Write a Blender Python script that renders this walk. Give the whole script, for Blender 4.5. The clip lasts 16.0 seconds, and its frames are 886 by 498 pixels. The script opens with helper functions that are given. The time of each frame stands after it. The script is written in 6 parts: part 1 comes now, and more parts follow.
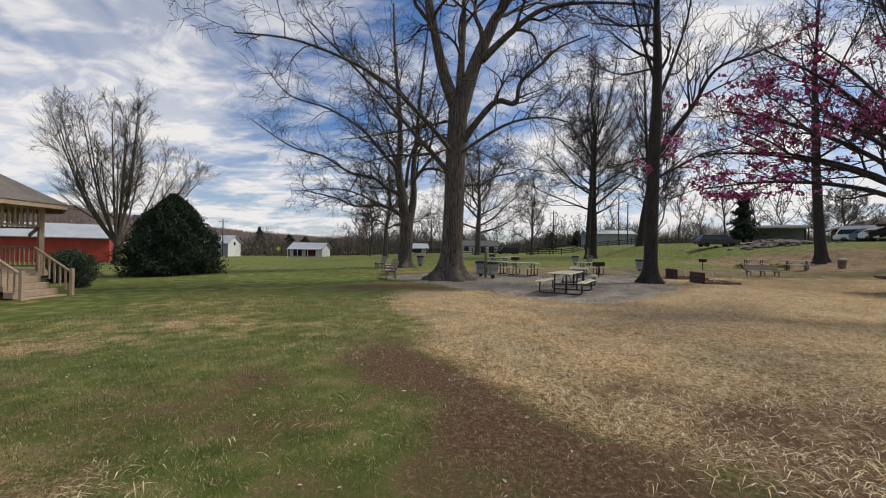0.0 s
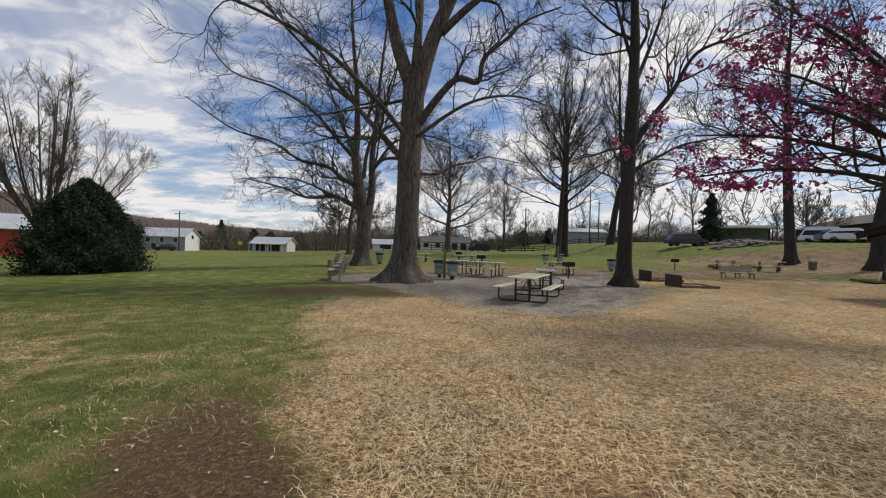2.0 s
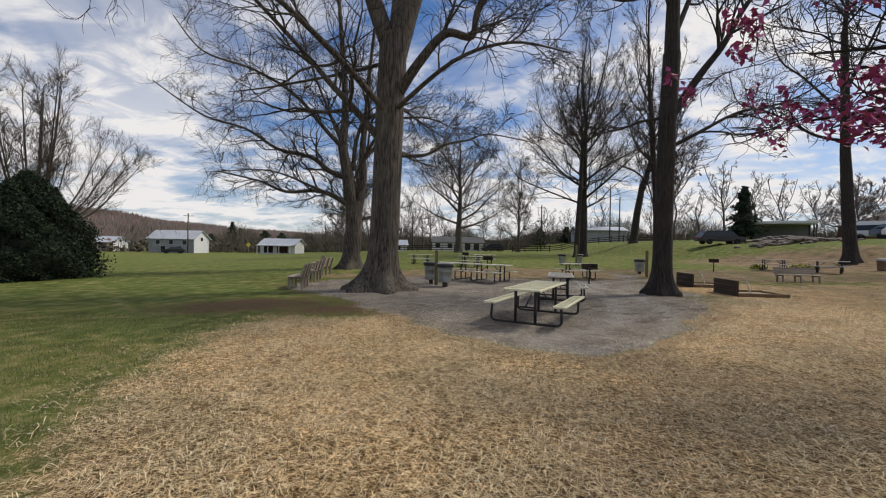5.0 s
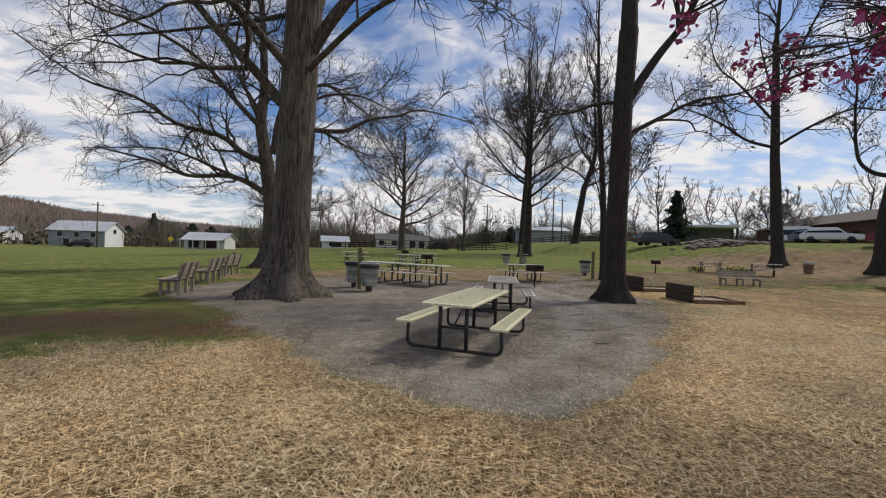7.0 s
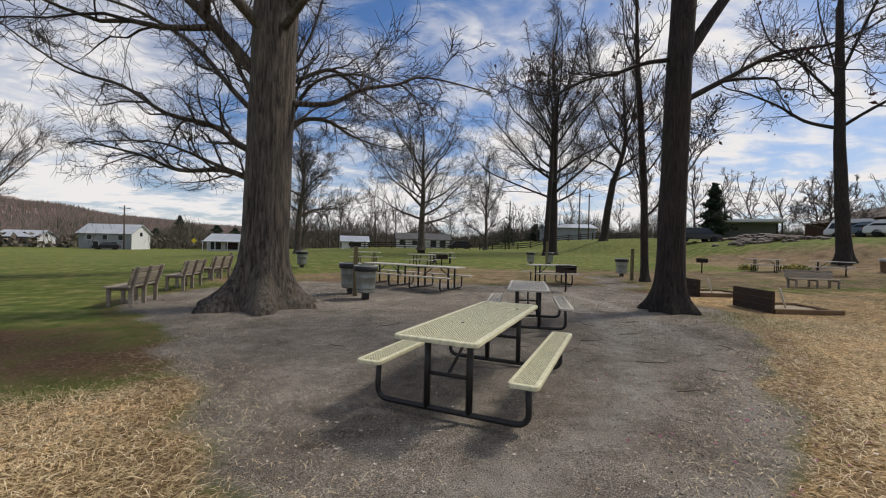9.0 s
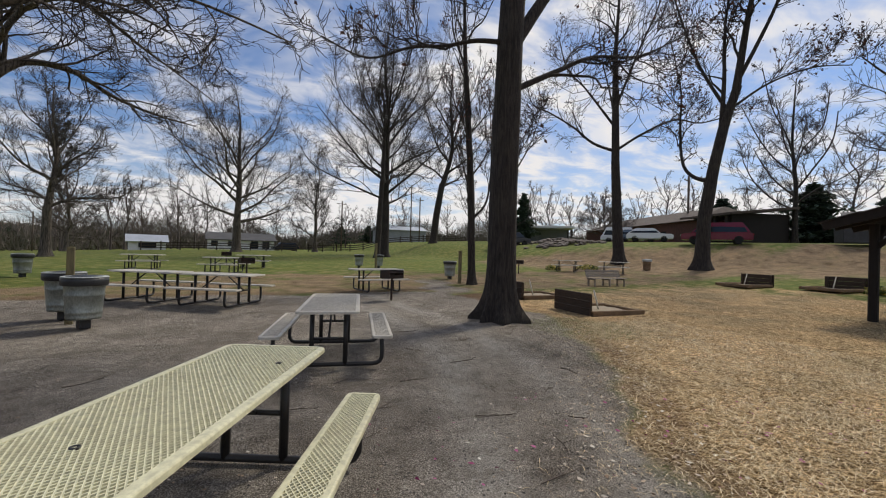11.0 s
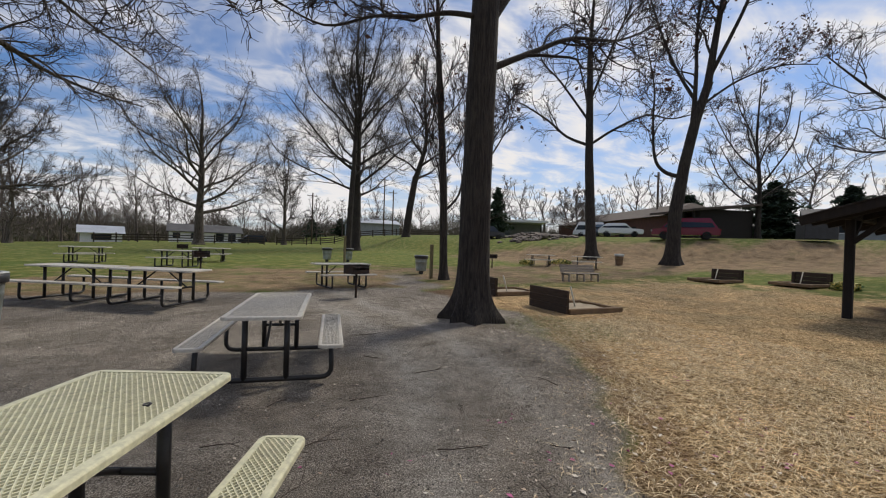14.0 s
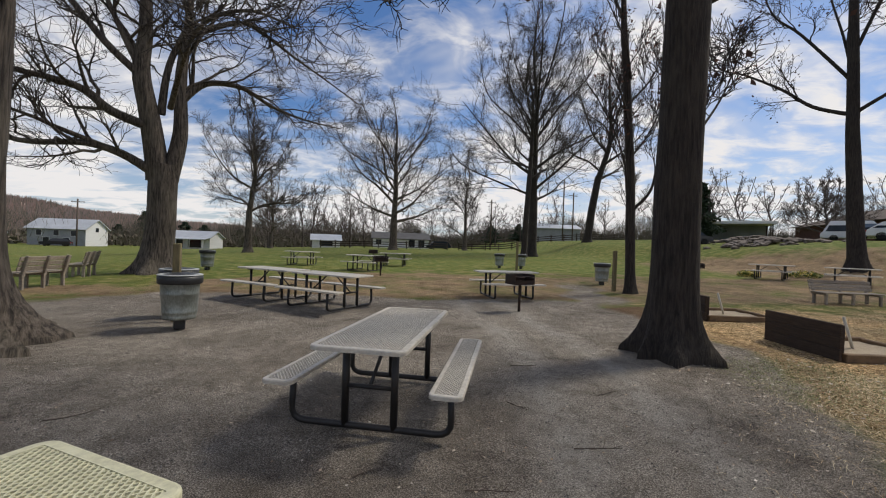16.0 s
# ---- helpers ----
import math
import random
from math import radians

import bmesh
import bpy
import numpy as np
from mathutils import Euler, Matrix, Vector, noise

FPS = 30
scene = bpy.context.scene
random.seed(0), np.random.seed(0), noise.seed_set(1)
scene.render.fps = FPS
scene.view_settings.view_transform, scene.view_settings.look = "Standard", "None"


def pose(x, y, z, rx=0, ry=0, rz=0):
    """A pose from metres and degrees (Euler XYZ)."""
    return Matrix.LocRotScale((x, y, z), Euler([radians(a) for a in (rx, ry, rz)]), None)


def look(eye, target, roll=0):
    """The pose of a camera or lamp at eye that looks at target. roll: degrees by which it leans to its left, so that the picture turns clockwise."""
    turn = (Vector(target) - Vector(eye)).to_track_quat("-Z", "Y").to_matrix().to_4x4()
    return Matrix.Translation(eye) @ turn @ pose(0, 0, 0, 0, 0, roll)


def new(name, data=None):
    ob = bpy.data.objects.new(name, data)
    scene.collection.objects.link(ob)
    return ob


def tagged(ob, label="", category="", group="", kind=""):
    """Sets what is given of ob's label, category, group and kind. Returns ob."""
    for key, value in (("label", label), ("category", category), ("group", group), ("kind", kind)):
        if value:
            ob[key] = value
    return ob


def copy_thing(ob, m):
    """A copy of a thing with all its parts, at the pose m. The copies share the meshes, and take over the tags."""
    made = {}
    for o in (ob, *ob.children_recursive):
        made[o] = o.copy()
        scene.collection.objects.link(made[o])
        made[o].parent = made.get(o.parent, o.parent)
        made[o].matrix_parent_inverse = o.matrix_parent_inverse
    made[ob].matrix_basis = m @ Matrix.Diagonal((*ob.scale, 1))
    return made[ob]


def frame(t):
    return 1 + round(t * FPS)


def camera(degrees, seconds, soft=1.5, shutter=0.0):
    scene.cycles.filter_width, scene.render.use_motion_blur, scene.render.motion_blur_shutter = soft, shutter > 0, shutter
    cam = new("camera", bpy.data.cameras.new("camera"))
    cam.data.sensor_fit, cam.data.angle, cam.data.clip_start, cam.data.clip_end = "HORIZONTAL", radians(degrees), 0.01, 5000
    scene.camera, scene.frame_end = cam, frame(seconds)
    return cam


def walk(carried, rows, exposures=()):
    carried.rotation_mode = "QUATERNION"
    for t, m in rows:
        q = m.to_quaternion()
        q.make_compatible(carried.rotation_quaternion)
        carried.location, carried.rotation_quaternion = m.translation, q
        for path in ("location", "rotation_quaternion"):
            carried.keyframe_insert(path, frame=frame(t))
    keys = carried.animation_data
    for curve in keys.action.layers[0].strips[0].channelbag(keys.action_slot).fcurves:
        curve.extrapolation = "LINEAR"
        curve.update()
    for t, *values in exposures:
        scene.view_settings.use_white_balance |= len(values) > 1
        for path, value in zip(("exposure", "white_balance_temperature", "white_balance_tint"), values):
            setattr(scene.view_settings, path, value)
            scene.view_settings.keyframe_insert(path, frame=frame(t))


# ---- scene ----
cam = camera(94.0, 16.0, 1.1)
PATH = [
    (0, (-0.008, 0.294, 1.498), (-0.009, 2.294, 1.504), 1.0),
    (0.5, (0.275, 0.903, 1.572), (0.378, 2.9, 1.567), 0.9),
    (1, (0.512, 1.495, 1.584), (0.658, 3.489, 1.575), 1.2),
    (1.5, (0.777, 2.14, 1.602), (0.926, 4.135, 1.595), 1.4),
    (2, (1.011, 2.767, 1.594), (1.133, 4.764, 1.584), 1.6),
    (2.5, (1.214, 3.406, 1.631), (1.302, 5.404, 1.624), 1.5),
    (3, (1.425, 3.982, 1.619), (1.477, 5.982, 1.609), 1.3),
    (3.2, (1.482, 4.225, 1.585), (1.516, 6.225, 1.57), 1.2),
    (5.3, (2.393, 6.828, 1.579), (2.439, 8.827, 1.573), 1.1),
    (5.5, (2.462, 7.068, 1.545), (2.552, 9.066, 1.543), 1.3),
    (6, (2.67, 7.715, 1.566), (2.869, 9.705, 1.565), 1.6),
    (6.5, (2.897, 8.313, 1.565), (3.174, 10.294, 1.561), 1.9),
    (7, (3.085, 8.911, 1.581), (3.38, 10.889, 1.569), 2.0),
    (7.5, (3.279, 9.511, 1.556), (3.536, 11.494, 1.539), 1.8),
    (8, (3.377, 10.081, 1.57), (3.526, 12.075, 1.554), 1.5),
    (8.2, (3.437, 10.313, 1.577), (3.558, 12.31, 1.559), 1.7),
    (10.3, (4.435, 12.78, 1.502), (5.028, 14.69, 1.493), 1.1),
    (10.5, (4.542, 12.992, 1.53), (5.232, 14.869, 1.528), 1.2),
    (11, (4.862, 13.412, 1.552), (5.798, 15.18, 1.564), 1.6),
    (11.5, (5.095, 13.763, 1.577), (6.285, 15.37, 1.608), 2.1),
    (12, (5.248, 13.899, 1.6), (6.592, 15.38, 1.632), 2.5),
    (12.5, (5.305, 13.903, 1.592), (6.673, 15.362, 1.61), 2.6),
    (13, (5.317, 13.91, 1.588), (6.624, 15.425, 1.591), 2.5),
    (13.5, (5.327, 13.92, 1.582), (6.517, 15.527, 1.572), 2.2),
    (14, (5.361, 14.051, 1.55), (6.406, 15.756, 1.536), 1.9),
    (14.5, (5.536, 14.338, 1.586), (6.401, 16.141, 1.572), 1.8),
    (15, (5.806, 14.658, 1.547), (6.464, 16.546, 1.537), 1.8),
    (15.5, (6.03, 14.997, 1.53), (6.475, 16.947, 1.521), 1.9),
    (16, (6.225, 15.353, 1.572), (6.468, 17.338, 1.556), 2.0),
]
walk(cam, [(t, look(eye, target, roll)) for t, eye, target, roll in PATH])

# ---- world, sun ----
SUN_AZ, SUN_EL = radians(70), radians(49)      # clockwise from +y, above the horizon
world = bpy.data.worlds.new("sky_world")
scene.world = world
world.use_nodes = True


def wire(tree, kind, **kw):
    n = tree.nodes.new(kind)
    for k, v in kw.items():
        if k in n.inputs:
            n.inputs[k].default_value = v
    return n


def build_world():
    nt = world.node_tree
    nt.nodes.clear()
    lk = nt.links.new
    out = nt.nodes.new("ShaderNodeOutputWorld")
    sky = nt.nodes.new("ShaderNodeTexSky")
    sky.sky_type, sky.sun_disc = "NISHITA", False
    sky.sun_elevation, sky.sun_rotation = SUN_EL, SUN_AZ
    sky.air_density, sky.dust_density, sky.ozone_density = 1.0, 0.6, 2.5
    co = nt.nodes.new("ShaderNodeTexCoord")
    sep = nt.nodes.new("ShaderNodeSeparateXYZ")
    lk(co.outputs["Generated"], sep.inputs[0])
    zz = nt.nodes.new("ShaderNodeMath"); zz.operation = "MAXIMUM"; zz.inputs[1].default_value = 0.0
    lk(sep.outputs[2], zz.inputs[0])
    za = nt.nodes.new("ShaderNodeMath"); za.operation = "ADD"; za.inputs[1].default_value = 0.16
    lk(zz.outputs[0], za.inputs[0])
    dx = nt.nodes.new("ShaderNodeMath"); dx.operation = "DIVIDE"
    dy = nt.nodes.new("ShaderNodeMath"); dy.operation = "DIVIDE"
    lk(sep.outputs[0], dx.inputs[0]); lk(za.outputs[0], dx.inputs[1])
    lk(sep.outputs[1], dy.inputs[0]); lk(za.outputs[0], dy.inputs[1])
    plane = nt.nodes.new("ShaderNodeCombineXYZ")
    lk(dx.outputs[0], plane.inputs[0]); lk(dy.outputs[0], plane.inputs[1])

    def layer(scale, rot, stretch, detail, lo, hi, dist=0.6):
        mp = nt.nodes.new("ShaderNodeMapping")
        mp.inputs["Rotation"].default_value = (0, 0, radians(rot))
        mp.inputs["Scale"].default_value = (scale, scale * stretch, 1)
        lk(plane.outputs[0], mp.inputs[0])
        nz = nt.nodes.new("ShaderNodeTexNoise")
        nz.inputs["Scale"].default_value, nz.inputs["Detail"].default_value = 1.0, detail
        nz.inputs["Roughness"].default_value, nz.inputs["Distortion"].default_value = 0.58, dist
        lk(mp.outputs[0], nz.inputs["Vector"])
        mr = nt.nodes.new("ShaderNodeMapRange")
        mr.interpolation_type = "SMOOTHSTEP"
        mr.inputs["From Min"].default_value, mr.inputs["From Max"].default_value = lo, hi
        lk(nz.outputs["Fac"], mr.inputs["Value"])
        return mr.outputs[0]

    big = layer(0.62, 25, 1.3, 5, 0.42, 0.61)
    rows = layer(3.0, 38, 1.35, 5, 0.40, 0.66, 0.5)
    mul = nt.nodes.new("ShaderNodeMath"); mul.operation = "MULTIPLY_ADD"
    lk(rows, mul.inputs[0]); mul.inputs[1].default_value = 0.55
    half = nt.nodes.new("ShaderNodeMath"); half.operation = "MULTIPLY"; half.inputs[1].default_value = 0.62
    lk(big, half.inputs[0]); lk(half.outputs[0], mul.inputs[2])
    # thicker towards the horizon
    hz = nt.nodes.new("ShaderNodeMapRange")
    hz.inputs["From Min"].default_value, hz.inputs["From Max"].default_value = 0.0, 0.32
    hz.inputs["To Min"].default_value, hz.inputs["To Max"].default_value = 0.55, 0.0
    lk(zz.outputs[0], hz.inputs["Value"])
    side = nt.nodes.new("ShaderNodeMath"); side.operation = "MULTIPLY_ADD"; side.inputs[1].default_value = 0.14
    lk(sep.outputs[0], side.inputs[0]); lk(hz.outputs[0], side.inputs[2])
    tot = nt.nodes.new("ShaderNodeMath"); tot.operation = "ADD"; tot.use_clamp = True
    lk(mul.outputs[0], tot.inputs[0]); lk(side.outputs[0], tot.inputs[1])
    shade = nt.nodes.new("ShaderNodeValToRGB")
    shade.color_ramp.elements[0].position, shade.color_ramp.elements[0].color = 0.2, (0.75, 0.75, 0.79, 1)
    shade.color_ramp.elements[1].position, shade.color_ramp.elements[1].color = 0.8, (0.98, 0.955, 0.95, 1)
    lk(tot.outputs[0], shade.inputs[0])
    b_sky = nt.nodes.new("ShaderNodeBackground"); b_sky.inputs["Strength"].default_value = 0.10
    tint = nt.nodes.new("ShaderNodeMix"); tint.data_type = "RGBA"; tint.blend_type = "MULTIPLY"
    tint.inputs[0].default_value = 1.0
    tint.inputs[7].default_value = (0.60, 0.81, 1.06, 1)
    lk(sky.outputs[0], tint.inputs[6]); lk(tint.outputs[2], b_sky.inputs["Color"])
    b_cloud = nt.nodes.new("ShaderNodeBackground"); b_cloud.inputs["Strength"].default_value = 0.86
    lk(shade.outputs[0], b_cloud.inputs["Color"])
    mix = nt.nodes.new("ShaderNodeMixShader")
    lk(tot.outputs[0], mix.inputs[0]); lk(b_sky.outputs[0], mix.inputs[1]); lk(b_cloud.outputs[0], mix.inputs[2])
    lk(mix.outputs[0], out.inputs[0])


build_world()
sun = new("sun", bpy.data.lights.new("sun", "SUN"))
sun.data.energy, sun.data.angle, sun.data.color = 2.85, radians(11.0), (1.0, 0.91, 0.76)
sun_way = Vector((math.sin(SUN_AZ) * math.cos(SUN_EL), math.cos(SUN_AZ) * math.cos(SUN_EL), math.sin(SUN_EL)))
sun.matrix_world = look(tuple(sun_way * 60), (0, 0, 0))

# ---- materials ----


def mat(name, base, second=None, scale=8.0, rough=0.8, metal=0.0, bump=0.2, fine=60.0, spots=None, stretch=(1, 1, 1), vary=0.0):
    """Two-scale procedural surface: broad variation between base and second, fine grain, bump."""
    m = bpy.data.materials.new(name)
    m.use_nodes = True
    nt = m.node_tree
    lk = nt.links.new
    b = nt.nodes["Principled BSDF"]
    b.inputs["Roughness"].default_value, b.inputs["Metallic"].default_value = rough, metal
    co = nt.nodes.new("ShaderNodeTexCoord")
    mp = nt.nodes.new("ShaderNodeMapping")
    mp.inputs["Scale"].default_value = stretch
    lk(co.outputs["Object"], mp.inputs[0])
    n1 = wire(nt, "ShaderNodeTexNoise", Scale=scale, Detail=4.0, Roughness=0.6)
    n2 = wire(nt, "ShaderNodeTexNoise", Scale=fine, Detail=3.0, Roughness=0.65)
    lk(mp.outputs[0], n1.inputs["Vector"]); lk(mp.outputs[0], n2.inputs["Vector"])
    second = second or tuple(c * 0.7 for c in base)
    r = nt.nodes.new("ShaderNodeValToRGB")
    r.color_ramp.elements[0].position, r.color_ramp.elements[0].color = 0.35, (*second, 1)
    r.color_ramp.elements[1].position, r.color_ramp.elements[1].color = 0.65, (*base, 1)
    lk(n1.outputs["Fac"], r.inputs[0])
    g = nt.nodes.new("ShaderNodeMix"); g.data_type = "RGBA"; g.blend_type = "MULTIPLY"; g.inputs[0].default_value = 0.5
    gr = nt.nodes.new("ShaderNodeValToRGB")
    gr.color_ramp.elements[0].position, gr.color_ramp.elements[0].color = 0.3, (0.45, 0.45, 0.45, 1)
    gr.color_ramp.elements[1].position, gr.color_ramp.elements[1].color = 0.6, (1, 1, 1, 1)
    lk(n2.outputs["Fac"], gr.inputs[0])
    lk(r.outputs[0], g.inputs[6]); lk(gr.outputs[0], g.inputs[7])
    col = g.outputs[2]
    if vary:
        oi = nt.nodes.new("ShaderNodeObjectInfo")
        h = nt.nodes.new("ShaderNodeHueSaturation")
        mr = nt.nodes.new("ShaderNodeMapRange")
        mr.inputs["To Min"].default_value, mr.inputs["To Max"].default_value = 1 - vary, 1 + vary
        lk(oi.outputs["Random"], mr.inputs["Value"]); lk(mr.outputs[0], h.inputs["Value"]); lk(col, h.inputs["Color"])
        col = h.outputs[0]
    lk(col, b.inputs["Base Color"])
    if bump:
        bp = wire(nt, "ShaderNodeBump", Strength=bump, Distance=0.02)
        lk(n2.outputs["Fac"], bp.inputs["Height"]); lk(bp.outputs[0], b.inputs["Normal"])
    return m


def bark_mat(name, light, dark, sx=24.0, sz=2.6, bump=1.0):
    """Furrowed bark: noise stretched along z, deep relief, lichen-grey patches."""
    m = bpy.data.materials.new(name)
    m.use_nodes = True
    nt = m.node_tree
    lk = nt.links.new
    b = nt.nodes["Principled BSDF"]
    b.inputs["Roughness"].default_value = 0.95
    co = nt.nodes.new("ShaderNodeTexCoord")
    mp = nt.nodes.new("ShaderNodeMapping")
    mp.inputs["Scale"].default_value = (sx, sx, sz)
    lk(co.outputs["Object"], mp.inputs[0])
    n1 = wire(nt, "ShaderNodeTexNoise", Scale=1.0, Detail=6.0, Roughness=0.68, Distortion=0.25)
    n2 = wire(nt, "ShaderNodeTexNoise", Scale=0.9, Detail=3.0)
    lk(mp.outputs[0], n1.inputs["Vector"]); lk(co.outputs["Object"], n2.inputs["Vector"])
    r = nt.nodes.new("ShaderNodeValToRGB")
    r.color_ramp.elements[0].position, r.color_ramp.elements[0].color = 0.38, (*dark, 1)
    r.color_ramp.elements[1].position, r.color_ramp.elements[1].color = 0.62, (*light, 1)
    lk(n1.outputs["Fac"], r.inputs[0])
    mix = nt.nodes.new("ShaderNodeMix"); mix.data_type = "RGBA"
    lich = nt.nodes.new("ShaderNodeMapRange")
    lich.inputs["From Min"].default_value, lich.inputs["From Max"].default_value = 0.5, 0.72
    lich.inputs["To Max"].default_value = 0.45
    lk(n2.outputs["Fac"], lich.inputs["Value"]); lk(lich.outputs[0], mix.inputs[0])
    lk(r.outputs[0], mix.inputs[6])
    mix.inputs[7].default_value = (light[0] * 1.25, light[1] * 1.35, light[2] * 1.25, 1)
    lk(mix.outputs[2], b.inputs["Base Color"])
    bp = wire(nt, "ShaderNodeBump", Strength=bump, Distance=0.05)
    lk(n1.outputs["Fac"], bp.inputs["Height"]); lk(bp.outputs[0], b.inputs["Normal"])
    return m


def plain(name, color, rough=0.6, metal=0.0):
    m = bpy.data.materials.new(name)
    m.use_nodes = True
    b = m.node_tree.nodes["Principled BSDF"]
    b.inputs["Base Color"].default_value = (*color, 1)
    b.inputs["Roughness"].default_value, b.inputs["Metallic"].default_value = rough, metal
    return m


def island_mat(name, colors, rough=0.85):
    """Colour picked piece by piece."""
    m = bpy.data.materials.new(name)
    m.use_nodes = True
    nt = m.node_tree
    b = nt.nodes["Principled BSDF"]
    b.inputs["Roughness"].default_value = rough
    geo = nt.nodes.new("ShaderNodeNewGeometry")
    r = nt.nodes.new("ShaderNodeValToRGB")
    while len(r.color_ramp.elements) < len(colors):
        r.color_ramp.elements.new(0.5)
    for i, c in enumerate(colors):
        r.color_ramp.elements[i].position = i / max(1, len(colors) - 1)
        r.color_ramp.elements[i].color = (*c, 1)
    nt.links.new(geo.outputs["Random Per Island"], r.inputs[0])
    nt.links.new(r.outputs[0], b.inputs["Base Color"])
    return m


M_BARK = bark_mat("bark_grey", (0.135, 0.112, 0.092), (0.018, 0.014, 0.012), 17.0, 2.0)
M_BARK_DARK = bark_mat("bark_dark", (0.05, 0.04, 0.034), (0.012, 0.010, 0.009))
M_TWIG = mat("twig_bark", (0.045, 0.037, 0.033), (0.026, 0.021, 0.019), 3, 0.9, bump=0)
M_TWIG_DARK = mat("twig_dark", (0.036, 0.027, 0.028), (0.02, 0.016, 0.016), 3, 0.9, bump=0)
# twigs of distant trees: aerial haze put into a paler colour
M_TWIG_HAZED = mat("twig_hazed", (0.13, 0.105, 0.095), (0.08, 0.066, 0.06), 0.5, 0.95, bump=0)
M_CREAM = mat("coating_cream", (0.74, 0.72, 0.50), (0.68, 0.65, 0.44), 3, 0.42, bump=0.05, fine=25)
M_BEIGE = mat("coating_beige", (0.62, 0.58, 0.50), (0.54, 0.50, 0.43), 3, 0.45, bump=0.05, fine=25)
M_BLACK = mat("coating_black", (0.022, 0.02, 0.02), (0.014, 0.013, 0.013), 6, 0.45, bump=0.1)
M_STEEL = mat("galvanized_steel", (0.36, 0.39, 0.37), (0.24, 0.265, 0.25), 5, 0.42, 0.75, 0.1, 40, stretch=(1, 1, 0.5))
M_LID = mat("lid_black_plastic", (0.03, 0.032, 0.036), (0.02, 0.021, 0.024), 4, 0.45, bump=0.1)
M_BAG = mat("bag_grey", (0.5, 0.52, 0.52), (0.38, 0.4, 0.4), 8, 0.5, bump=0.5, fine=20)
M_POST = mat("post_weathered_wood", (0.24, 0.20, 0.10), (0.15, 0.125, 0.07), 3, 0.9, bump=0.4, stretch=(6, 6, 0.6))
M_WOODG = mat("bench_wood_grey", (0.36, 0.31, 0.25), (0.25, 0.21, 0.17), 4, 0.85, bump=0.3, stretch=(1, 6, 6), vary=0.15)
M_PLANK = mat("backboard_wood", (0.055, 0.035, 0.022), (0.032, 0.02, 0.014), 4, 0.85, bump=0.4, stretch=(1, 1, 8), vary=0.2)
M_TIMBER = mat("timber_brown", (0.22, 0.14, 0.075), (0.13, 0.085, 0.05), 4, 0.85, bump=0.4, vary=0.15)
M_SAND = mat("pit_sand", (0.46, 0.38, 0.27), (0.36, 0.29, 0.2), 3, 0.95, bump=0.4)
M_STAKE = mat("stake_white_paint", (0.68, 0.64, 0.55), (0.5, 0.46, 0.38), 9, 0.6, bump=0.1)
M_RUST = mat("grill_rusty_steel", (0.035, 0.03, 0.028), (0.06, 0.032, 0.02), 8, 0.7, 0.4, 0.2)
M_SHELTER = mat("shelter_dark_wood", (0.020, 0.014, 0.011), (0.011, 0.008, 0.007), 3, 0.85, bump=0.4, stretch=(5, 5, 0.7), vary=0.15)
M_SHINGLE = mat("roof_shingle", (0.04, 0.033, 0.03), (0.024, 0.02, 0.018), 5, 0.9, bump=0.5, fine=30)
M_BIN = mat("bin_blue_grey", (0.035, 0.045, 0.06), (0.022, 0.03, 0.04), 4, 0.5, bump=0.05)
M_GAZ_ROOF = mat("gazebo_shingle", (0.20, 0.175, 0.15), (0.14, 0.12, 0.10), 4, 0.9, bump=0.5, fine=25)
M_GAZ = mat("gazebo_wood", (0.50, 0.38, 0.27), (0.40, 0.30, 0.21), 4, 0.75, bump=0.2)
M_GAZ_DARK = mat("gazebo_dark_wood", (0.10, 0.065, 0.045), (0.07, 0.045, 0.03), 4, 0.8, bump=0.2)
M_BRICK = mat("foundation_brick", (0.20, 0.10, 0.075), (0.14, 0.075, 0.06), 6, 0.9, bump=0.4)
M_HOLLY = island_mat("holly_leaf", [(0.008, 0.019, 0.008), (0.014, 0.031, 0.012), (0.024, 0.045, 0.018)], 0.9)
M_HEDGE = island_mat("boxwood_leaf", [(0.012, 0.028, 0.010), (0.022, 0.045, 0.016), (0.032, 0.06, 0.02)], 0.6)
M_CONIFER = island_mat("conifer_needle", [(0.014, 0.03, 0.016), (0.024, 0.045, 0.024), (0.035, 0.06, 0.03)], 0.8)
M_BLOSSOM = island_mat("blossom_magenta", [(0.20, 0.018, 0.085), (0.30, 0.035, 0.14), (0.42, 0.07, 0.22), (0.24, 0.025, 0.12)], 0.6)
M_DEADLEAF = island_mat("dead_leaf", [(0.10, 0.035, 0.025), (0.06, 0.03, 0.022), (0.14, 0.06, 0.035)], 0.85)
M_STRAW = island_mat("straw_blade", [(0.66, 0.49, 0.26), (0.84, 0.68, 0.42), (0.24, 0.16, 0.08), (0.88, 0.76, 0.52), (0.42, 0.29, 0.145), (0.13, 0.085, 0.045)], 0.8)
M_STALK = island_mat("straw_stalk", [(0.66, 0.52, 0.29), (0.74, 0.61, 0.38), (0.55, 0.40, 0.20)], 0.75)
M_THATCH = island_mat("thatch_strand", [(0.42, 0.33, 0.17), (0.26, 0.19, 0.09), (0.56, 0.46, 0.27)], 0.85)
M_GRASS = island_mat("grass_blade", [(0.08, 0.10, 0.024), (0.12, 0.14, 0.036), (0.20, 0.185, 0.07), (0.06, 0.08, 0.02), (0.38, 0.31, 0.16), (0.22, 0.165, 0.08)], 0.75)
M_WEED = island_mat("weed_leaf", [(0.10, 0.13, 0.035), (0.15, 0.19, 0.06), (0.22, 0.22, 0.09), (0.42, 0.36, 0.20)], 0.7)
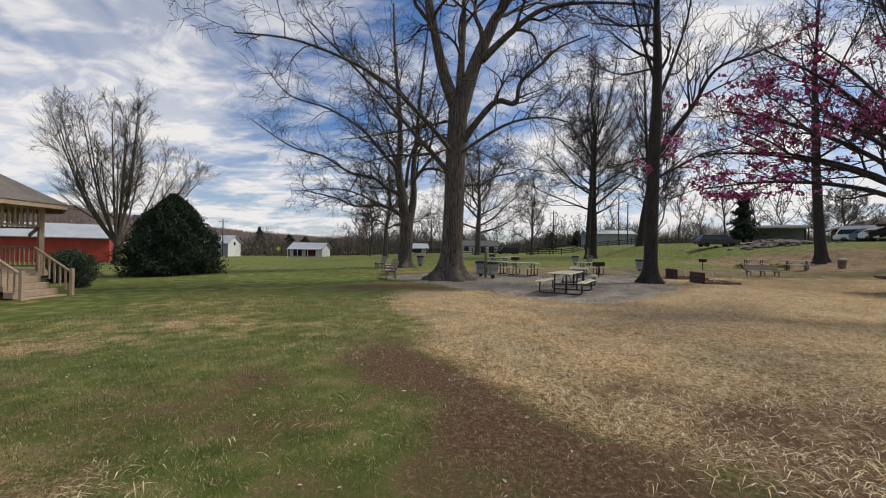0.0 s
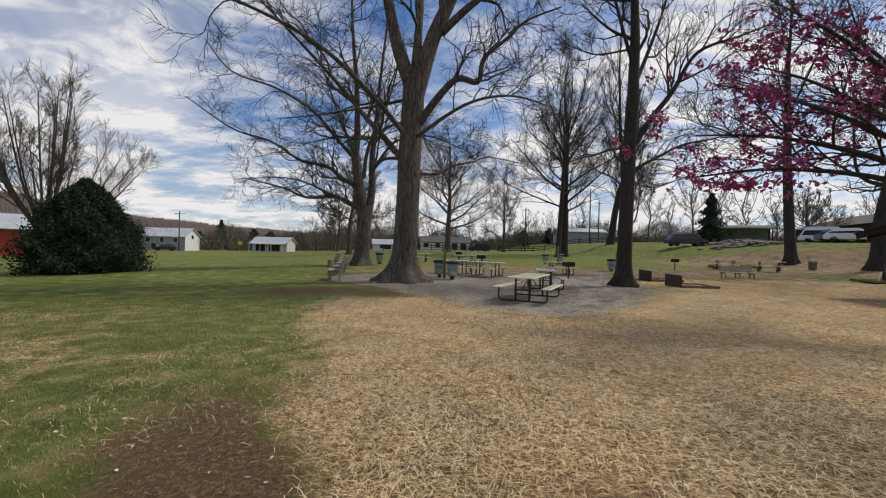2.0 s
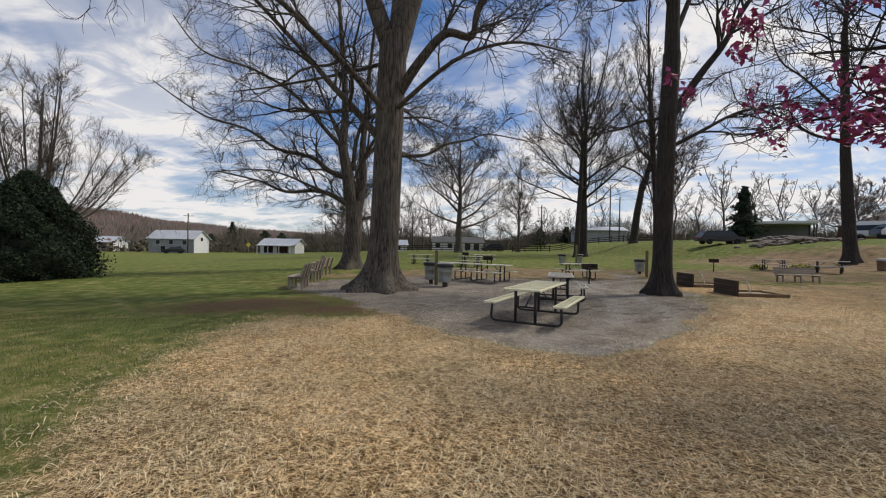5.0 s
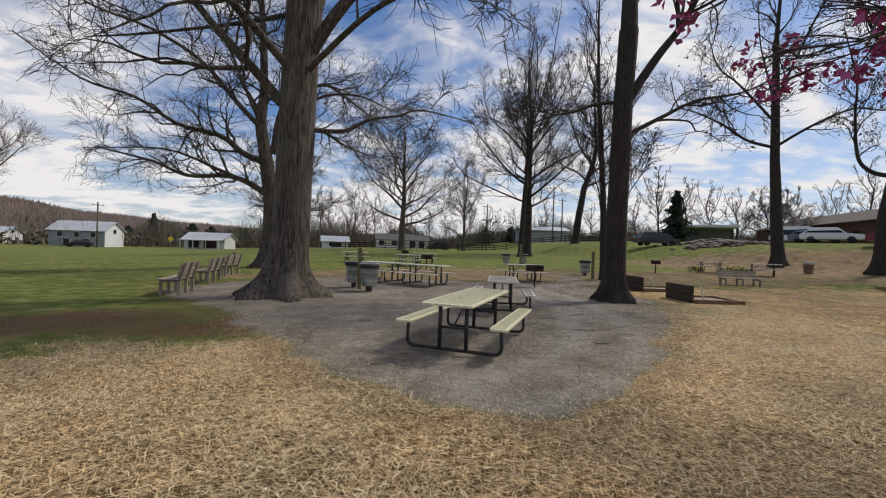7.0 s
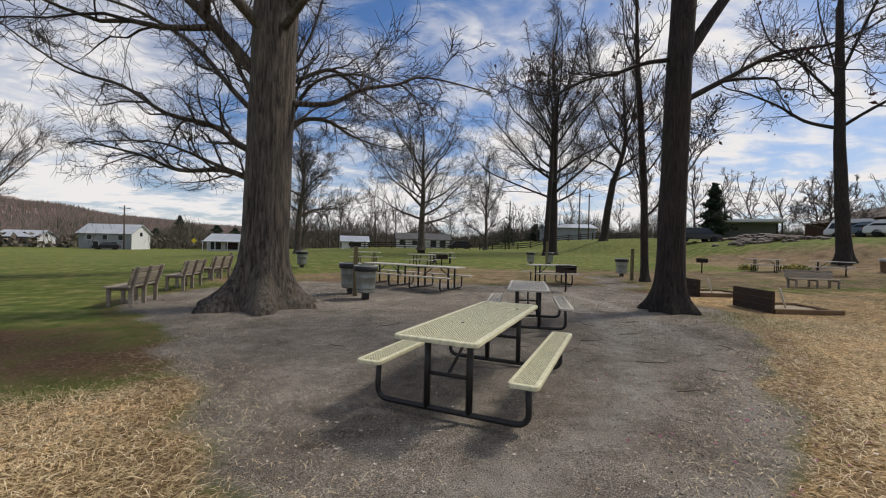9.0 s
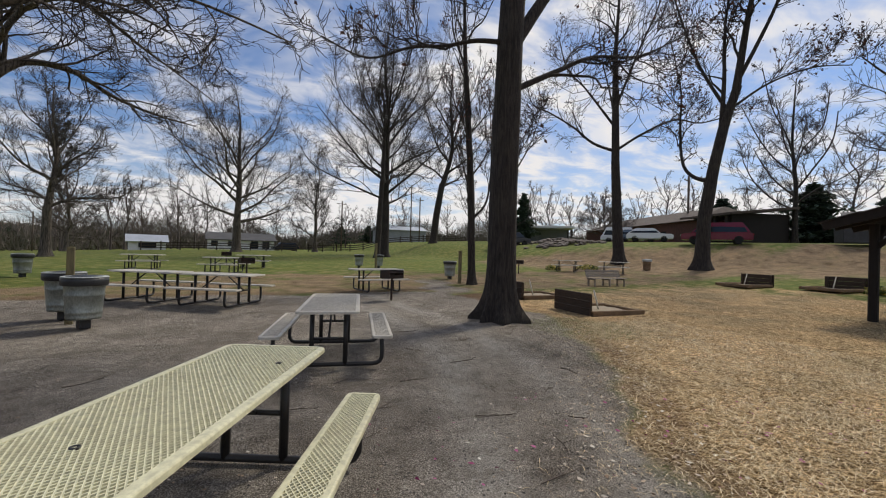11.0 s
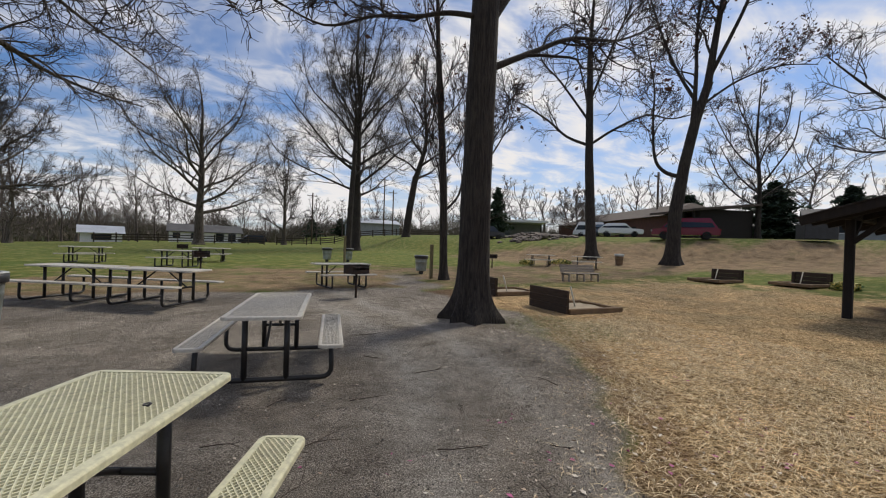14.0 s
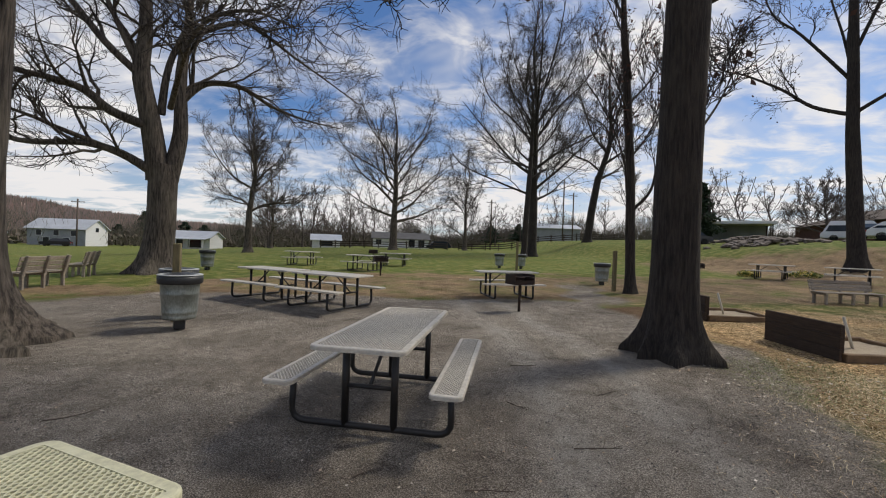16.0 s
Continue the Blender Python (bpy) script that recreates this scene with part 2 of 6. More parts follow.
M_FLECK = island_mat("leaf_fleck", [(0.62, 0.55, 0.46), (0.34, 0.24, 0.15), (0.70, 0.66, 0.58), (0.22, 0.14, 0.09), (0.45, 0.36, 0.26)], 0.8)
M_PEBBLE = island_mat("pebble_grey", [(0.10, 0.092, 0.085), (0.17, 0.16, 0.148), (0.06, 0.055, 0.05), (0.27, 0.255, 0.235)], 0.85)
M_WHITE = mat("siding_white", (0.76, 0.77, 0.78), (0.66, 0.67, 0.68), 1, 0.7, bump=0.1, stretch=(0.3, 0.3, 8))
M_SIDING_GREY = mat("siding_grey", (0.33, 0.35, 0.37), (0.26, 0.28, 0.30), 0.7, 0.8, bump=0.1)
M_METALROOF = mat("metal_roof", (0.55, 0.58, 0.62), (0.45, 0.48, 0.52), 0.5, 0.4, 0.3, 0.1)
M_DARKROOF = mat("dark_roof", (0.10, 0.10, 0.105), (0.07, 0.07, 0.075), 0.8, 0.9, bump=0.2)
M_RED = mat("barn_red", (0.42, 0.05, 0.03), (0.34, 0.04, 0.025), 0.6, 0.75, bump=0.1, stretch=(4, 4, 0.2))
M_BRICKBLD = mat("brick_brown", (0.13, 0.06, 0.045), (0.095, 0.045, 0.035), 3, 0.9, bump=0.3)
M_ROOFBR = mat("roof_brown", (0.10, 0.075, 0.062), (0.075, 0.056, 0.048), 2, 0.9, bump=0.3)
M_GLASS = plain("dark_glass", (0.02, 0.025, 0.03), 0.08)
M_FENCE = mat("fence_dark_wood", (0.06, 0.045, 0.035), (0.04, 0.03, 0.025), 2, 0.9, bump=0.2)
M_POLE = mat("utility_pole_wood", (0.13, 0.10, 0.08), (0.09, 0.07, 0.055), 2, 0.9, bump=0.2)
M_TYRE = mat("tyre_rubber", (0.02, 0.02, 0.02), (0.015, 0.015, 0.015), 5, 0.9, bump=0.1)
M_RIM = plain("rim_alloy", (0.45, 0.45, 0.46), 0.35, 0.8)
M_CARWHITE = plain("car_white", (0.75, 0.76, 0.78), 0.25)
M_CARDARK = plain("car_dark", (0.02, 0.024, 0.032), 0.22)
M_CARRED = plain("car_maroon", (0.16, 0.012, 0.03), 0.25)
M_CARBLUE = plain("car_blue_grey", (0.12, 0.16, 0.22), 0.25)
M_LAMP_R = plain("tail_lamp_red", (0.35, 0.01, 0.01), 0.2)
M_DAFF = island_mat("daffodil_yellow", [(0.62, 0.48, 0.10), (0.75, 0.62, 0.20), (0.10, 0.15, 0.03), (0.07, 0.12, 0.025)], 0.6)
M_ROCK = mat("rubble_stone", (0.20, 0.17, 0.145), (0.12, 0.095, 0.08), 3, 0.95, bump=0.5)
M_CONC = mat("concrete", (0.36, 0.34, 0.30), (0.28, 0.26, 0.23), 3, 0.9, bump=0.3)
M_SIGN = plain("sign_yellow", (0.65, 0.5, 0.03), 0.5)

# ---- mesh helpers ----


def obj(name, bm, material, parent=None, label=""):
    me = bpy.data.meshes.new(name)
    bm.to_mesh(me)
    bm.free()
    me.materials.append(material)
    ob = new(name, me)
    if parent:
        ob.parent = parent
    if label:
        ob["label"] = label
    return ob


def part(name, bm, material, parent, label=""):
    return obj(name, bm, material, parent, label)


def raw(name, verts, faces, material, parent=None, smooth=False, label=""):
    me = bpy.data.meshes.new(name)
    me.from_pydata([tuple(v) for v in verts], [], faces)
    me.materials.append(material)
    if smooth:
        me.polygons.foreach_set("use_smooth", [True] * len(me.polygons))
    ob = new(name, me)
    if parent:
        ob.parent = parent
    if label:
        ob["label"] = label
    return ob


def tris(name, v, material, parent=None, per=3):
    """A soup of loose triangles or quads from an (n, per, 3) array."""
    n = len(v)
    me = bpy.data.meshes.new(name)
    me.vertices.add(n * per)
    me.vertices.foreach_set("co", np.asarray(v, dtype=np.float32).ravel())
    me.loops.add(n * per)
    me.loops.foreach_set("vertex_index", np.arange(n * per, dtype=np.int32))
    me.polygons.add(n)
    me.polygons.foreach_set("loop_start", np.arange(0, n * per, per, dtype=np.int32))
    me.update(calc_edges=True)
    me.validate()
    me.materials.append(material)
    ob = new(name, me)
    if parent:
        ob.parent = parent
    return ob


def thing(name, m, label, category, group=""):
    ob = new(name)
    ob.empty_display_size = 0.1
    ob.matrix_basis = m
    return tagged(ob, label, category, group)


def box(size, at=(0, 0, 0), bevel=0.0, rot=None, bm=None, segs=1):
    """A box of that size, centred at 'at', with rounded edges."""
    own = bmesh.new()
    bmesh.ops.create_cube(own, size=1, matrix=Matrix.Diagonal((*size, 1)))
    if bevel:
        bmesh.ops.bevel(own, geom=own.edges[:], offset=bevel, segments=segs, affect="EDGES")
    m = Matrix.Translation(at)
    if rot:
        m = m @ Euler([radians(a) for a in rot]).to_matrix().to_4x4()
    bmesh.ops.transform(own, matrix=m, verts=own.verts)
    return merge(bm, own)


def merge(bm, own):
    if bm is None:
        return own
    me = bpy.data.meshes.new("tmp")
    own.to_mesh(me)
    own.free()
    bm.from_mesh(me)
    bpy.data.meshes.remove(me)
    return bm


def lathe(profile, sides=20, at=(0, 0, 0), bm=None):
    """Revolve (radius, z) pairs about z."""
    bm = bm or bmesh.new()
    rings = []
    for r, z in profile:
        rings.append([bm.verts.new((at[0] + r * math.cos(2 * math.pi * k / sides), at[1] + r * math.sin(2 * math.pi * k / sides), at[2] + z)) for k in range(sides)])
    for a, b in zip(rings, rings[1:]):
        for k in range(sides):
            f = bm.faces.new((a[k], a[(k + 1) % sides], b[(k + 1) % sides], b[k]))
            f.smooth = True
    if profile[0][0] > 1e-4:
        bm.faces.new(rings[0][::-1])
    if profile[-1][0] > 1e-4:
        bm.faces.new(rings[-1])
    return bm


def tube_into(V, F, pts, radii, sides, lump=0.0, rng=None):
    """Append a tapered tube along pts to the vertex and face lists."""
    start = len(V)
    n = len(pts)
    up = Vector((0.31, 0.17, 0.93))
    for i in range(n):
        d = (pts[min(i + 1, n - 1)] - pts[max(i - 1, 0)])
        if d.length < 1e-6:
            d = Vector((0, 0, 1))
        d.normalize()
        a = d.cross(up)
        if a.length < 0.05:
            a = d.cross(Vector((1, 0, 0)))
        a.normalize()
        b = d.cross(a)
        for k in range(sides):
            w = 2 * math.pi * k / sides
            r = radii[i]
            if lump:
                r *= 1 + lump * noise.noise(Vector((math.cos(w) * 1.3 + pts[0].x, math.sin(w) * 1.3 + pts[0].y, pts[i].z * 0.7)))
            V.append(pts[i] + a * (r * math.cos(w)) + b * (r * math.sin(w)))
    for i in range(n - 1):
        o = start + i * sides
        for k in range(sides):
            k2 = (k + 1) % sides
            F.append((o + k, o + sides + k, o + sides + k2, o + k2))


def pipe(pts, r, sides=8, bm=None, name=None):
    V, F = [], []
    pts = [Vector(p) for p in pts]
    tube_into(V, F, pts, [r] * len(pts), sides)
    bm = bm or bmesh.new()
    vs = [bm.verts.new(v) for v in V]
    for f in F:
        q = bm.faces.new([vs[i] for i in f])
        q.smooth = True
    n = len(pts)
    bm.faces.new([vs[k] for k in range(sides)])
    bm.faces.new([vs[(n - 1) * sides + k] for k in range(sides)][::-1])
    return bm


def bend(points, radius, steps=4):
    """Round the inner corners of a polyline."""
    pts = [Vector(p) for p in points]
    out = [pts[0]]
    for a, b, c in zip(pts, pts[1:], pts[2:]):
        u, w = (a - b).normalized(), (c - b).normalized()
        for s in range(steps + 1):
            t = s / steps
            p0, p1 = b + u * radius, b + w * radius
            out.append(p0 * (1 - t) ** 2 + b * 2 * t * (1 - t) + p1 * t * t)
    return out + [pts[-1]]


# ---- the lie of the land ----


def softplus(v, w=4.0):
    return w * np.log1p(np.exp(np.clip(np.asarray(v, dtype=float) / w, -40, 40)))


def step(v, a, b):
    t = np.clip((np.asarray(v, dtype=float) - a) / (b - a), 0, 1)
    return t * t * (3 - 2 * t)


def height(x, y):
    """Ground level: flat park, rising gently ahead, a bank to the right, falling away to the left."""
    x, y = np.asarray(x, dtype=float), np.asarray(y, dtype=float)
    z = 0.013 * np.minimum(60, softplus(y - 18)) / (1 + np.exp(-np.clip((x + 14) / 6, -40, 40)))
    z = z + 0.05 * np.minimum(20, softplus(x - 22, 2.5)) + 0.05 * np.minimum(12, softplus(x - 34, 2.5)) - 0.025 * np.minimum(45, softplus(-x - 2))
    z = z + 1.3 * step(0.8 * x + 0.6 * y, 46, 51) * step(x, 27, 35)
    return z


def gz(x, y):
    return float(height(x, y))


def on(x, y, rz=0, dz=0.0):
    return pose(x, y, gz(x, y) + dz, 0, 0, rz)


# ---- ground ----
PAD = [(-3.4, 22.6), (-1.4, 20.0), (0.9, 16.9), (2.4, 14.3), (3.7, 12.9), (4.9, 12.7), (6.2, 13.5), (7.6, 15.2), (9.5, 17.2), (10.8, 18.9),
       (11.6, 20.4), (11.9, 22.5), (11.6, 25.0), (12.4, 27.0), (8.0, 26.6), (3.0, 27.3), (0.0, 27.2), (-2.2, 25.2)]


def poly_inside(x, y, pts):
    """Signed distance to a polygon, positive inside."""
    x, y = np.asarray(x, dtype=float), np.asarray(y, dtype=float)
    best = np.full(x.shape, 1e9)
    inside = np.zeros(x.shape, dtype=bool)
    for (x0, y0), (x1, y1) in zip(pts, pts[1:] + pts[:1]):
        ex, ey = x1 - x0, y1 - y0
        t = np.clip(((x - x0) * ex + (y - y0) * ey) / (ex * ex + ey * ey), 0, 1)
        best = np.minimum(best, np.hypot(x - x0 - t * ex, y - y0 - t * ey))
        crosses = ((y0 > y) != (y1 > y)) & (x < (x1 - x0) * (y - y0) / ((y1 - y0) or 1e-9) + x0)
        inside ^= crosses
    return np.where(inside, best, -best)


def wobble(x, y, s=1.0, seed=0.0):
    """Cheap smooth noise in -1..1."""
    a = np.sin(1.7 * s * x + 1.3 * np.sin(0.9 * s * y + seed)) + np.sin(1.9 * s * y + 1.1 * np.sin(1.3 * s * x + 2 + seed))
    b = np.sin(4.3 * s * x + 2.1 * s * y + seed) + np.sin(3.7 * s * y - 2.9 * s * x + 1 + seed)
    return 0.33 * a + 0.17 * b


def straw_edge(y):
    """Where the dry straw begins, going from the lawn to the right."""
    return np.interp(y, (0.0, 3.0, 4.25, 5.3, 7.0, 9.0, 11.5, 15.0), (2.6, 1.7, 1.1, 0.1, -0.45, -0.6, -1.5, -1.8))


RUT = [(4.6, 13.4), (6.3, 14.6), (7.3, 16.0), (8.2, 18.2), (8.7, 20.5), (8.7, 23.0), (8.6, 26.0)]


def wheel_track(x, y):
    """Pale dust ground into the gravel along two ruts."""
    best = np.full(np.shape(x), 1e9)
    for (x0, y0), (x1, y1) in zip(RUT, RUT[1:]):
        ex, ey = x1 - x0, y1 - y0
        t = np.clip(((x - x0) * ex + (y - y0) * ey) / (ex * ex + ey * ey), 0, 1)
        best = np.minimum(best, np.hypot(x - x0 - t * ex, y - y0 - t * ey))
    w = wobble(x, y, 0.9, 3.0)
    return np.clip(np.exp(-((best - 0.55 + 0.12 * w) / 0.28) ** 2) * (0.8 + 0.3 * w), 0, 1)


def zones(x, y):
    x, y = np.asarray(x, dtype=float), np.asarray(y, dtype=float)
    w = wobble(x, y)
    w2 = wobble(x, y, 2.7, 5.0)
    side = poly_inside(x, y, PAD) + 0.28 * w + 0.12 * w2
    pad = step(side, -0.35, 0.35)
    pad = np.maximum(pad, 0.7 * step(1.2 - np.abs(x - 12.2 - 0.25 * (y - 26)) + 0.4 * w, 0, 0.8) * step(y, 25, 27) * step(34 - y, 0, 4))
    off = x - straw_edge(y) + 0.45 * w + 0.2 * w2
    straw = step(off, -0.7, 1.0) * step(26 - y + 1.3 * w, -3, 4) * step(27 - x + 2 * w, -2, 5)
    straw = straw * (1 - step(y - 15.5 + 0.5 * w, -0.5, 0.8) * step(1.8 - x, 0, 1.6))
    # lighter dead patches in the lawn
    lawn = step(1 - np.hypot((x + 5.2) / 1.9, (y - 8.8) / 1.7) + 0.45 * w + 0.2 * w2, -0.3, 0.9) * 0.7
    lawn = np.maximum(lawn, 0.62 * step(wobble(x * 0.42, y * 0.55, 1.0, 4.0) + 0.3 * w2, -0.35, 0.8) * step(16 - y, 0, 6) * step(-x, -1, 3))
    straw = np.maximum(straw, lawn)
    # bare earth: worn band along the straw, strip before the pad, under the shelter
    dirt_shade = 0.95 * np.exp(-((off + 0.5) / 0.95) ** 2) * step(y, -1, 1) * step(9.8 - y, 0, 4.5)
    dirt_shade = np.maximum(dirt_shade, (0.36 + 0.22 * w + 0.16 * w2) * step(8.5 - y + w, 0, 4) * step(x, -10, -5) * step(1.5 - x, 0, 1.5))
    dirt_shade = np.maximum(dirt_shade, 0.6 * step(1 - np.hypot((x - 0.6) / 1.7, (y - 2.6) / 2.2) + 0.3 * w, 0.0, 0.7))
    dirt_shade = np.maximum(dirt_shade, (0.62 + 0.25 * w) * step(y, 15.2, 16.6) * step(20.5 - y + 0.5 * w, 0, 2.5) * step(2.0 - x, 0, 1.5) * step(x, -7, -3))
    dirt_shade = np.maximum(dirt_shade, 0.5 * np.exp(-((side + 0.3) / 0.4) ** 2))
    dirt_shade = np.maximum(dirt_shade, step(1 - np.hypot((x - 22.7) / 5.2, (y - 12.0) / 6.5) + 0.2 * w, 0, 0.35))
    dirt_shade = np.maximum(dirt_shade, 0.75 * step(1 - np.hypot((x - 12.5) / 1.8, (y - 24.8) / 1.5) + 0.3 * w, 0, 0.5))
    # near right straw: brown earth, partly standing in for magnolia and shelter shade
    dirt_shade = np.maximum(dirt_shade, (0.76 + 0.10 * w + 0.10 * w2) * step(8.0 - y + w, 0, 5) * step(x, 0, 3))
    # leaf litter behind the pad and on the bank
    litter = step(y, 25.0, 27.5) * step(np.interp(x, (-4, 6), (29.5, 37.0)) - y + 2.0 * w, -1, 3) * step(x, -7, -3) * step(40 - x, 0, 6) * (0.68 + 0.28 * w)
    bank = step(0.8 * x + 0.6 * y + 1.5 * w, 37, 43) * step(52 - (0.8 * x + 0.6 * y) + w, -1, 3) * step(x, 23, 29) * step(y, 6, 12)
    litter = np.maximum(litter, (0.85 + 0.25 * w) * bank)
    return pad, np.clip(straw * (1 - pad), 0, 1), np.clip(dirt_shade, 0, 1), np.clip(litter, 0, 1)


def ground_material():
    m = bpy.data.materials.new("park_ground")
    m.use_nodes = True
    nt = m.node_tree
    lk = nt.links.new
    b = nt.nodes["Principled BSDF"]
    b.inputs["Roughness"].default_value = 0.95
    b.inputs["Specular IOR Level"].default_value = 0.15
    co = nt.nodes.new("ShaderNodeTexCoord")

    def nz(scale, detail=4.0, stretch=None, rough=0.6):
        n = wire(nt, "ShaderNodeTexNoise", Scale=scale, Detail=detail, Roughness=rough)
        if stretch:
            mp = nt.nodes.new("ShaderNodeMapping")
            mp.inputs["Scale"].default_value = stretch
            lk(co.outputs["Object"], mp.inputs[0]); lk(mp.outputs[0], n.inputs["Vector"])
        else:
            lk(co.outputs["Object"], n.inputs["Vector"])
        return n.outputs["Fac"]

    def ramp(fac, stops):
        r = nt.nodes.new("ShaderNodeValToRGB")
        while len(r.color_ramp.elements) < len(stops):
            r.color_ramp.elements.new(0.5)
        for e, (p, c) in zip(r.color_ramp.elements, stops):
            e.position, e.color = p, (*c, 1)
        lk(fac, r.inputs[0])
        return r.outputs[0]

    def mixc(fac, a, c, mode="MIX"):
        n = nt.nodes.new("ShaderNodeMix"); n.data_type = "RGBA"; n.blend_type = mode
        if isinstance(fac, float):
            n.inputs[0].default_value = fac
        else:
            lk(fac, n.inputs[0])
        lk(a, n.inputs[6]); lk(c, n.inputs[7])
        return n.outputs[2]

    def edge(attr, noise_out, spread=0.9):
        """Break a zone's soft edge with noise."""
        at = nt.nodes.new("ShaderNodeAttribute"); at.attribute_name = attr
        s = nt.nodes.new("ShaderNodeMath"); s.operation = "SUBTRACT"; s.inputs[1].default_value = 0.5
        lk(noise_out, s.inputs[0])
        k = nt.nodes.new("ShaderNodeMath"); k.operation = "MULTIPLY_ADD"; k.inputs[1].default_value = spread
        lk(s.outputs[0], k.inputs[0]); lk(at.outputs["Fac"], k.inputs[2])
        r = nt.nodes.new("ShaderNodeMapRange"); r.interpolation_type = "SMOOTHSTEP"
        r.inputs["From Min"].default_value, r.inputs["From Max"].default_value = 0.18, 0.82
        lk(k.outputs[0], r.inputs["Value"])
        return r.outputs[0]

    mid, fine, grain, broad = nz(2.2, 6), nz(22, 6, None, 0.72), nz(95, 4, None, 0.75), nz(0.22, 4)
    green = ramp(mid, [(0.3, (0.072, 0.085, 0.022)), (0.5, (0.122, 0.15, 0.036)), (0.68, (0.26, 0.235, 0.095))])
    green = mixc(0.5, green, ramp(broad, [(0.35, (0.75, 0.95, 0.7)), (0.65, (1.25, 1.1, 0.95))]), "MULTIPLY")
    def strand(rot):
        """Long thin streaks lying one way."""
        mp = nt.nodes.new("ShaderNodeMapping")
        mp.vector_type = "TEXTURE"
        mp.inputs["Rotation"].default_value = (0, 0, radians(rot))
        mp.inputs["Scale"].default_value = (1 / 7, 1 / 62, 1)
        lk(co.outputs["Object"], mp.inputs[0])
        n = wire(nt, "ShaderNodeTexNoise", Scale=1.0, Detail=2.0, Roughness=0.5, Distortion=0.6)
        lk(mp.outputs[0], n.inputs["Vector"])
        return n.outputs["Fac"]

    def maxof(a, c):
        n = nt.nodes.new("ShaderNodeMath"); n.operation = "MAXIMUM"
        lk(a, n.inputs[0]); lk(c, n.inputs[1])
        return n.outputs[0]

    mat_of_strands = maxof(maxof(strand(12), strand(71)), maxof(strand(118), strand(155)))
    # dark ramp ends paint the shade in the gaps between strands
    straw = ramp(fine, [(0.36, (0.21, 0.145, 0.08)), (0.48, (0.53, 0.395, 0.22)), (0.62, (0.82, 0.66, 0.42))])
    straw = mixc(1.0, straw, ramp(mat_of_strands, [(0.54, (0.32, 0.26, 0.19)), (0.60, (0.95, 0.93, 0.90)), (0.67, (1.5, 1.47, 1.40))]), "MULTIPLY")
    straw = mixc(0.5, straw, ramp(mid, [(0.32, (0.72, 0.66, 0.58)), (0.6, (1.12, 1.08, 1.05))]), "MULTIPLY")
    clods = nz(6.5, 3, None, 0.55)
    straw = mixc(1.0, straw, ramp(nz(0.55, 4), [(0.36, (0.74, 0.78, 0.80)), (0.62, (1.08, 1.03, 0.98))]), "MULTIPLY")
    straw = mixc(0.85, straw, ramp(clods, [(0.30, (0.45, 0.39, 0.31)), (0.44, (1.0, 1.0, 1.0))]), "MULTIPLY")
    dirt_shade = ramp(fine, [(0.34, (0.062, 0.035, 0.019)), (0.5, (0.125, 0.076, 0.043)), (0.66, (0.24, 0.16, 0.095))])
    gravel = ramp(grain, [(0.36, (0.065, 0.056, 0.047)), (0.50, (0.20, 0.178, 0.152)), (0.64, (0.56, 0.52, 0.46))])
    gravel = mixc(0.6, gravel, ramp(nz(0.9, 5), [(0.36, (0.55, 0.50, 0.46)), (0.66, (1.35, 1.33, 1.30))]), "MULTIPLY")
    dust = nt.nodes.new("ShaderNodeAttribute"); dust.attribute_name = "track"
    worn = nt.nodes.new("ShaderNodeMath"); worn.operation = "MULTIPLY"; worn.use_clamp = True
    twice = nt.nodes.new("ShaderNodeMath"); twice.operation = "MULTIPLY"; twice.inputs[1].default_value = 1.7
    lk(nz(1.6, 5), twice.inputs[0])
    lk(dust.outputs["Fac"], worn.inputs[0]); lk(twice.outputs[0], worn.inputs[1])
    gravel = mixc(worn.outputs[0], gravel, ramp(grain, [(0.34, (0.17, 0.155, 0.135)), (0.50, (0.33, 0.305, 0.27)), (0.66, (0.55, 0.52, 0.47))]))
    gravel = mixc(0.7, gravel, ramp(nz(4.5, 5, None, 0.7), [(0.34, (0.58, 0.56, 0.53)), (0.5, (0.95, 0.95, 0.95)), (0.68, (1.25, 1.24, 1.22))]), "MULTIPLY")
    litter = ramp(fine, [(0.3, (0.10, 0.068, 0.042)), (0.5, (0.23, 0.165, 0.10)), (0.7, (0.40, 0.30, 0.19))])
    litter = mixc(1.0, litter, ramp(nz(1.3, 6, None, 0.7), [(0.34, (0.55, 0.50, 0.45)), (0.5, (1.0, 1.0, 1.0)), (0.66, (1.35, 1.30, 1.22))]), "MULTIPLY")
    blend = nt.nodes.new("ShaderNodeMath"); blend.operation = "ADD"
    lk(mid, blend.inputs[0]); lk(fine, blend.inputs[1])
    rag = nt.nodes.new("ShaderNodeMath"); rag.operation = "MULTIPLY"; rag.inputs[1].default_value = 0.5
    lk(blend.outputs[0], rag.inputs[0])
    ragged = rag.outputs[0]
    c = mixc(edge("litter", ragged, 2.0), green, litter)
    c = mixc(edge("straw", ragged, 2.2), c, straw)
    c = mixc(edge("dirt_shade", ragged, 2.0), c, dirt_shade)
    c = mixc(edge("gravel", ragged, 1.3), c, gravel)
    lk(c, b.inputs["Base Color"])
    add = nt.nodes.new("ShaderNodeMath"); add.operation = "ADD"
    lk(fine, add.inputs[0]); lk(grain, add.inputs[1])
    bp = wire(nt, "ShaderNodeBump", Strength=0.8, Distance=0.035)
    lk(add.outputs[0], bp.inputs["Height"]); lk(bp.outputs[0], b.inputs["Normal"])
    return m


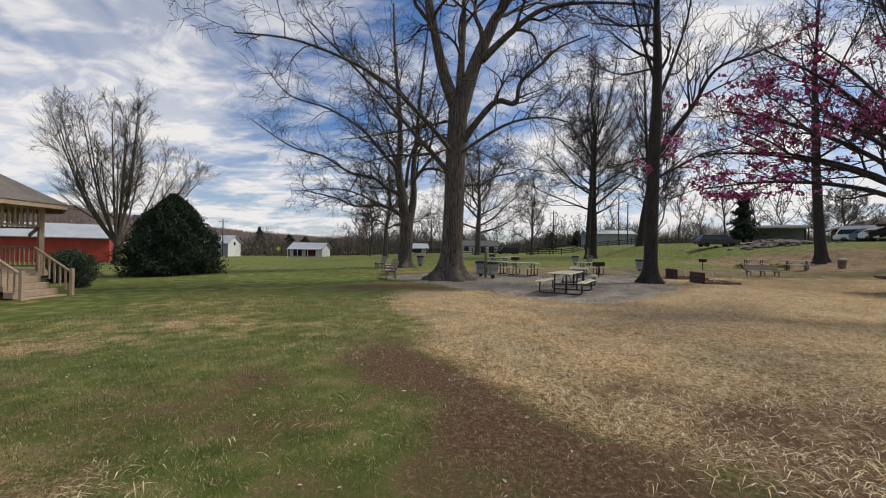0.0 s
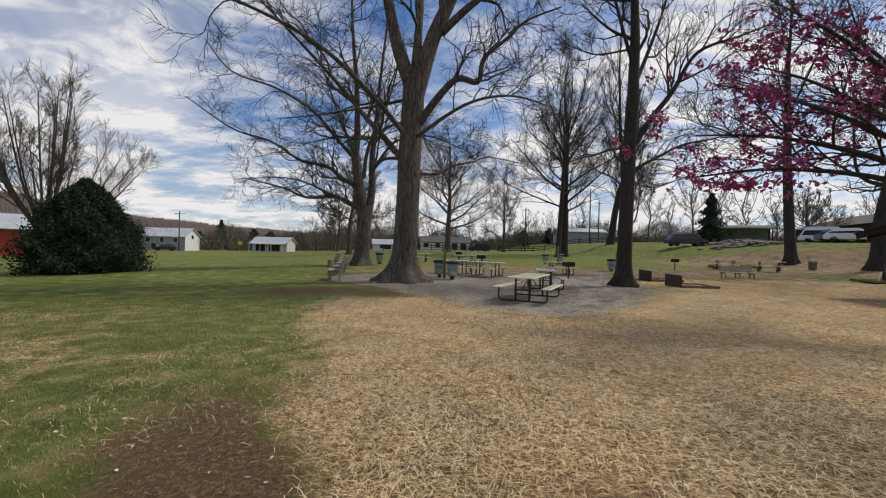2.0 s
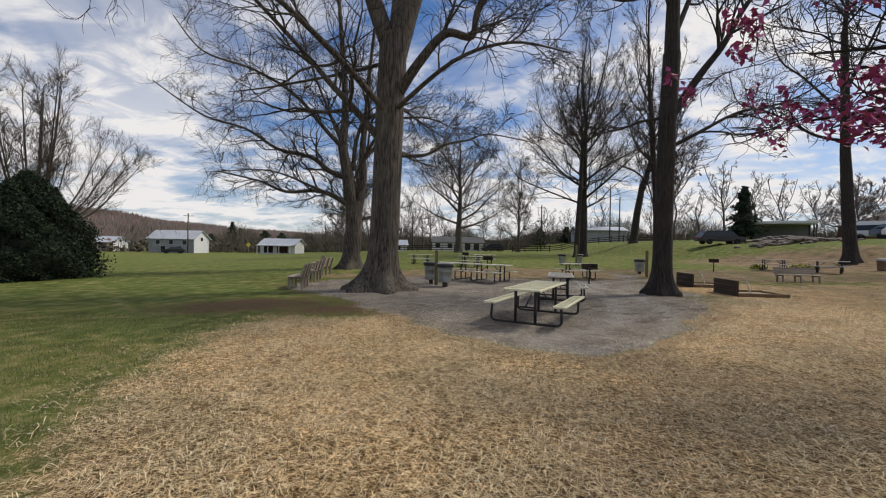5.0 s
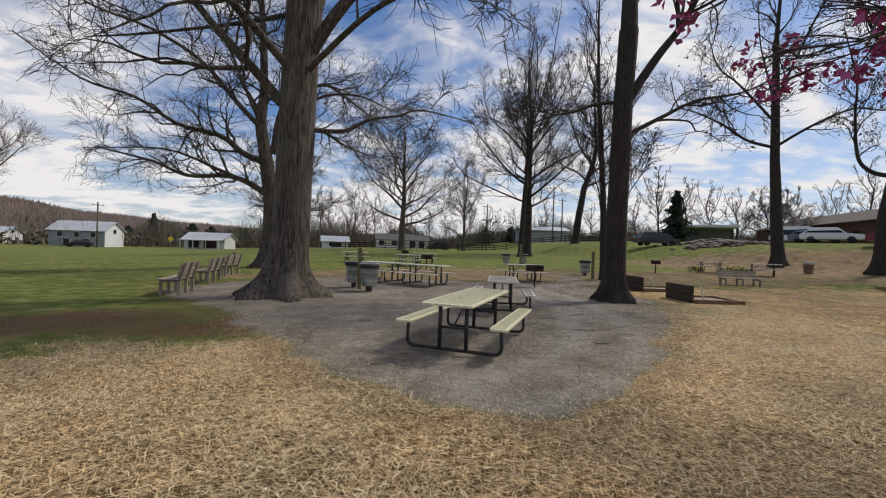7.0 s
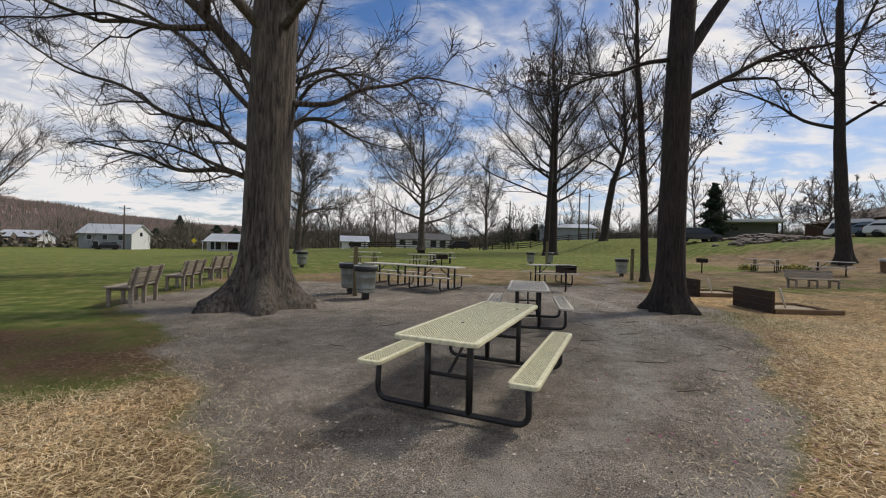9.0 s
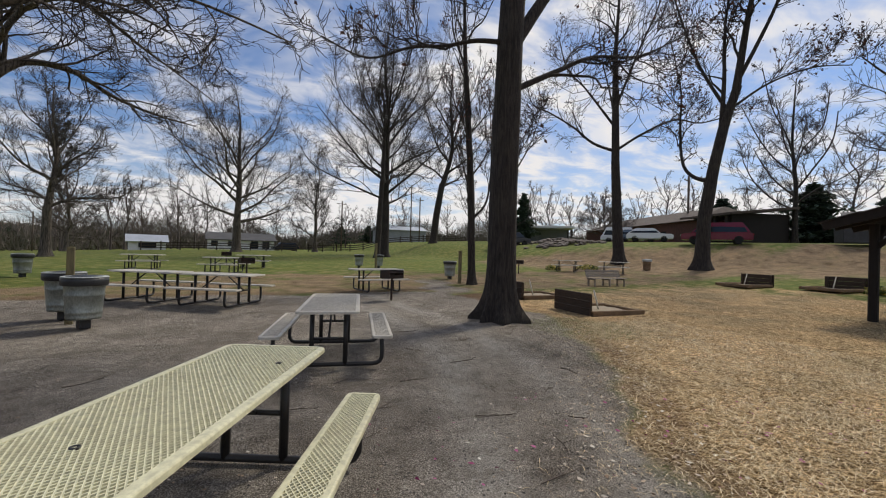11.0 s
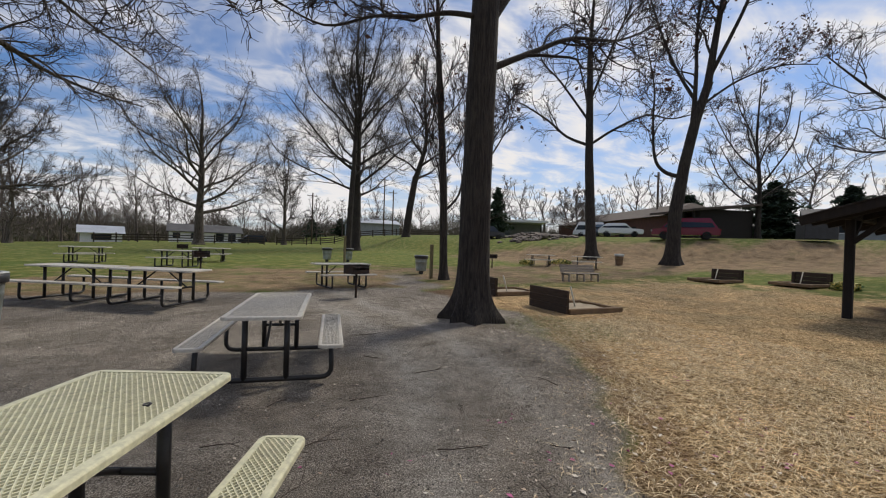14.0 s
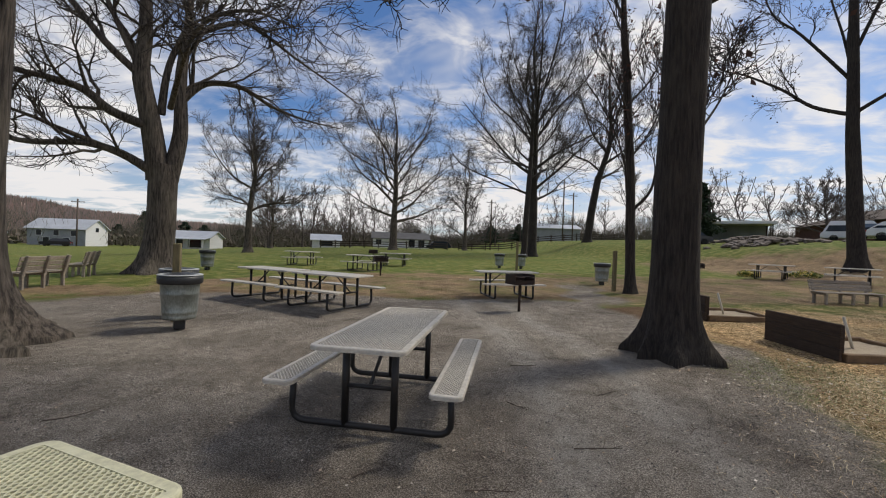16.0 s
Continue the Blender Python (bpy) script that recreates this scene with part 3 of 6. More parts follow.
def axis(lo, hi, fine, far):
    """Grid lines: even inside lo..hi, widening out to far."""
    v = list(np.arange(lo, hi + 1e-6, fine))
    s = fine
    while v[-1] < far:
        s *= 1.22
        v.append(v[-1] + s)
    s = fine
    while v[0] > -far:
        s *= 1.22
        v.insert(0, v[0] - s)
    return np.array(v)


def build_ground():
    xs, ys = axis(-12, 26, 0.16, 1500), axis(-1, 36, 0.16, 1500)
    X, Y = np.meshgrid(xs, ys, indexing="ij")
    Z = height(X, Y)
    near = step(40 - np.hypot(X - 6, Y - 16), 0, 15)
    pad, straw, dirt_shade, litter = zones(X, Y)
    Z = Z + near * (0.018 * wobble(X, Y, 0.8) + (0.012 * wobble(X, Y, 4.1, 1.0)) * (1 - 0.7 * pad)) - 0.03 * pad
    nx, ny = X.shape
    V = np.stack([X, Y, Z], -1).reshape(-1, 3)
    idx = np.arange(nx * ny).reshape(nx, ny)
    quads = np.stack([idx[:-1, :-1], idx[1:, :-1], idx[1:, 1:], idx[:-1, 1:]], -1).reshape(-1, 4)
    me = bpy.data.meshes.new("ground")
    me.vertices.add(len(V)); me.vertices.foreach_set("co", V.astype(np.float32).ravel())
    me.loops.add(quads.size); me.loops.foreach_set("vertex_index", quads.astype(np.int32).ravel())
    me.polygons.add(len(quads)); me.polygons.foreach_set("loop_start", np.arange(0, quads.size, 4, dtype=np.int32))
    me.update(calc_edges=True)
    me.polygons.foreach_set("use_smooth", [True] * len(quads))
    for name, a in (("gravel", pad), ("straw", straw), ("dirt_shade", dirt_shade), ("litter", litter), ("track", wheel_track(X, Y))):
        at = me.attributes.new(name, "FLOAT", "POINT")
        at.data.foreach_set("value", a.astype(np.float32).ravel())
    me.materials.append(ground_material())
    return tagged(new("ground", me), "park lawn with dry straw, bare earth and a dark gravel pad", "ground", kind="structure")


build_ground()

# ---- trees ----


def curve_pts(p, d, length, n, rng, bendy, lift):
    pts = [p.copy()]
    d = d.normalized()
    for i in range(n):
        d = d + Vector((rng.gauss(0, bendy), rng.gauss(0, bendy), rng.gauss(0, bendy) + lift))
        d.normalize()
        pts.append(pts[-1] + d * (length / n))
    return pts


class Wood:
    """Collects the branches of one tree; heavy wood and fine twigs in two meshes."""

    def __init__(self, seed, counts=(8, 7, 6), twig=0.011, spread=0.62, lift=0.10, droop=0.0, sides=(12, 7, 4, 3), zmin=2.0, tiplen=1.0, bendy=0.16, segs=(6, 8, 6, 4)):
        self.rng = random.Random(seed)
        self.big, self.bigf, self.fine, self.finef = [], [], [], []
        self.counts, self.twig, self.spread, self.lift, self.droop, self.sides, self.zmin, self.tiplen, self.bendy = counts, twig, spread, lift, droop, sides, zmin, tiplen, bendy
        self.tips = []
        self.segs = segs

    def limb(self, pts, r0, r1, children=None, level=1, start=0.25, reach=None, sides=None):
        """A hand-set main limb through pts, with branches along it."""
        pts = [Vector(p) for p in pts]
        smooth = []
        n = len(pts)
        for i in range(n - 1):
            p0, p1, p2, p3 = pts[max(i - 1, 0)], pts[i], pts[i + 1], pts[min(i + 2, n - 1)]
            for s in range(5):
                t = s / 5
                smooth.append(0.5 * ((2 * p1) + (p2 - p0) * t + (2 * p0 - 5 * p1 + 4 * p2 - p3) * t * t + (3 * p1 - p0 - 3 * p2 + p3) * t ** 3))
        smooth.append(pts[-1])
        m = len(smooth)
        rad = [r0 + (r1 - r0) * (i / (m - 1)) ** 0.85 for i in range(m)]
        tube_into(self.big, self.bigf, smooth, rad, sides or self.sides[1], 0.10 if r0 > 0.2 else 0.0)
        total = sum((b - a).length for a, b in zip(smooth, smooth[1:]))
        k = children if children is not None else max(3, int(total * 1.1))
        for i in range(k):
            t = start + (1 - start) * (i + self.rng.random() * 0.8) / k
            self.branch(smooth, rad, t, level, (reach or total * 0.55) * self.rng.uniform(0.6, 1.1) * (1.05 - 0.45 * t))
        return smooth, rad

    def branch(self, pts, rad, t, level, length):
        rng = self.rng
        i = min(int(t * (len(pts) - 1)), len(pts) - 2)
        p = pts[i].lerp(pts[i + 1], t * (len(pts) - 1) - i)
        d = (pts[i + 1] - pts[i]).normalized()
        side = d.orthogonal().normalized()
        side = Matrix.Rotation(rng.uniform(0, 2 * math.pi), 3, d) @ side
        side.z += 0.25 if level < 3 else 0.0
        a = self.spread * rng.uniform(0.75, 1.35)
        d = (d * math.cos(a) + side.normalized() * math.sin(a)).normalized()
        r = min(rad[i] * rng.uniform(0.45, 0.65), 0.021 * length + 0.010) if level < 3 else self.twig
        r = max(r, self.twig)
        length = max(length, 0.35 * self.tiplen)
        n = self.segs[min(level, 3)]
        q = curve_pts(p, d, length, n, rng, self.bendy, self.lift - self.droop * level)
        if q[-1].z < self.zmin:
            for j, v in enumerate(q):
                v.z += (self.zmin - q[-1].z) * j / n
        end = self.twig * 0.6
        rr = [r + (end - r) * j / n for j in range(n + 1)]
        if level <= 1:
            tube_into(self.big, self.bigf, q, rr, self.sides[2] + 1)
        else:
            tube_into(self.fine, self.finef, q, rr, self.sides[2] if level == 2 else self.sides[3])
        if level < len(self.counts):
            c = self.counts[level]
            for k in range(c):
                tt = 0.18 + 0.82 * (k + rng.random() * 0.9) / c
                self.branch(q, rr, min(tt, 0.99), level + 1, length * rng.uniform(0.42, 0.80) * (1.10 - 0.5 * tt))
        else:
            self.tips.append(q[-1])

    def trunk(self, pts, r0, r1, flare=0.6, toes=7):
        """The bole, with a root flare."""
        pts = [Vector(p) for p in pts]
        n = 26
        base = pts[0]
        out, rad = [], []
        seg = [(b - a).length for a, b in zip(pts, pts[1:])]
        total = sum(seg)
        for i in range(n + 1):
            s = total * (i / n) ** 1.5
            acc, k = 0.0, 0
            while k < len(seg) - 1 and acc + seg[k] < s:
                acc += seg[k]; k += 1
            out.append(pts[k].lerp(pts[k + 1], min(1, (s - acc) / seg[k])))
            rad.append(r0 + (r1 - r0) * (s / total))
        sides = self.sides[0] * 2
        start = len(self.big)
        phase = self.rng.random() * 6
        for i, (p, r) in enumerate(zip(out, rad)):
            h = max(0.0, p.z - base.z)
            f = math.exp(-h / (0.42 * r0 + 0.20))
            for k in range(sides):
                w = 2 * math.pi * k / sides
                lobe = max(0.0, 0.5 + 0.5 * math.cos(toes * w + phase + 0.8 * math.sin(w * 2))) ** 1.5
                rr = r * (1 + flare * f * (0.35 + 0.95 * lobe) + 0.07 * noise.noise(Vector((math.cos(w) * 1.8, math.sin(w) * 1.8, p.z * 0.6 + phase))) + 0.03 * noise.noise(Vector((math.cos(w) * 6, math.sin(w) * 6, p.z * 1.6))))
                self.big.append(Vector((p.x + rr * math.cos(w), p.y + rr * math.sin(w), p.z - 0.25 * (i == 0))))
        for i in range(n):
            o = start + i * sides
            for k in range(sides):
                k2 = (k + 1) % sides
                self.bigf.append((o + k, o + k2, o + sides + k2, o + sides + k))
        return out, rad

    def build(self, at, label, category="tree", bark=None, twigs=None, group="", name="tree", rz=0):
        t = thing(name, on(at[0], at[1], rz), label, category, group)
        raw("trunk", self.big, self.bigf, bark or M_BARK, t, True)
        raw("crown", self.fine, self.finef, twigs or M_TWIG, t, True)
        return t


def leaf_soup(points, size, rng, n_each=1, jitter=0.15, per=4):
    """Small bent leaves round the given points."""
    pts = np.array([tuple(p) for p in points for _ in range(n_each)])
    r = np.random.RandomState(rng)
    k = len(pts)
    pts = pts + r.normal(0, jitter, (k, 3))
    a = r.normal(size=(k, 3)); a /= np.linalg.norm(a, axis=1)[:, None]
    b = np.cross(a, r.normal(size=(k, 3))); b /= np.linalg.norm(b, axis=1)[:, None]
    s = (size * r.uniform(0.6, 1.3, k))[:, None]
    c = np.cross(a, b) * s * 0.18
    return np.stack([pts - a * s * 0.5, pts + b * s * 0.3 + c, pts + a * s * 0.5, pts - b * s * 0.3 + c], 1)


def tree_b():
    w = Wood(11, (0, 6, 7), 0.0085, 0.74, 0.035, 0.012, tiplen=1.0, zmin=4.4, bendy=0.26)
    w.trunk([(0.03, 0, 0), (0.12, 0, 2.2), (0.2, 0, 5.5), (0.3, 0.05, 8.5)], 0.49, 0.46, 1.6, 7)
    w.limb([(0.35, 0, 7.9), (1.1, 0.1, 10.4), (1.9, 0.1, 12.3), (2.4, 0.2, 13.4), (3.0, 0.3, 17), (3.0, 0.4, 21.5)], 0.41, 0.07, 12, 1, 0.25, 6.0)
    w.limb([(0.25, 0, 7.9), (-0.45, -0.1, 9.8), (-0.9, -0.2, 11.7), (-1.2, -0.3, 13.3), (-1.8, -0.3, 17), (-2.0, -0.2, 21)], 0.34, 0.06, 11, 1, 0.25, 6.0)
    w.limb([(0.3, 0.1, 8.0), (0.4, 0.3, 10.5), (0.5, 0.6, 14), (0.3, 0.8, 20)], 0.27, 0.05, 8, 1, 0.3, 5.0)
    w.limb([(0.35, 0, 6.3), (1.1, -0.5, 7.3), (2.0, -0.8, 8.2), (2.85, -0.9, 8.1), (3.05, -1.0, 9.0), (3.95, -1.1, 9.8), (4.7, -1.2, 10.5), (6.0, -1.4, 11)], 0.19, 0.03, 13, 1, 0.2, 3.2)
    w.limb([(1.4, 0.1, 10.5), (2.7, 0.1, 11.8), (4.3, 0.1, 13), (6.5, 0.2, 13.4), (9.3, 0.3, 13.4)], 0.20, 0.04, 10, 1, 0.2, 4.0)
    w.limb([(0.1, 0, 4.8), (-0.9, -0.3, 5.9), (-1.7, -0.5, 6.7), (-2.6, -0.7, 7.7), (-4.5, -1.0, 9.6), (-6.5, -1.4, 11.5)], 0.15, 0.03, 13, 1, 0.15, 4.0)
    w.limb([(0.2, -0.2, 5.8), (-1.4, -1.8, 7.2), (-3.2, -3.0, 8.4), (-6.0, -3.6, 9.4), (-8.5, -3.8, 9.6)], 0.12, 0.025, 11, 1, 0.2, 4.0)
    w.limb([(0.5, 0, 4.5), (1.4, 0.1, 4.55), (2.1, 0.2, 4.95), (2.9, 0.3, 5.15), (3.6, 0.4, 5.4), (5.2, 0.6, 5.2)], 0.075, 0.014, 9, 1, 0.2, 2.2)
    w.limb([(0.1, 0, 7.6), (-1.5, 0.3, 7.3), (-4.0, 0.6, 6.9), (-5.6, 0.9, 6.8)], 0.08, 0.014, 8, 1, 0.2, 2.6)
    w.limb([(0.5, -0.3, 6.0), (2.2, -2.2, 6.7), (3.6, -3.6, 6.6), (4.8, -4.6, 5.9)], 0.09, 0.014, 9, 1, 0.25, 2.6)
    t = w.build((0.33, 21.5), "huge bare oak with furrowed bark and flared roots on the pad", "tree")
    t.scale = (1.08, 1.08, 1.08)


def tree_a():
    w = Wood(12, (0, 6, 7), 0.0095, 0.72, 0.03, 0.014, tiplen=1.0, zmin=3.6, bendy=0.25)
    w.trunk([(0, 0, 0), (0.15, 0.05, 2), (0.18, 0.08, 4.3)], 0.53, 0.50, 0.95, 6)
    w.limb([(0.05, 0, 3.7), (-0.27, -0.14, 6.1), (-0.54, -0.29, 7.8), (-0.45, -0.24, 9.6), (-0.6, -0.2, 13), (-1.0, 0, 17), (-1.2, 0.2, 21)], 0.45, 0.06, 13, 1, 0.3, 5.5)
    w.limb([(0.35, 0.12, 3.7), (0.64, 0.33, 5.6), (0.6, 0.32, 7.7), (0.75, 0.4, 9.8), (1.0, 0.5, 13.5), (1.6, 0.8, 20)], 0.36, 0.06, 12, 1, 0.3, 5.5)
    w.limb([(0.05, 0.02, 6.3), (0.25, 0.13, 8.3), (0.9, 0.5, 10.5), (1.8, 1.0, 13), (2.6, 1.4, 17)], 0.16, 0.04, 9, 1, 0.3, 4.5)
    w.limb([(0, -0.1, 3.9), (-1.0, -0.5, 4.55), (-2.0, -1.0, 4.8), (-3.5, -1.8, 4.6), (-5.1, -1.9, 5.2), (-7.5, -2.0, 5.7)], 0.20, 0.03, 14, 1, 0.15, 3.2)
    w.limb([(-1.2, -0.6, 4.65), (-2.6, -1.4, 5.2), (-3.3, -1.7, 5.5), (-5.0, -1.6, 5.9), (-8.4, -1.5, 5.7)], 0.11, 0.02, 11, 1, 0.15, 3.0)
    w.limb([(-0.2, -0.15, 5.7), (-1.3, -0.7, 6.1), (-2.0, -1.0, 6.7), (-2.7, -1.4, 6.9), (-4.0, -2.0, 7.1), (-6.0, -1.8, 8.3), (-8.6, -1.5, 9.1), (-11.8, -1.2, 11.2)], 0.20, 0.03, 16, 1, 0.15, 4.0)
    w.limb([(-0.5, -0.3, 7.6), (-1.5, -0.8, 8.6), (-3.5, -0.6, 10.8), (-6.1, -0.6, 12.3), (-9.0, -0.9, 13.2), (-10.8, -1.0, 15.3)], 0.16, 0.03, 13, 1, 0.15, 4.5)
    w.limb([(-0.6, -0.35, 8.0), (-1.2, -0.6, 9.4), (-2.2, -1.0, 12), (-3.6, -1.4, 16)], 0.14, 0.03, 9, 1, 0.2, 4.5)
    w.limb([(0.6, 0.3, 6.9), (1.4, 0.74, 7.9), (2.6, 1.4, 8.05), (3.7, 1.9, 7.5), (5.0, 2.6, 7.2), (6.6, 3.4, 7.1)], 0.16, 0.025, 13, 1, 0.2, 3.4)
    w.limb([(0.72, 0.4, 9.6), (2.4, 1.25, 10.8), (3.4, 1.8, 10.6), (4.5, 2.4, 10), (5.7, 3.0, 9.4), (7.4, 3.8, 8.5)], 0.13, 0.02, 12, 1, 0.2, 3.6)
    w.limb([(0.5, -0.2, 6.5), (2.4, -2.6, 8.4), (4.6, -4.4, 8.4), (6.5, -5.6, 7.4)], 0.12, 0.02, 11, 1, 0.2, 3.6)
    w.build((-3.1, 33.0), "large bare spreading oak with forked grey trunk", "tree")


def tree_c():
    w = Wood(13, (0, 6, 6), 0.009, 0.68, 0.06, 0.0, zmin=4.4, bendy=0.22)
    w.trunk([(0.05, 0, 0), (0.05, 0, 3), (0.12, 0, 6), (0.23, 0, 8.6)], 0.325, 0.285, 1.15, 7)
    w.limb([(0.22, 0, 8.2), (0.23, 0, 11.3), (0.2, 0.1, 14), (0.3, 0.2, 18), (0.3, 0.2, 22)], 0.285, 0.05, 13, 1, 0.15, 4.5)
    w.limb([(0.15, 0, 6.2), (1.2, 0, 7.8), (2.1, 0, 9.0), (3.2, 0, 10.8), (5.2, 0.1, 11.7), (7.0, 0.2, 12.5)], 0.17, 0.03, 12, 1, 0.25, 3.6)
    w.limb([(0.15, 0, 5.2), (1.4, -0.1, 5.9), (2.55, -0.2, 6.5), (4.2, -0.3, 6.9), (5.8, -0.5, 7.8)], 0.085, 0.016, 12, 1, 0.2, 2.6)
    w.limb([(0.05, 0, 6.3), (-0.7, 0.1, 6.2), (-1.4, 0.2, 5.95), (-2.2, 0.3, 5.75), (-3.1, 0.4, 5.35), (-4.0, 0.5, 5.6)], 0.065, 0.012, 9, 1, 0.2, 2.0)
    w.limb([(0.1, 0, 10.8), (-1.5, 0.3, 10.6), (-2.6, 0.5, 11.1)], 0.06, 0.015, 7, 1, 0.3, 2.2)
    w.limb([(0.1, 0, 13), (-1.5, -0.4, 12.7), (-3.6, -0.8, 12.6)], 0.08, 0.02, 8, 1, 0.3, 2.6)
    w.limb([(0.2, 0, 9), (1.2, 0.6, 11), (2.4, 1.2, 14), (3.0, 1.6, 17)], 0.12, 0.03, 9, 1, 0.25, 3.6)
    w.limb([(0.2, 0, 10), (-1.0, -0.6, 12.5), (-2.0, -1.0, 16)], 0.10, 0.03, 8, 1, 0.25, 3.4)
    w.limb([(0.1, 0, 3.0), (0.8, 0.5, 3.6), (1.6, 1.0, 4.4), (2.2, 1.3, 5.4)], 0.03, 0.009, 7, 1, 0.2, 1.6)
    t = w.build((10.4, 21.1), "bare tree with dark upright trunk beside the backboards", "tree", M_BARK_DARK, M_TWIG_DARK)
    tagged(tris("leaf", leaf_soup(w.tips[::16], 0.12, 3, 2, 0.10), M_DEADLEAF, t, 4), "withered brown leaves still hanging", kind="stuff")


def tree_e():
    w = Wood(14, (0, 6, 6), 0.012, 0.68, 0.08, 0.0, zmin=6, bendy=0.22)
    w.trunk([(0, 0, 0), (-0.15, 0.2, 4), (-0.27, 0.34, 8), (-0.33, 0.42, 12.4), (-0.4, 0.5, 17)], 0.42, 0.2, 0.7, 7)
    w.limb([(-0.4, 0.5, 16.5), (-0.3, 0.4, 20), (-0.2, 0.2, 25)], 0.2, 0.04, 10, 1, 0.1, 4.5)
    w.limb([(-0.3, 0.38, 8.9), (-1.4, 1.7, 9.7), (-2.3, 2.9, 11.1), (-3.5, 4.4, 12.5), (-4.5, 5.6, 13.5), (-5.0, 6.0, 16)], 0.13, 0.03, 12, 1, 0.2, 3.6)
    w.limb([(-0.3, 0.38, 8.9), (0.9, -1.1, 10.1), (2.3, -2.8, 11.0), (3.4, -4.2, 10.6), (5.0, -6.0, 11.2)], 0.12, 0.03, 11, 1, 0.2, 3.6)
    w.limb([(-0.32, 0.4, 10.8), (-1.8, 2.2, 14.2), (-2.7, 3.4, 16.1), (-3.2, 4.0, 19)], 0.11, 0.03, 10, 1, 0.25, 3.6)
    w.limb([(-0.35, 0.42, 12.3), (0.7, -0.9, 16.9), (1.5, -1.9, 20.1), (2.0, -2.4, 24)], 0.11, 0.03, 10, 1, 0.25, 3.6)
    w.limb([(-0.3, 0.4, 11), (0.4, 1.6, 14), (0.8, 3, 18), (1, 3.6, 22)], 0.10, 0.03, 8, 1, 0.25, 3.6)
    t = w.build((32.5, 35.8), "tall bare tree at the foot of the bank with dead leaves", "tree", M_BARK_DARK, M_TWIG_DARK)
    tagged(tris("leaf", leaf_soup(w.tips[::4], 0.17, 4, 2, 0.2), M_DEADLEAF, t, 4), "withered brown leaves still hanging", kind="stuff")


def tree_g():
    w = Wood(15, (0, 6, 6), 0.011, 0.64, 0.10, 0.0, zmin=5.0, bendy=0.22)
    w.trunk([(0, 0, 0), (0.03, -0.06, 2.6), (0.21, -0.37, 5.2), (0.39, -0.7, 7.2), (0.65, -1.15, 9.1)], 0.35, 0.2, 0.75, 6)
    w.limb([(0.6, -1.1, 8.8), (0.81, -1.44, 12.2), (1.0, -1.74, 14.7), (1.2, -2.0, 18.5)], 0.2, 0.04, 12, 1, 0.15, 3.8)
    w.limb([(0.15, -0.25, 4.5), (-0.23, 0.4, 4.8), (-0.47, 0.83, 5.6), (-0.54, 0.95, 7.6), (-0.54, 0.95, 9.3), (-0.8, 1.4, 12)], 0.12, 0.025, 10, 1, 0.35, 2.8)
    w.limb([(0.34, -0.6, 6.8), (0.38, -0.68, 9.5), (0.38, -0.67, 12.3), (0.6, -1.0, 16)], 0.14, 0.03, 11, 1, 0.25, 3.4)
    w.limb([(0.62, -1.1, 9.2), (1.3, -2.3, 12.4), (1.55, -2.7, 14.2), (1.9, -3.3, 17.5)], 0.11, 0.03, 10, 1, 0.25, 3.4)
    w.limb([(0.5, -0.9, 8), (1.2, -2.2, 9.0), (1.9, -3.6, 9.4), (2.5, -4.8, 9.2)], 0.07, 0.018, 8, 1, 0.25, 2.6)
    w.limb([(0.5, -0.8, 8), (0.2, 0.4, 10.5), (0, 1.4, 13.5), (-0.2, 2, 16)], 0.10, 0.03, 8, 1, 0.25, 3.2)
    t = w.build((33.2, 29.8), "bare leaning tree with an upswept limb and dead leaves", "tree", M_BARK_DARK, M_TWIG_DARK)
    t.scale = (1.32, 1.32, 1.32)
    tagged(tris("leaf", leaf_soup(w.tips[::3], 0.16, 5, 3, 0.2), M_DEADLEAF, t, 4), "withered brown leaves still hanging", kind="stuff")


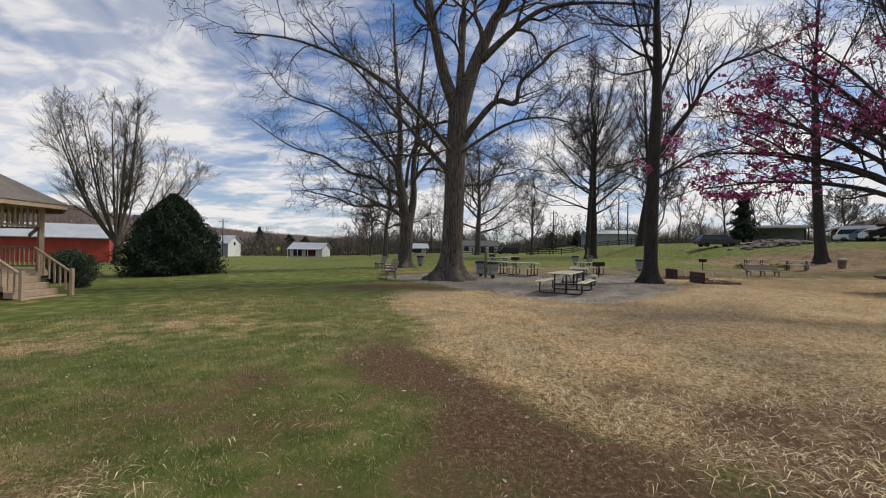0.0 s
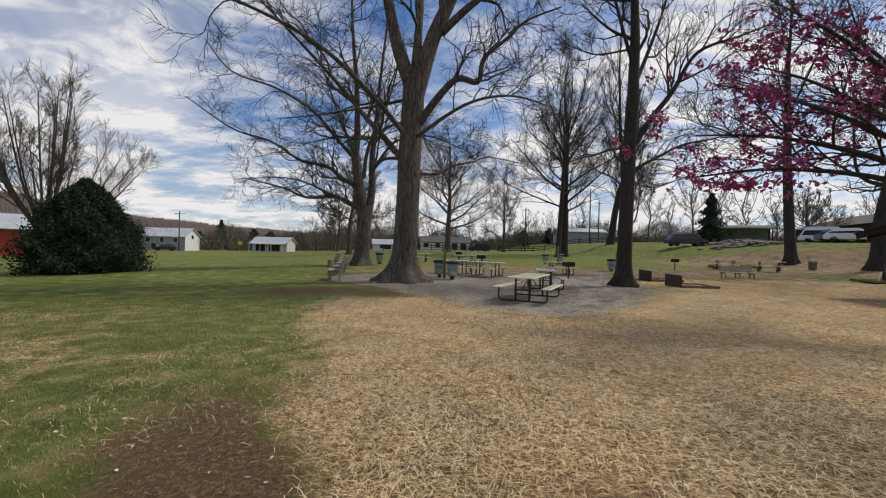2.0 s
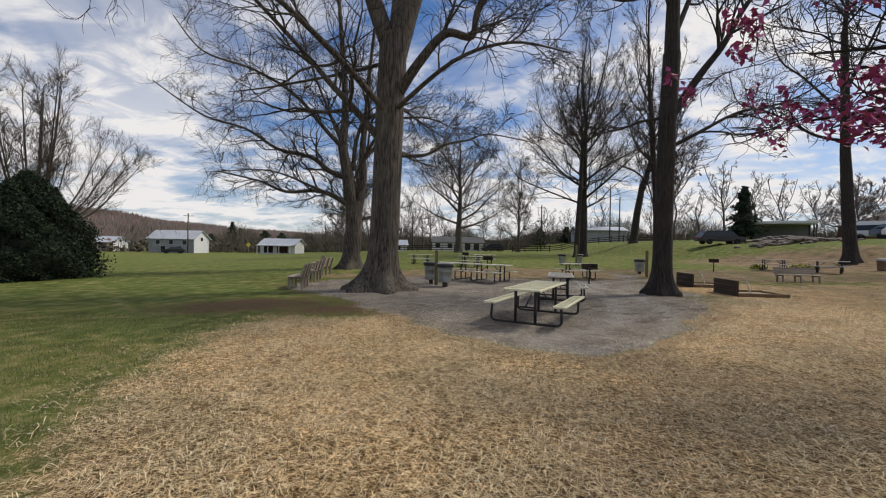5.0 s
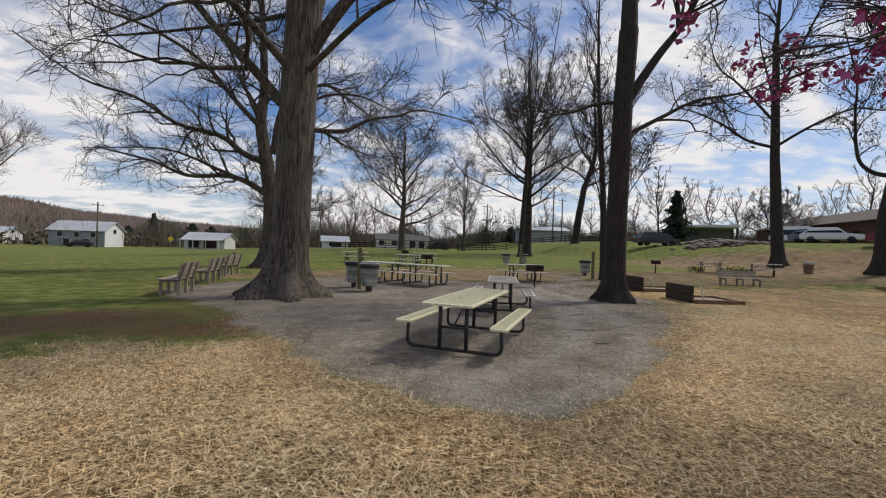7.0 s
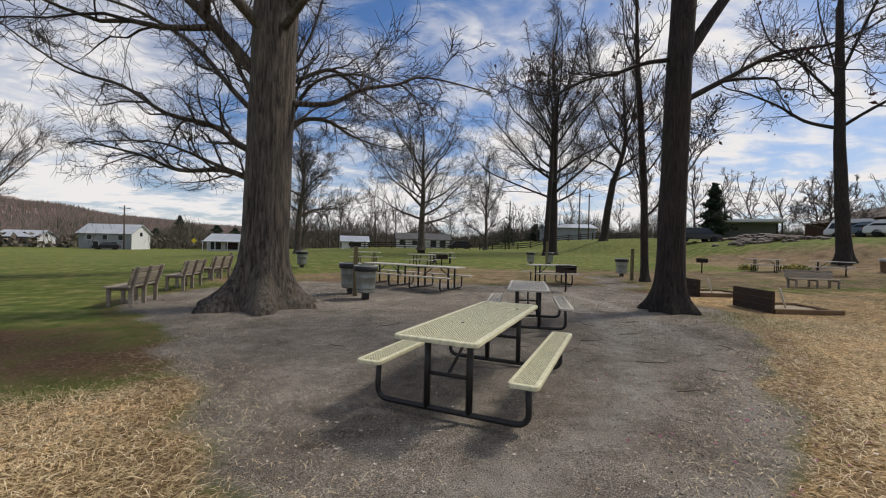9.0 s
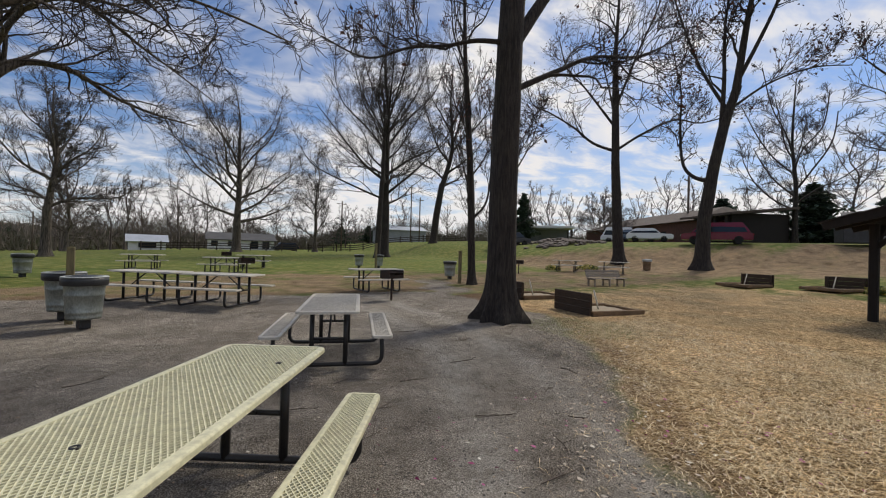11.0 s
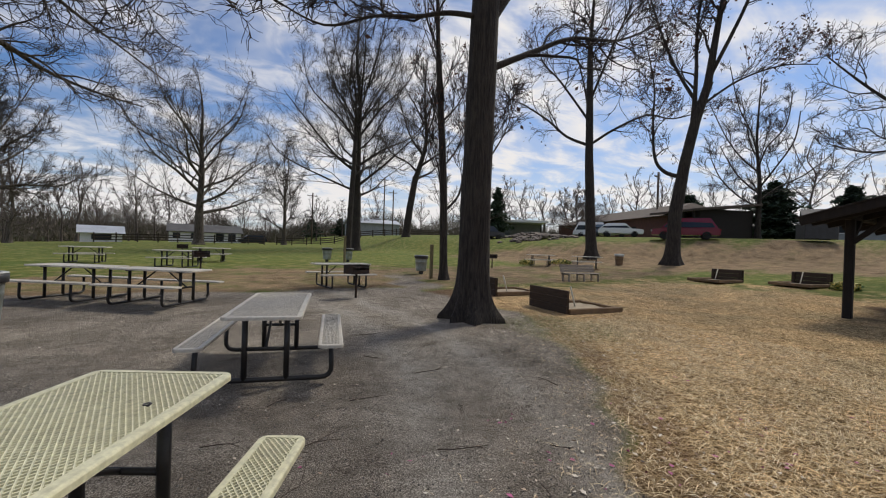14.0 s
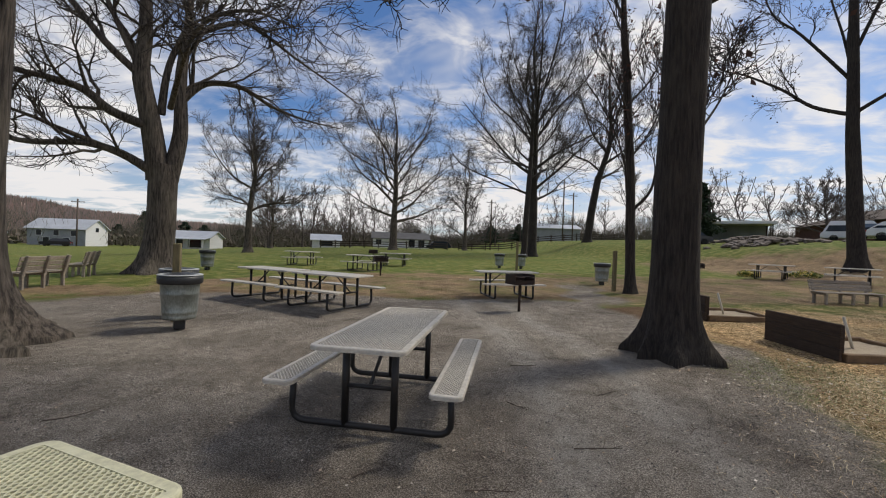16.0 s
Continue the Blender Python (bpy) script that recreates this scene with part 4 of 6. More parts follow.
def tree_k():
    w = Wood(16, (0, 6, 6), 0.011, 0.68, 0.06, 0.0, zmin=3.0, bendy=0.22)
    w.trunk([(0, 0.05, 0), (0.05, -0.1, 4), (0.06, -0.15, 6.5), (0.08, -0.3, 8.3)], 0.42, 0.36, 0.75, 7)
    w.limb([(0.06, -0.3, 8), (0, 0, 10.2), (-0.04, 0.33, 12.3), (-0.05, 0.5, 13.2), (-0.1, 0.9, 18)], 0.24, 0.05, 11, 1, 0.2, 4.5)
    w.limb([(0.08, -0.35, 8), (0.14, -0.7, 10), (0.15, -1.0, 11.7), (0.2, -1.6, 16), (0.3, -2.0, 20)], 0.29, 0.05, 12, 1, 0.2, 4.5)
    w.limb([(0, -0.2, 3.9), (-0.12, 1.05, 4.6), (-0.24, 2.2, 6.3), (-0.39, 3.6, 8.0), (-0.5, 4.8, 9.6)], 0.15, 0.025, 11, 1, 0.2, 3.0)
    w.limb([(0, -0.2, 7.2), (-0.09, 0.8, 9.6), (-0.18, 1.65, 10.9), (-0.33, 3.0, 12.4), (-0.5, 4.4, 13.6)], 0.12, 0.025, 10, 1, 0.2, 3.2)
    w.limb([(0.05, -0.46, 9.4), (-0.05, 0.4, 10.7), (-0.18, 1.67, 12), (-0.36, 3.3, 13.4)], 0.11, 0.025, 9, 1, 0.2, 3.2)
    w.limb([(0, -0.3, 4.8), (-0.3, 1.6, 5.2), (-0.6, 3.2, 5.0), (-0.8, 4.6, 5.6)], 0.09, 0.02, 9, 1, 0.2, 2.6)
    w.limb([(0.1, -0.9, 6.4), (0.3, -2.2, 7.2), (0.5, -3.5, 8.4), (0.6, -5.0, 9.4)], 0.15, 0.03, 10, 1, 0.2, 3.4)
    t = w.build((36.2, 16.8), "stout bare oak behind the log shelter", "tree", M_BARK_DARK, M_TWIG_DARK)
    t.scale = (1.25, 1.25, 1.25)


def tree_h():
    w = Wood(17, (0, 5, 5), 0.011, 0.5, 0.14, 0.0, zmin=3.0)
    w.trunk([(0, 0, 0), (-0.1, 0.05, 4), (-0.4, 0.25, 9)], 0.17, 0.12, 0.6, 5)
    w.limb([(-0.4, 0.25, 8.6), (-0.5, 0.3, 11), (-0.6, 0.3, 14), (-0.5, 0.3, 17)], 0.12, 0.02, 10, 1, 0.1, 3.0)
    w.limb([(0.0, 0, 2.9), (0.45, -0.3, 3.6), (0.62, -0.35, 5), (0.65, -0.35, 7), (0.9, -0.4, 9.5)], 0.06, 0.015, 8, 1, 0.3, 2.0)
    for z, x in ((3.6, -1.0), (4.6, 1.1), (5.6, -1.3), (6.6, 1.2), (7.4, -1.2)):
        w.limb([(-0.2, 0.1, z), (x * 0.6, 0.3 * x, z + 1.0), (x * 1.2, 0.2 * x, z + 2.6)], 0.05, 0.012, 6, 1, 0.2, 1.7)
    t = w.build((14.4, 28.7), "slender bare young tree beside a post", "tree", M_BARK_DARK, M_TWIG_DARK)
    tagged(tris("leaf", leaf_soup(w.tips[::4], 0.12, 6, 2, 0.1), M_DEADLEAF, t, 4), "withered brown leaves still hanging", kind="stuff")


def round_tree(seed, h, spread, r, fork, limbs, counts, twig, lean=(0, 0), lift=0.05, kids=9, segs=(6, 6, 4, 3), angle=0.66, vase=False):
    """A free-standing bare tree: bole, then limbs fanning out."""
    w = Wood(seed, counts, twig, angle, lift, 0.0, sides=(6, 6, 3, 3), zmin=fork * 0.6, bendy=0.2, segs=segs)
    rng = w.rng
    w.trunk([(0, 0, 0), (lean[0] * 0.4, lean[1] * 0.4, fork * 0.5), (lean[0], lean[1], fork)], r, r * 0.82, 0.6, 6)
    top = Vector((lean[0], lean[1], fork))
    if vase:
        for i in range(limbs):
            a = 2 * math.pi * (i * 0.382 + rng.random() * 0.1)
            out = spread * (0.2 + 0.8 * ((i * 0.618) % 1.0))
            e = Vector((top.x + out * math.cos(a), top.y + out * math.sin(a), h * (1.0 - 0.36 * (out / spread) ** 1.8) * rng.uniform(0.88, 1.0)))
            s = top + Vector((0, 0, rng.uniform(-0.45, 0.15) * fork * 0.5))
            m1 = s.lerp(e, 0.33) + Vector((math.cos(a), math.sin(a), -0.2)) * out * 0.14
            m2 = s.lerp(e, 0.68) + Vector((math.cos(a), math.sin(a), 0)) * out * 0.10
            w.limb([s, m1, m2, e], r * rng.uniform(0.34, 0.5), twig * 2, kids, 1, 0.2, h * 0.25, 5)
        return w
    def crook(p, k):
        return p + Vector((rng.gauss(0, k), rng.gauss(0, k), rng.gauss(0, k * 0.6)))
    tip = Vector((lean[0] * 2.0, lean[1] * 2.0, h * 0.97))
    lead = [top + (tip - top) * f for f in (-0.03, 0.25, 0.5, 0.75, 1.0)]
    lead = [lead[0]] + [crook(p, h * 0.018) for p in lead[1:]]
    w.limb(lead, r * 0.8, twig * 2, kids + 3, 1, 0.35, h * 0.17, 6)
    for i in range(limbs):
        f = (i + rng.random() * 0.5) / limbs
        zs = f * 0.48
        s = lead[0].lerp(lead[1], zs * 4) if zs < 0.25 else lead[1].lerp(lead[2], zs * 4 - 1)
        a = 2 * math.pi * (i * 0.382 + rng.random() * 0.12)
        out = spread * (1.0 - 0.45 * f) * rng.uniform(0.75, 1.1)
        ez = min(h, s.z + (h - fork) * (0.22 + 0.42 * f) * rng.uniform(0.85, 1.2)) - s.z
        d = Vector((math.cos(a), math.sin(a), 0))
        pts = [s, crook(s + d * out * 0.34 + Vector((0, 0, ez * 0.26)), out * 0.04), crook(s + d * out * 0.72 + Vector((0, 0, ez * 0.56)), out * 0.06), s + d * out + Vector((0, 0, ez))]
        w.limb(pts, r * rng.uniform(0.30, 0.46) * (1 - 0.35 * f), twig * 2, kids, 1, 0.12, out * 0.70, 5)
    return w


tree_b(); tree_a(); tree_c(); tree_e(); tree_g(); tree_k(); tree_h()
round_tree(21, 31, 10.5, 0.55, 7.0, 17, (0, 6, 8), 0.0125).build((22.4, 62), "tall bare oak beyond the tables", "tree", M_BARK_DARK, M_TWIG)
round_tree(22, 27, 7, 0.34, 9, 9, (0, 8, 8), 0.014, (0.3, -0.2)).build((20.6, 59.5), "tall slim bare tree beside an oak", "tree", M_BARK_DARK, M_TWIG)
round_tree(23, 31, 8, 0.6, 10, 11, (0, 7, 8), 0.016, (1.2, -0.5)).build((35.5, 75), "tall leaning bare tree near the rail fence", "tree", M_BARK_DARK, M_TWIG)
round_tree(24, 23, 11.5, 0.58, 4.4, 15, (0, 6, 8), 0.0135).build((6.3, 76), "broad bare shade tree beside the rail fence", "tree", M_BARK, M_TWIG)
round_tree(25, 15, 6, 0.36, 4.2, 10, (0, 8, 8), 0.012).build((-8.2, 59), "bare shade tree on the lawn", "tree", M_BARK, M_TWIG)
round_tree(26, 18.5, 7, 0.42, 1.6, 8, (0, 7, 8), 0.016).build((19.5, 91), "twin-stemmed bare tree along the fence", "tree", M_BARK, M_TWIG)
round_tree(27, 20.5, 10.2, 0.42, 2.6, 19, (0, 7, 8), 0.013, lift=0.06, angle=0.5, vase=True).build((-40.4, 51.4), "vase-shaped bare tree behind the gazebo", "tree", M_BARK, M_TWIG_HAZED)


# ---- picnic tables ----


def rounded_outline(L, W, r, n=5):
    out = []
    for cx, cy, a0 in ((L / 2 - r, W / 2 - r, 0), (-L / 2 + r, W / 2 - r, 90), (-L / 2 + r, -W / 2 + r, 180), (L / 2 - r, -W / 2 + r, 270)):
        for k in range(n + 1):
            a = radians(a0 + 90 * k / n)
            out.append((cx + r * math.cos(a), cy + r * math.sin(a)))
    return out


def slab(L, W, z, r=0.07, thick=0.035, border=0.05, cell=(0.040, 0.028), holes=True):
    """An expanded-metal panel: rolled rim and a sheet of diamond openings (or closed, far off)."""
    V, F = [], []
    n = 5
    rings = [(0.0, -thick, 0.0), (0.0, -0.010, 0.0), (0.004, -0.003, 0.0), (0.012, 0.0, 0.0)]
    for inset, dz, _ in rings:
        for x, y in rounded_outline(L - 2 * inset, W - 2 * inset, r - inset, n):
            V.append((x, y, z + dz))
    m = 4 * (n + 1)
    for k in range(len(rings) - 1):
        for i in range(m):
            j = (i + 1) % m
            F.append((k * m + i, k * m + j, (k + 1) * m + j, (k + 1) * m + i))
    # flat border in to the sheet
    top = (len(rings) - 1) * m
    hx, hy = L / 2 - border, W / 2 - border
    start = len(V)
    for i in range(m):
        x, y = V[top + i][:2]
        V.append((max(-hx, min(hx, x)), max(-hy, min(hy, y)), z))
    for i in range(m):
        j = (i + 1) % m
        F.append((top + i, top + j, start + j, start + i))
    start2 = len(V)
    for i in range(m):
        x, y, _ = V[start + i]
        V.append((x, y, z - 0.012))
    for i in range(m):
        j = (i + 1) % m
        F.append((start + i, start + j, start2 + j, start2 + i))
    if not holes:
        V += [(-hx, -hy, z - 0.002), (hx, -hy, z - 0.002), (hx, hy, z - 0.002), (-hx, hy, z - 0.002)]
        q = len(V)
        F.append((q - 4, q - 3, q - 2, q - 1))
        return V, F
    nx, ny = int(round(2 * hx / cell[0])), int(round(2 * hy / cell[1])) * 2
    cx, cy = 2 * hx / nx, 2 * hy / ny * 2
    for b in range(ny + 1):
        shift = 0.5 * (b % 2)
        for a in range(nx + 1 - (b % 2)):
            x, y = -hx + (a + shift) * cx, -hy + b * cy / 2
            o = len(V)
            for k, dz in ((0.5, -0.003), (0.36, -0.002), (0.35, -0.013)):
                for sx, sy in ((0, -1), (1, 0), (0, 1), (-1, 0)):
                    V.append((x + sx * cx * k, y + sy * cy * k, z + dz))
            for ring in (0, 4):
                for k in range(4):
                    j = (k + 1) % 4
                    F.append((o + ring + k, o + ring + j, o + ring + 4 + j, o + ring + 4 + k))
    return V, F


def picnic_table(at, rz, L, coat, label, holes=True, group="picnic tables", umbrella=True, W=0.76, seat_cut=0.0, arm=0.34):
    t = thing("picnic_table", on(at[0], at[1], rz), label, "picnic table", group)
    raw("tabletop", *slab(L, W, 0.76, holes=holes), coat, t)
    for s in (-1, 1):
        seat = raw("seat", *slab(L - seat_cut, 0.26, 0.45, r=0.06, border=0.04, holes=holes), coat, t)
        seat.location = (0, s * (W / 2 + arm), 0)
    R = 0.028
    for e in (-1, 1):
        x = e * (L / 2 - 0.36)
        part("runner", pipe(bend([(x, -W / 2 - arm, 0.42), (x, -W / 2 - arm - 0.02, 0.03), (x, W / 2 + arm + 0.02, 0.03), (x, W / 2 + arm, 0.42)], 0.13), R), M_BLACK, t)
        for s in (-1, 1):
            part("leg", pipe([(x + 0.002, s * 0.21, 0.03), (x + 0.002, s * 0.21, 0.73)], R * 1.15), M_BLACK, t)
        part("crossbar", pipe([(x, -0.21, 0.36), (x, 0.21, 0.36)], R * 0.7), M_BLACK, t)
        part("top_bracket", box((0.05, 0.62, 0.03), (x, 0, 0.712), 0.006), M_BLACK, t)
        part("brace", pipe([(x, 0, 0.36), (x * 0.25, 0, 0.70)], R * 0.55), M_BLACK, t)
    if umbrella and holes:
        for x, y in ((-0.45, 0.05), (0.78, -0.22)):
            part("drain_hole", lathe([(0.010, 0.752), (0.019, 0.752), (0.019, 0.7615), (0.012, 0.762), (0.010, 0.752)], 12, (x, y, 0)), M_BLACK, t, "black plastic plug")
    return t


picnic_table((4.64, 15.83), 61.0, 2.58, M_CREAM, "cream coated expanded-metal picnic table with two attached benches", W=0.79, seat_cut=0.26)
picnic_table((6.27, 19.42), 73.5, 2.06, M_BEIGE, "beige coated metal picnic table with black tube legs", umbrella=False, seat_cut=0.12, arm=0.29)
TAB_E = picnic_table((4.85, 25.2), -36, 1.9, M_BEIGE, "long beige metal picnic table set end to end with another", False)
TAB_D = copy_thing(TAB_E, on(3.2, 26.45, -36))
TAB_G = picnic_table((9.6, 27.3), 4, 1.83, M_BEIGE, "beige metal picnic table behind a pedestal grill", False)
for x, y, rz in ((1.2, 39.4, -8), (4.9, 36.2, -25), (6.4, 40.2, -10), (25.6, 34.4, -55), (26.7, 31.5, -50)):
    copy_thing(TAB_G, on(x, y, rz))


# ---- litter bins ----


def trash_can(at, label, body=M_STEEL, cap=M_LID, scale=0.97, lift=0.16, group="litter cans"):
    t = thing("trash_can", on(at[0], at[1], random.uniform(0, 360), lift), label, "trash can", group)
    s = scale
    part("body", lathe([(0.0, 0.0), (0.25 * s, 0.0), (0.262 * s, 0.03), (0.255 * s, 0.05), (0.262 * s, 0.10), (0.272 * s, 0.12), (0.264 * s, 0.14), (0.285 * s, 0.40), (0.296 * s, 0.42), (0.288 * s, 0.44), (0.305 * s, 0.66), (0.315 * s, 0.67), (0.30 * s, 0.68)], 28), body, t, "ribbed galvanized body")
    part("lid", lathe([(0.328 * s, 0.585), (0.342 * s, 0.60), (0.345 * s, 0.66), (0.345 * s, 0.71), (0.28 * s, 0.74), (0.12 * s, 0.76), (0.0, 0.763)], 28), cap, t, "black domed lid")
    part("rim", lathe([(0.338 * s, 0.722), (0.348 * s, 0.73), (0.335 * s, 0.742), (0.318 * s, 0.742)], 28), M_BAG, t, "pale bag edge under the lid")
    part("foot", box((0.16, 0.16, lift + 0.03), (0, 0, -lift / 2), 0.01), M_LID, t)
    return t


def wood_post(at, h, label="weathered square timber post set in the ground", w=0.12):
    p = obj("wooden_post", box((w, w, h + 0.3), (0, 0, h / 2 - 0.15), 0.012), M_POST)
    p.matrix_basis = on(at[0], at[1], 12)
    return tagged(p, label, "post")


trash_can((2.72, 22.75), "galvanized trash can with black lid hung beside a post")
trash_can((2.15, 23.9), "galvanized trash can with black lid hung beside a post")
wood_post((2.37, 23.35), 1.4)
trash_can((-1.9, 34.8), "galvanized trash can with black lid on the lawn")
trash_can((14.8, 31.4), "galvanized trash can with dark lid near a slim tree")
wood_post((14.15, 29.3), 1.45)
trash_can((12.9, 40.6), "grey trash can beside a wooden post")
trash_can((14.3, 40.6), "grey trash can beside a wooden post")
wood_post((13.5, 38.9), 1.7)
trash_can((30.5, 31.9), "brown trash can with domed lid near the bank", M_TIMBER, M_BAG, 0.9, 0.02)


# ---- pedestal grills ----


def grill(at, rz, label="black steel pedestal charcoal grill on a post", s=1.0):
    t = thing("pedestal_grill", on(at[0], at[1], rz), label, "grill", "pedestal grills")
    part("post", pipe([(0, 0, -0.2), (0, 0, 0.62)], 0.035), M_RUST, t)
    bm = box((0.56 * s, 0.40 * s, 0.012), (0, 0, 0.625))
    for sx in (-1, 1):
        box((0.012, 0.40 * s, 0.24), (sx * 0.28 * s, 0, 0.74), bm=bm)
    box((0.56 * s, 0.012, 0.24), (0, 0.20 * s, 0.74), bm=bm)
    box((0.56 * s, 0.012, 0.10), (0, -0.20 * s, 0.67), bm=bm)
    part("firebox", bm, M_RUST, t)
    for k in range(9):
        part("grate_bar", pipe([((k - 4) * 0.06 * s, -0.2 * s, 0.80), ((k - 4) * 0.06 * s, 0.2 * s, 0.80)], 0.007, 6), M_RUST, t)
    for sx in (-1, 1):
        part("handle", pipe(bend([(sx * 0.12, -0.2 * s, 0.80), (sx * 0.12, -0.33 * s, 0.80), (sx * 0.20, -0.33 * s, 0.80), (sx * 0.20, -0.2 * s, 0.80)], 0.02), 0.008, 6), M_RUST, t)
    return t


G1 = grill((9.3, 25.0), 20)
for x, y, rz in ((5.75, 33.3, 10), (5.0, 42.6, 0), (21.3, 34.2, -30)):
    copy_thing(G1, on(x, y, rz))


# ---- horseshoe pits ----


def horseshoe_pit(at, rz, label="horseshoe pit with dark plank backboard, sand and stake"):
    """Backboard across y, sand box running along +x."""
    t = thing("horseshoe_pit", on(at[0], at[1], rz), label, "horseshoe pit", "horseshoe pits")
    for k in range(3):
        part("plank", box((0.045, 1.46, 0.178), (0.0, 0, 0.09 + 0.184 * k), 0.006), M_PLANK, t)
    for s in (-1, 1):
        part("board_post", box((0.09, 0.09, 0.62), (0.07, s * 0.62, 0.22), 0.008), M_PLANK, t)
    for s in (-1, 1):
        part("side_timber", box((1.65, 0.10, 0.13), (0.90, s * 0.70, 0.05), 0.012), M_TIMBER, t)
    part("front_timber", box((0.10, 1.28, 0.12), (1.66, 0, 0.045), 0.012), M_TIMBER, t)
    V, F = [], []
    for a in range(13):
        for b in range(11):
            x, y = 0.04 + a * 0.131, -0.64 + b * 0.128
            V.append((x, y, 0.045 + 0.025 * noise.noise(Vector((x * 3, y * 3, at[0])))))
    for a in range(12):
        for b in range(10):
            o = a * 11 + b
            F.append((o, o + 11, o + 12, o + 1))
    raw("sand", V, F, M_SAND, t, True)
    part("stake", pipe([(0.92, 0, -0.1), (0.74, 0.04, 0.56)], 0.022), M_STAKE, t, "pale painted leaning stake")
    return t


PIT = horseshoe_pit((12.95, 21.4), -8)
copy_thing(PIT, on(13.4, 24.6, -8))
copy_thing(PIT, on(26.9, 23.6, 172))
copy_thing(PIT, on(28.2, 20.9, 172))


# ---- park benches ----


def park_bench(at, rz, length=1.55, label="weathered slatted wooden park bench with backrest"):
    """Length along y, sitter faces -x."""
    t = thing("park_bench", on(at[0], at[1], rz), label, "bench", "park benches")
    n = 3
    for i in range(n):
        y = -length / 2 + 0.15 + i * (length - 0.3) / (n - 1)
        part("rear_leg", box((0.09, 0.06, 0.50), (0.04, y, 0.21), 0.008), M_WOODG, t)
        part("front_leg", box((0.08, 0.06, 0.44), (-0.40, y, 0.18), 0.008), M_WOODG, t)
        part("back_post", box((0.08, 0.06, 0.50), (0.13, y, 0.66), 0.008, (0, 16, 0)), M_WOODG, t)
        part("seat_rail", box((0.52, 0.05, 0.07), (-0.19, y + 0.056, 0.385), 0.006), M_WOODG, t)
    for k in range(4):
        part("seat_slat", box((0.115, length, 0.035), (-0.40 + k * 0.13, 0, 0.44), 0.006), M_WOODG, t)
    for k in range(3):
        part("back_slat", box((0.03, length, 0.115), (0.055 + k * 0.037, 0, 0.56 + k * 0.13), 0.006, (0, 16, 0)), M_WOODG, t)
    return t


BENCH = park_bench((-2.55, 21.9), 8)
for x, y, rz in ((-2.95, 25.0, 4), (-3.35, 28.0, -4), (-4.6, 31.6, 20)):
    copy_thing(BENCH, on(x, y, rz))
LB = park_bench((20.4, 26.8), 80, 1.9, "long grey slatted bench facing the horseshoe pits")
LB.scale = (1, 1, 0.82)


# ---- log picnic shelter with raised vent roof ----


def shelter():
    x0, x1, y0, y1 = 15.95, 19.4, 7.2, 16.65
    zb = 0.25
    t = thing("picnic_shelter", pose(0, 0, 0), "dark timber picnic shelter with shingled low roof and raised vent", "shelter")
    ze, zr = zb + 2.10, zb + 3.45
    ym = (y0 + y1) / 2
    for x in (x0, x1):
        for y in (y0, y1):
            g = zb
            p = part("post", box((0.135, 0.135, ze - g + 0.2), (x, y, (ze + g) / 2 - 0.1), 0.02), M_SHELTER, t)
            s = 1 if y == y0 else -1
            part("knee_brace", box((0.09, 0.09, 0.75), (x, y + s * 0.26, ze - 0.30), 0.01, (s * -45, 0, 0)), M_SHELTER, t)
            if x < x1:
                part("knee_brace", box((0.09, 0.09, 0.75), (x + 0.26, y, ze - 0.30), 0.01, (0, 45, 0)), M_SHELTER, t)
    for y in (y0, y1):
        part("eave_beam", box((x1 - x0 + 0.5, 0.14, 0.20), ((x0 + x1) / 2, y, ze + 0.04), 0.01), M_SHELTER, t)
    part("ridge_beam", box((x1 - x0 + 0.5, 0.14, 0.22), ((x0 + x1) / 2, ym, zr - 0.12), 0.01), M_SHELTER, t)
    run = y1 - ym + 0.55
    slope = math.degrees(math.atan2(zr - ze, y1 - ym))
    L = run / math.cos(radians(slope))
    for s in (-1, 1):
        m = Matrix.Translation((0, ym, zr)) @ Euler((radians(-s * slope), 0, 0)).to_matrix().to_4x4()
        bm = box((x1 - x0 + 1.3, L, 0.05), ((x0 + x1) / 2, s * L / 2, 0.10), 0.0)
        bmesh.ops.transform(bm, matrix=m, verts=bm.verts)
        part("roof_deck", bm, M_SHELTER, t)
        for k in range(9):
            bm = box((x1 - x0 + 1.36, L / 9 + 0.05, 0.022), ((x0 + x1) / 2, s * (L / 9 * (k + 0.5) + 0.02), 0.142), 0.0, (-s * 1.6, 0, 0))
            bmesh.ops.transform(bm, matrix=m, verts=bm.verts)
            part("shingle_course", bm, M_SHINGLE, t)
        for x in np.arange(x0 - 0.4, x1 + 0.5, 0.85):
            bm = box((0.06, L - 0.1, 0.14), (float(x), s * (L / 2 - 0.05), 0.0), 0.0)
            bmesh.ops.transform(bm, matrix=m, verts=bm.verts)
            part("rafter", bm, M_SHELTER, t)
        for x in (x0 - 0.63, x1 + 0.63):
            bm = box((0.045, L, 0.19), (x, s * L / 2, 0.05), 0.0)
            bmesh.ops.transform(bm, matrix=m, verts=bm.verts)
            part("rake_board", bm, M_SHELTER, t)
    # raised vent over the hearth
    cx, cy, cz = 17.7, 12.5, zb + 3.7
    for sx in (-1, 1):
        for sy in (-1, 1):
            part("vent_post", box((0.14, 0.14, 1.5), (cx + sx * 1.1, cy + sy * 1.3, cz - 0.3), 0.01), M_SHELTER, t)
    for k in range(5):
        part("vent_board", box((2.4 + 0.03 * k, 2.8 + 0.05 * k, 0.215), (cx, cy, cz + 0.12 + 0.22 * k), 0.01), M_SHELTER, t)
    bm = bmesh.new()
    a, b, h0, h1 = 1.65, 1.95, cz + 1.2, cz + 2.0
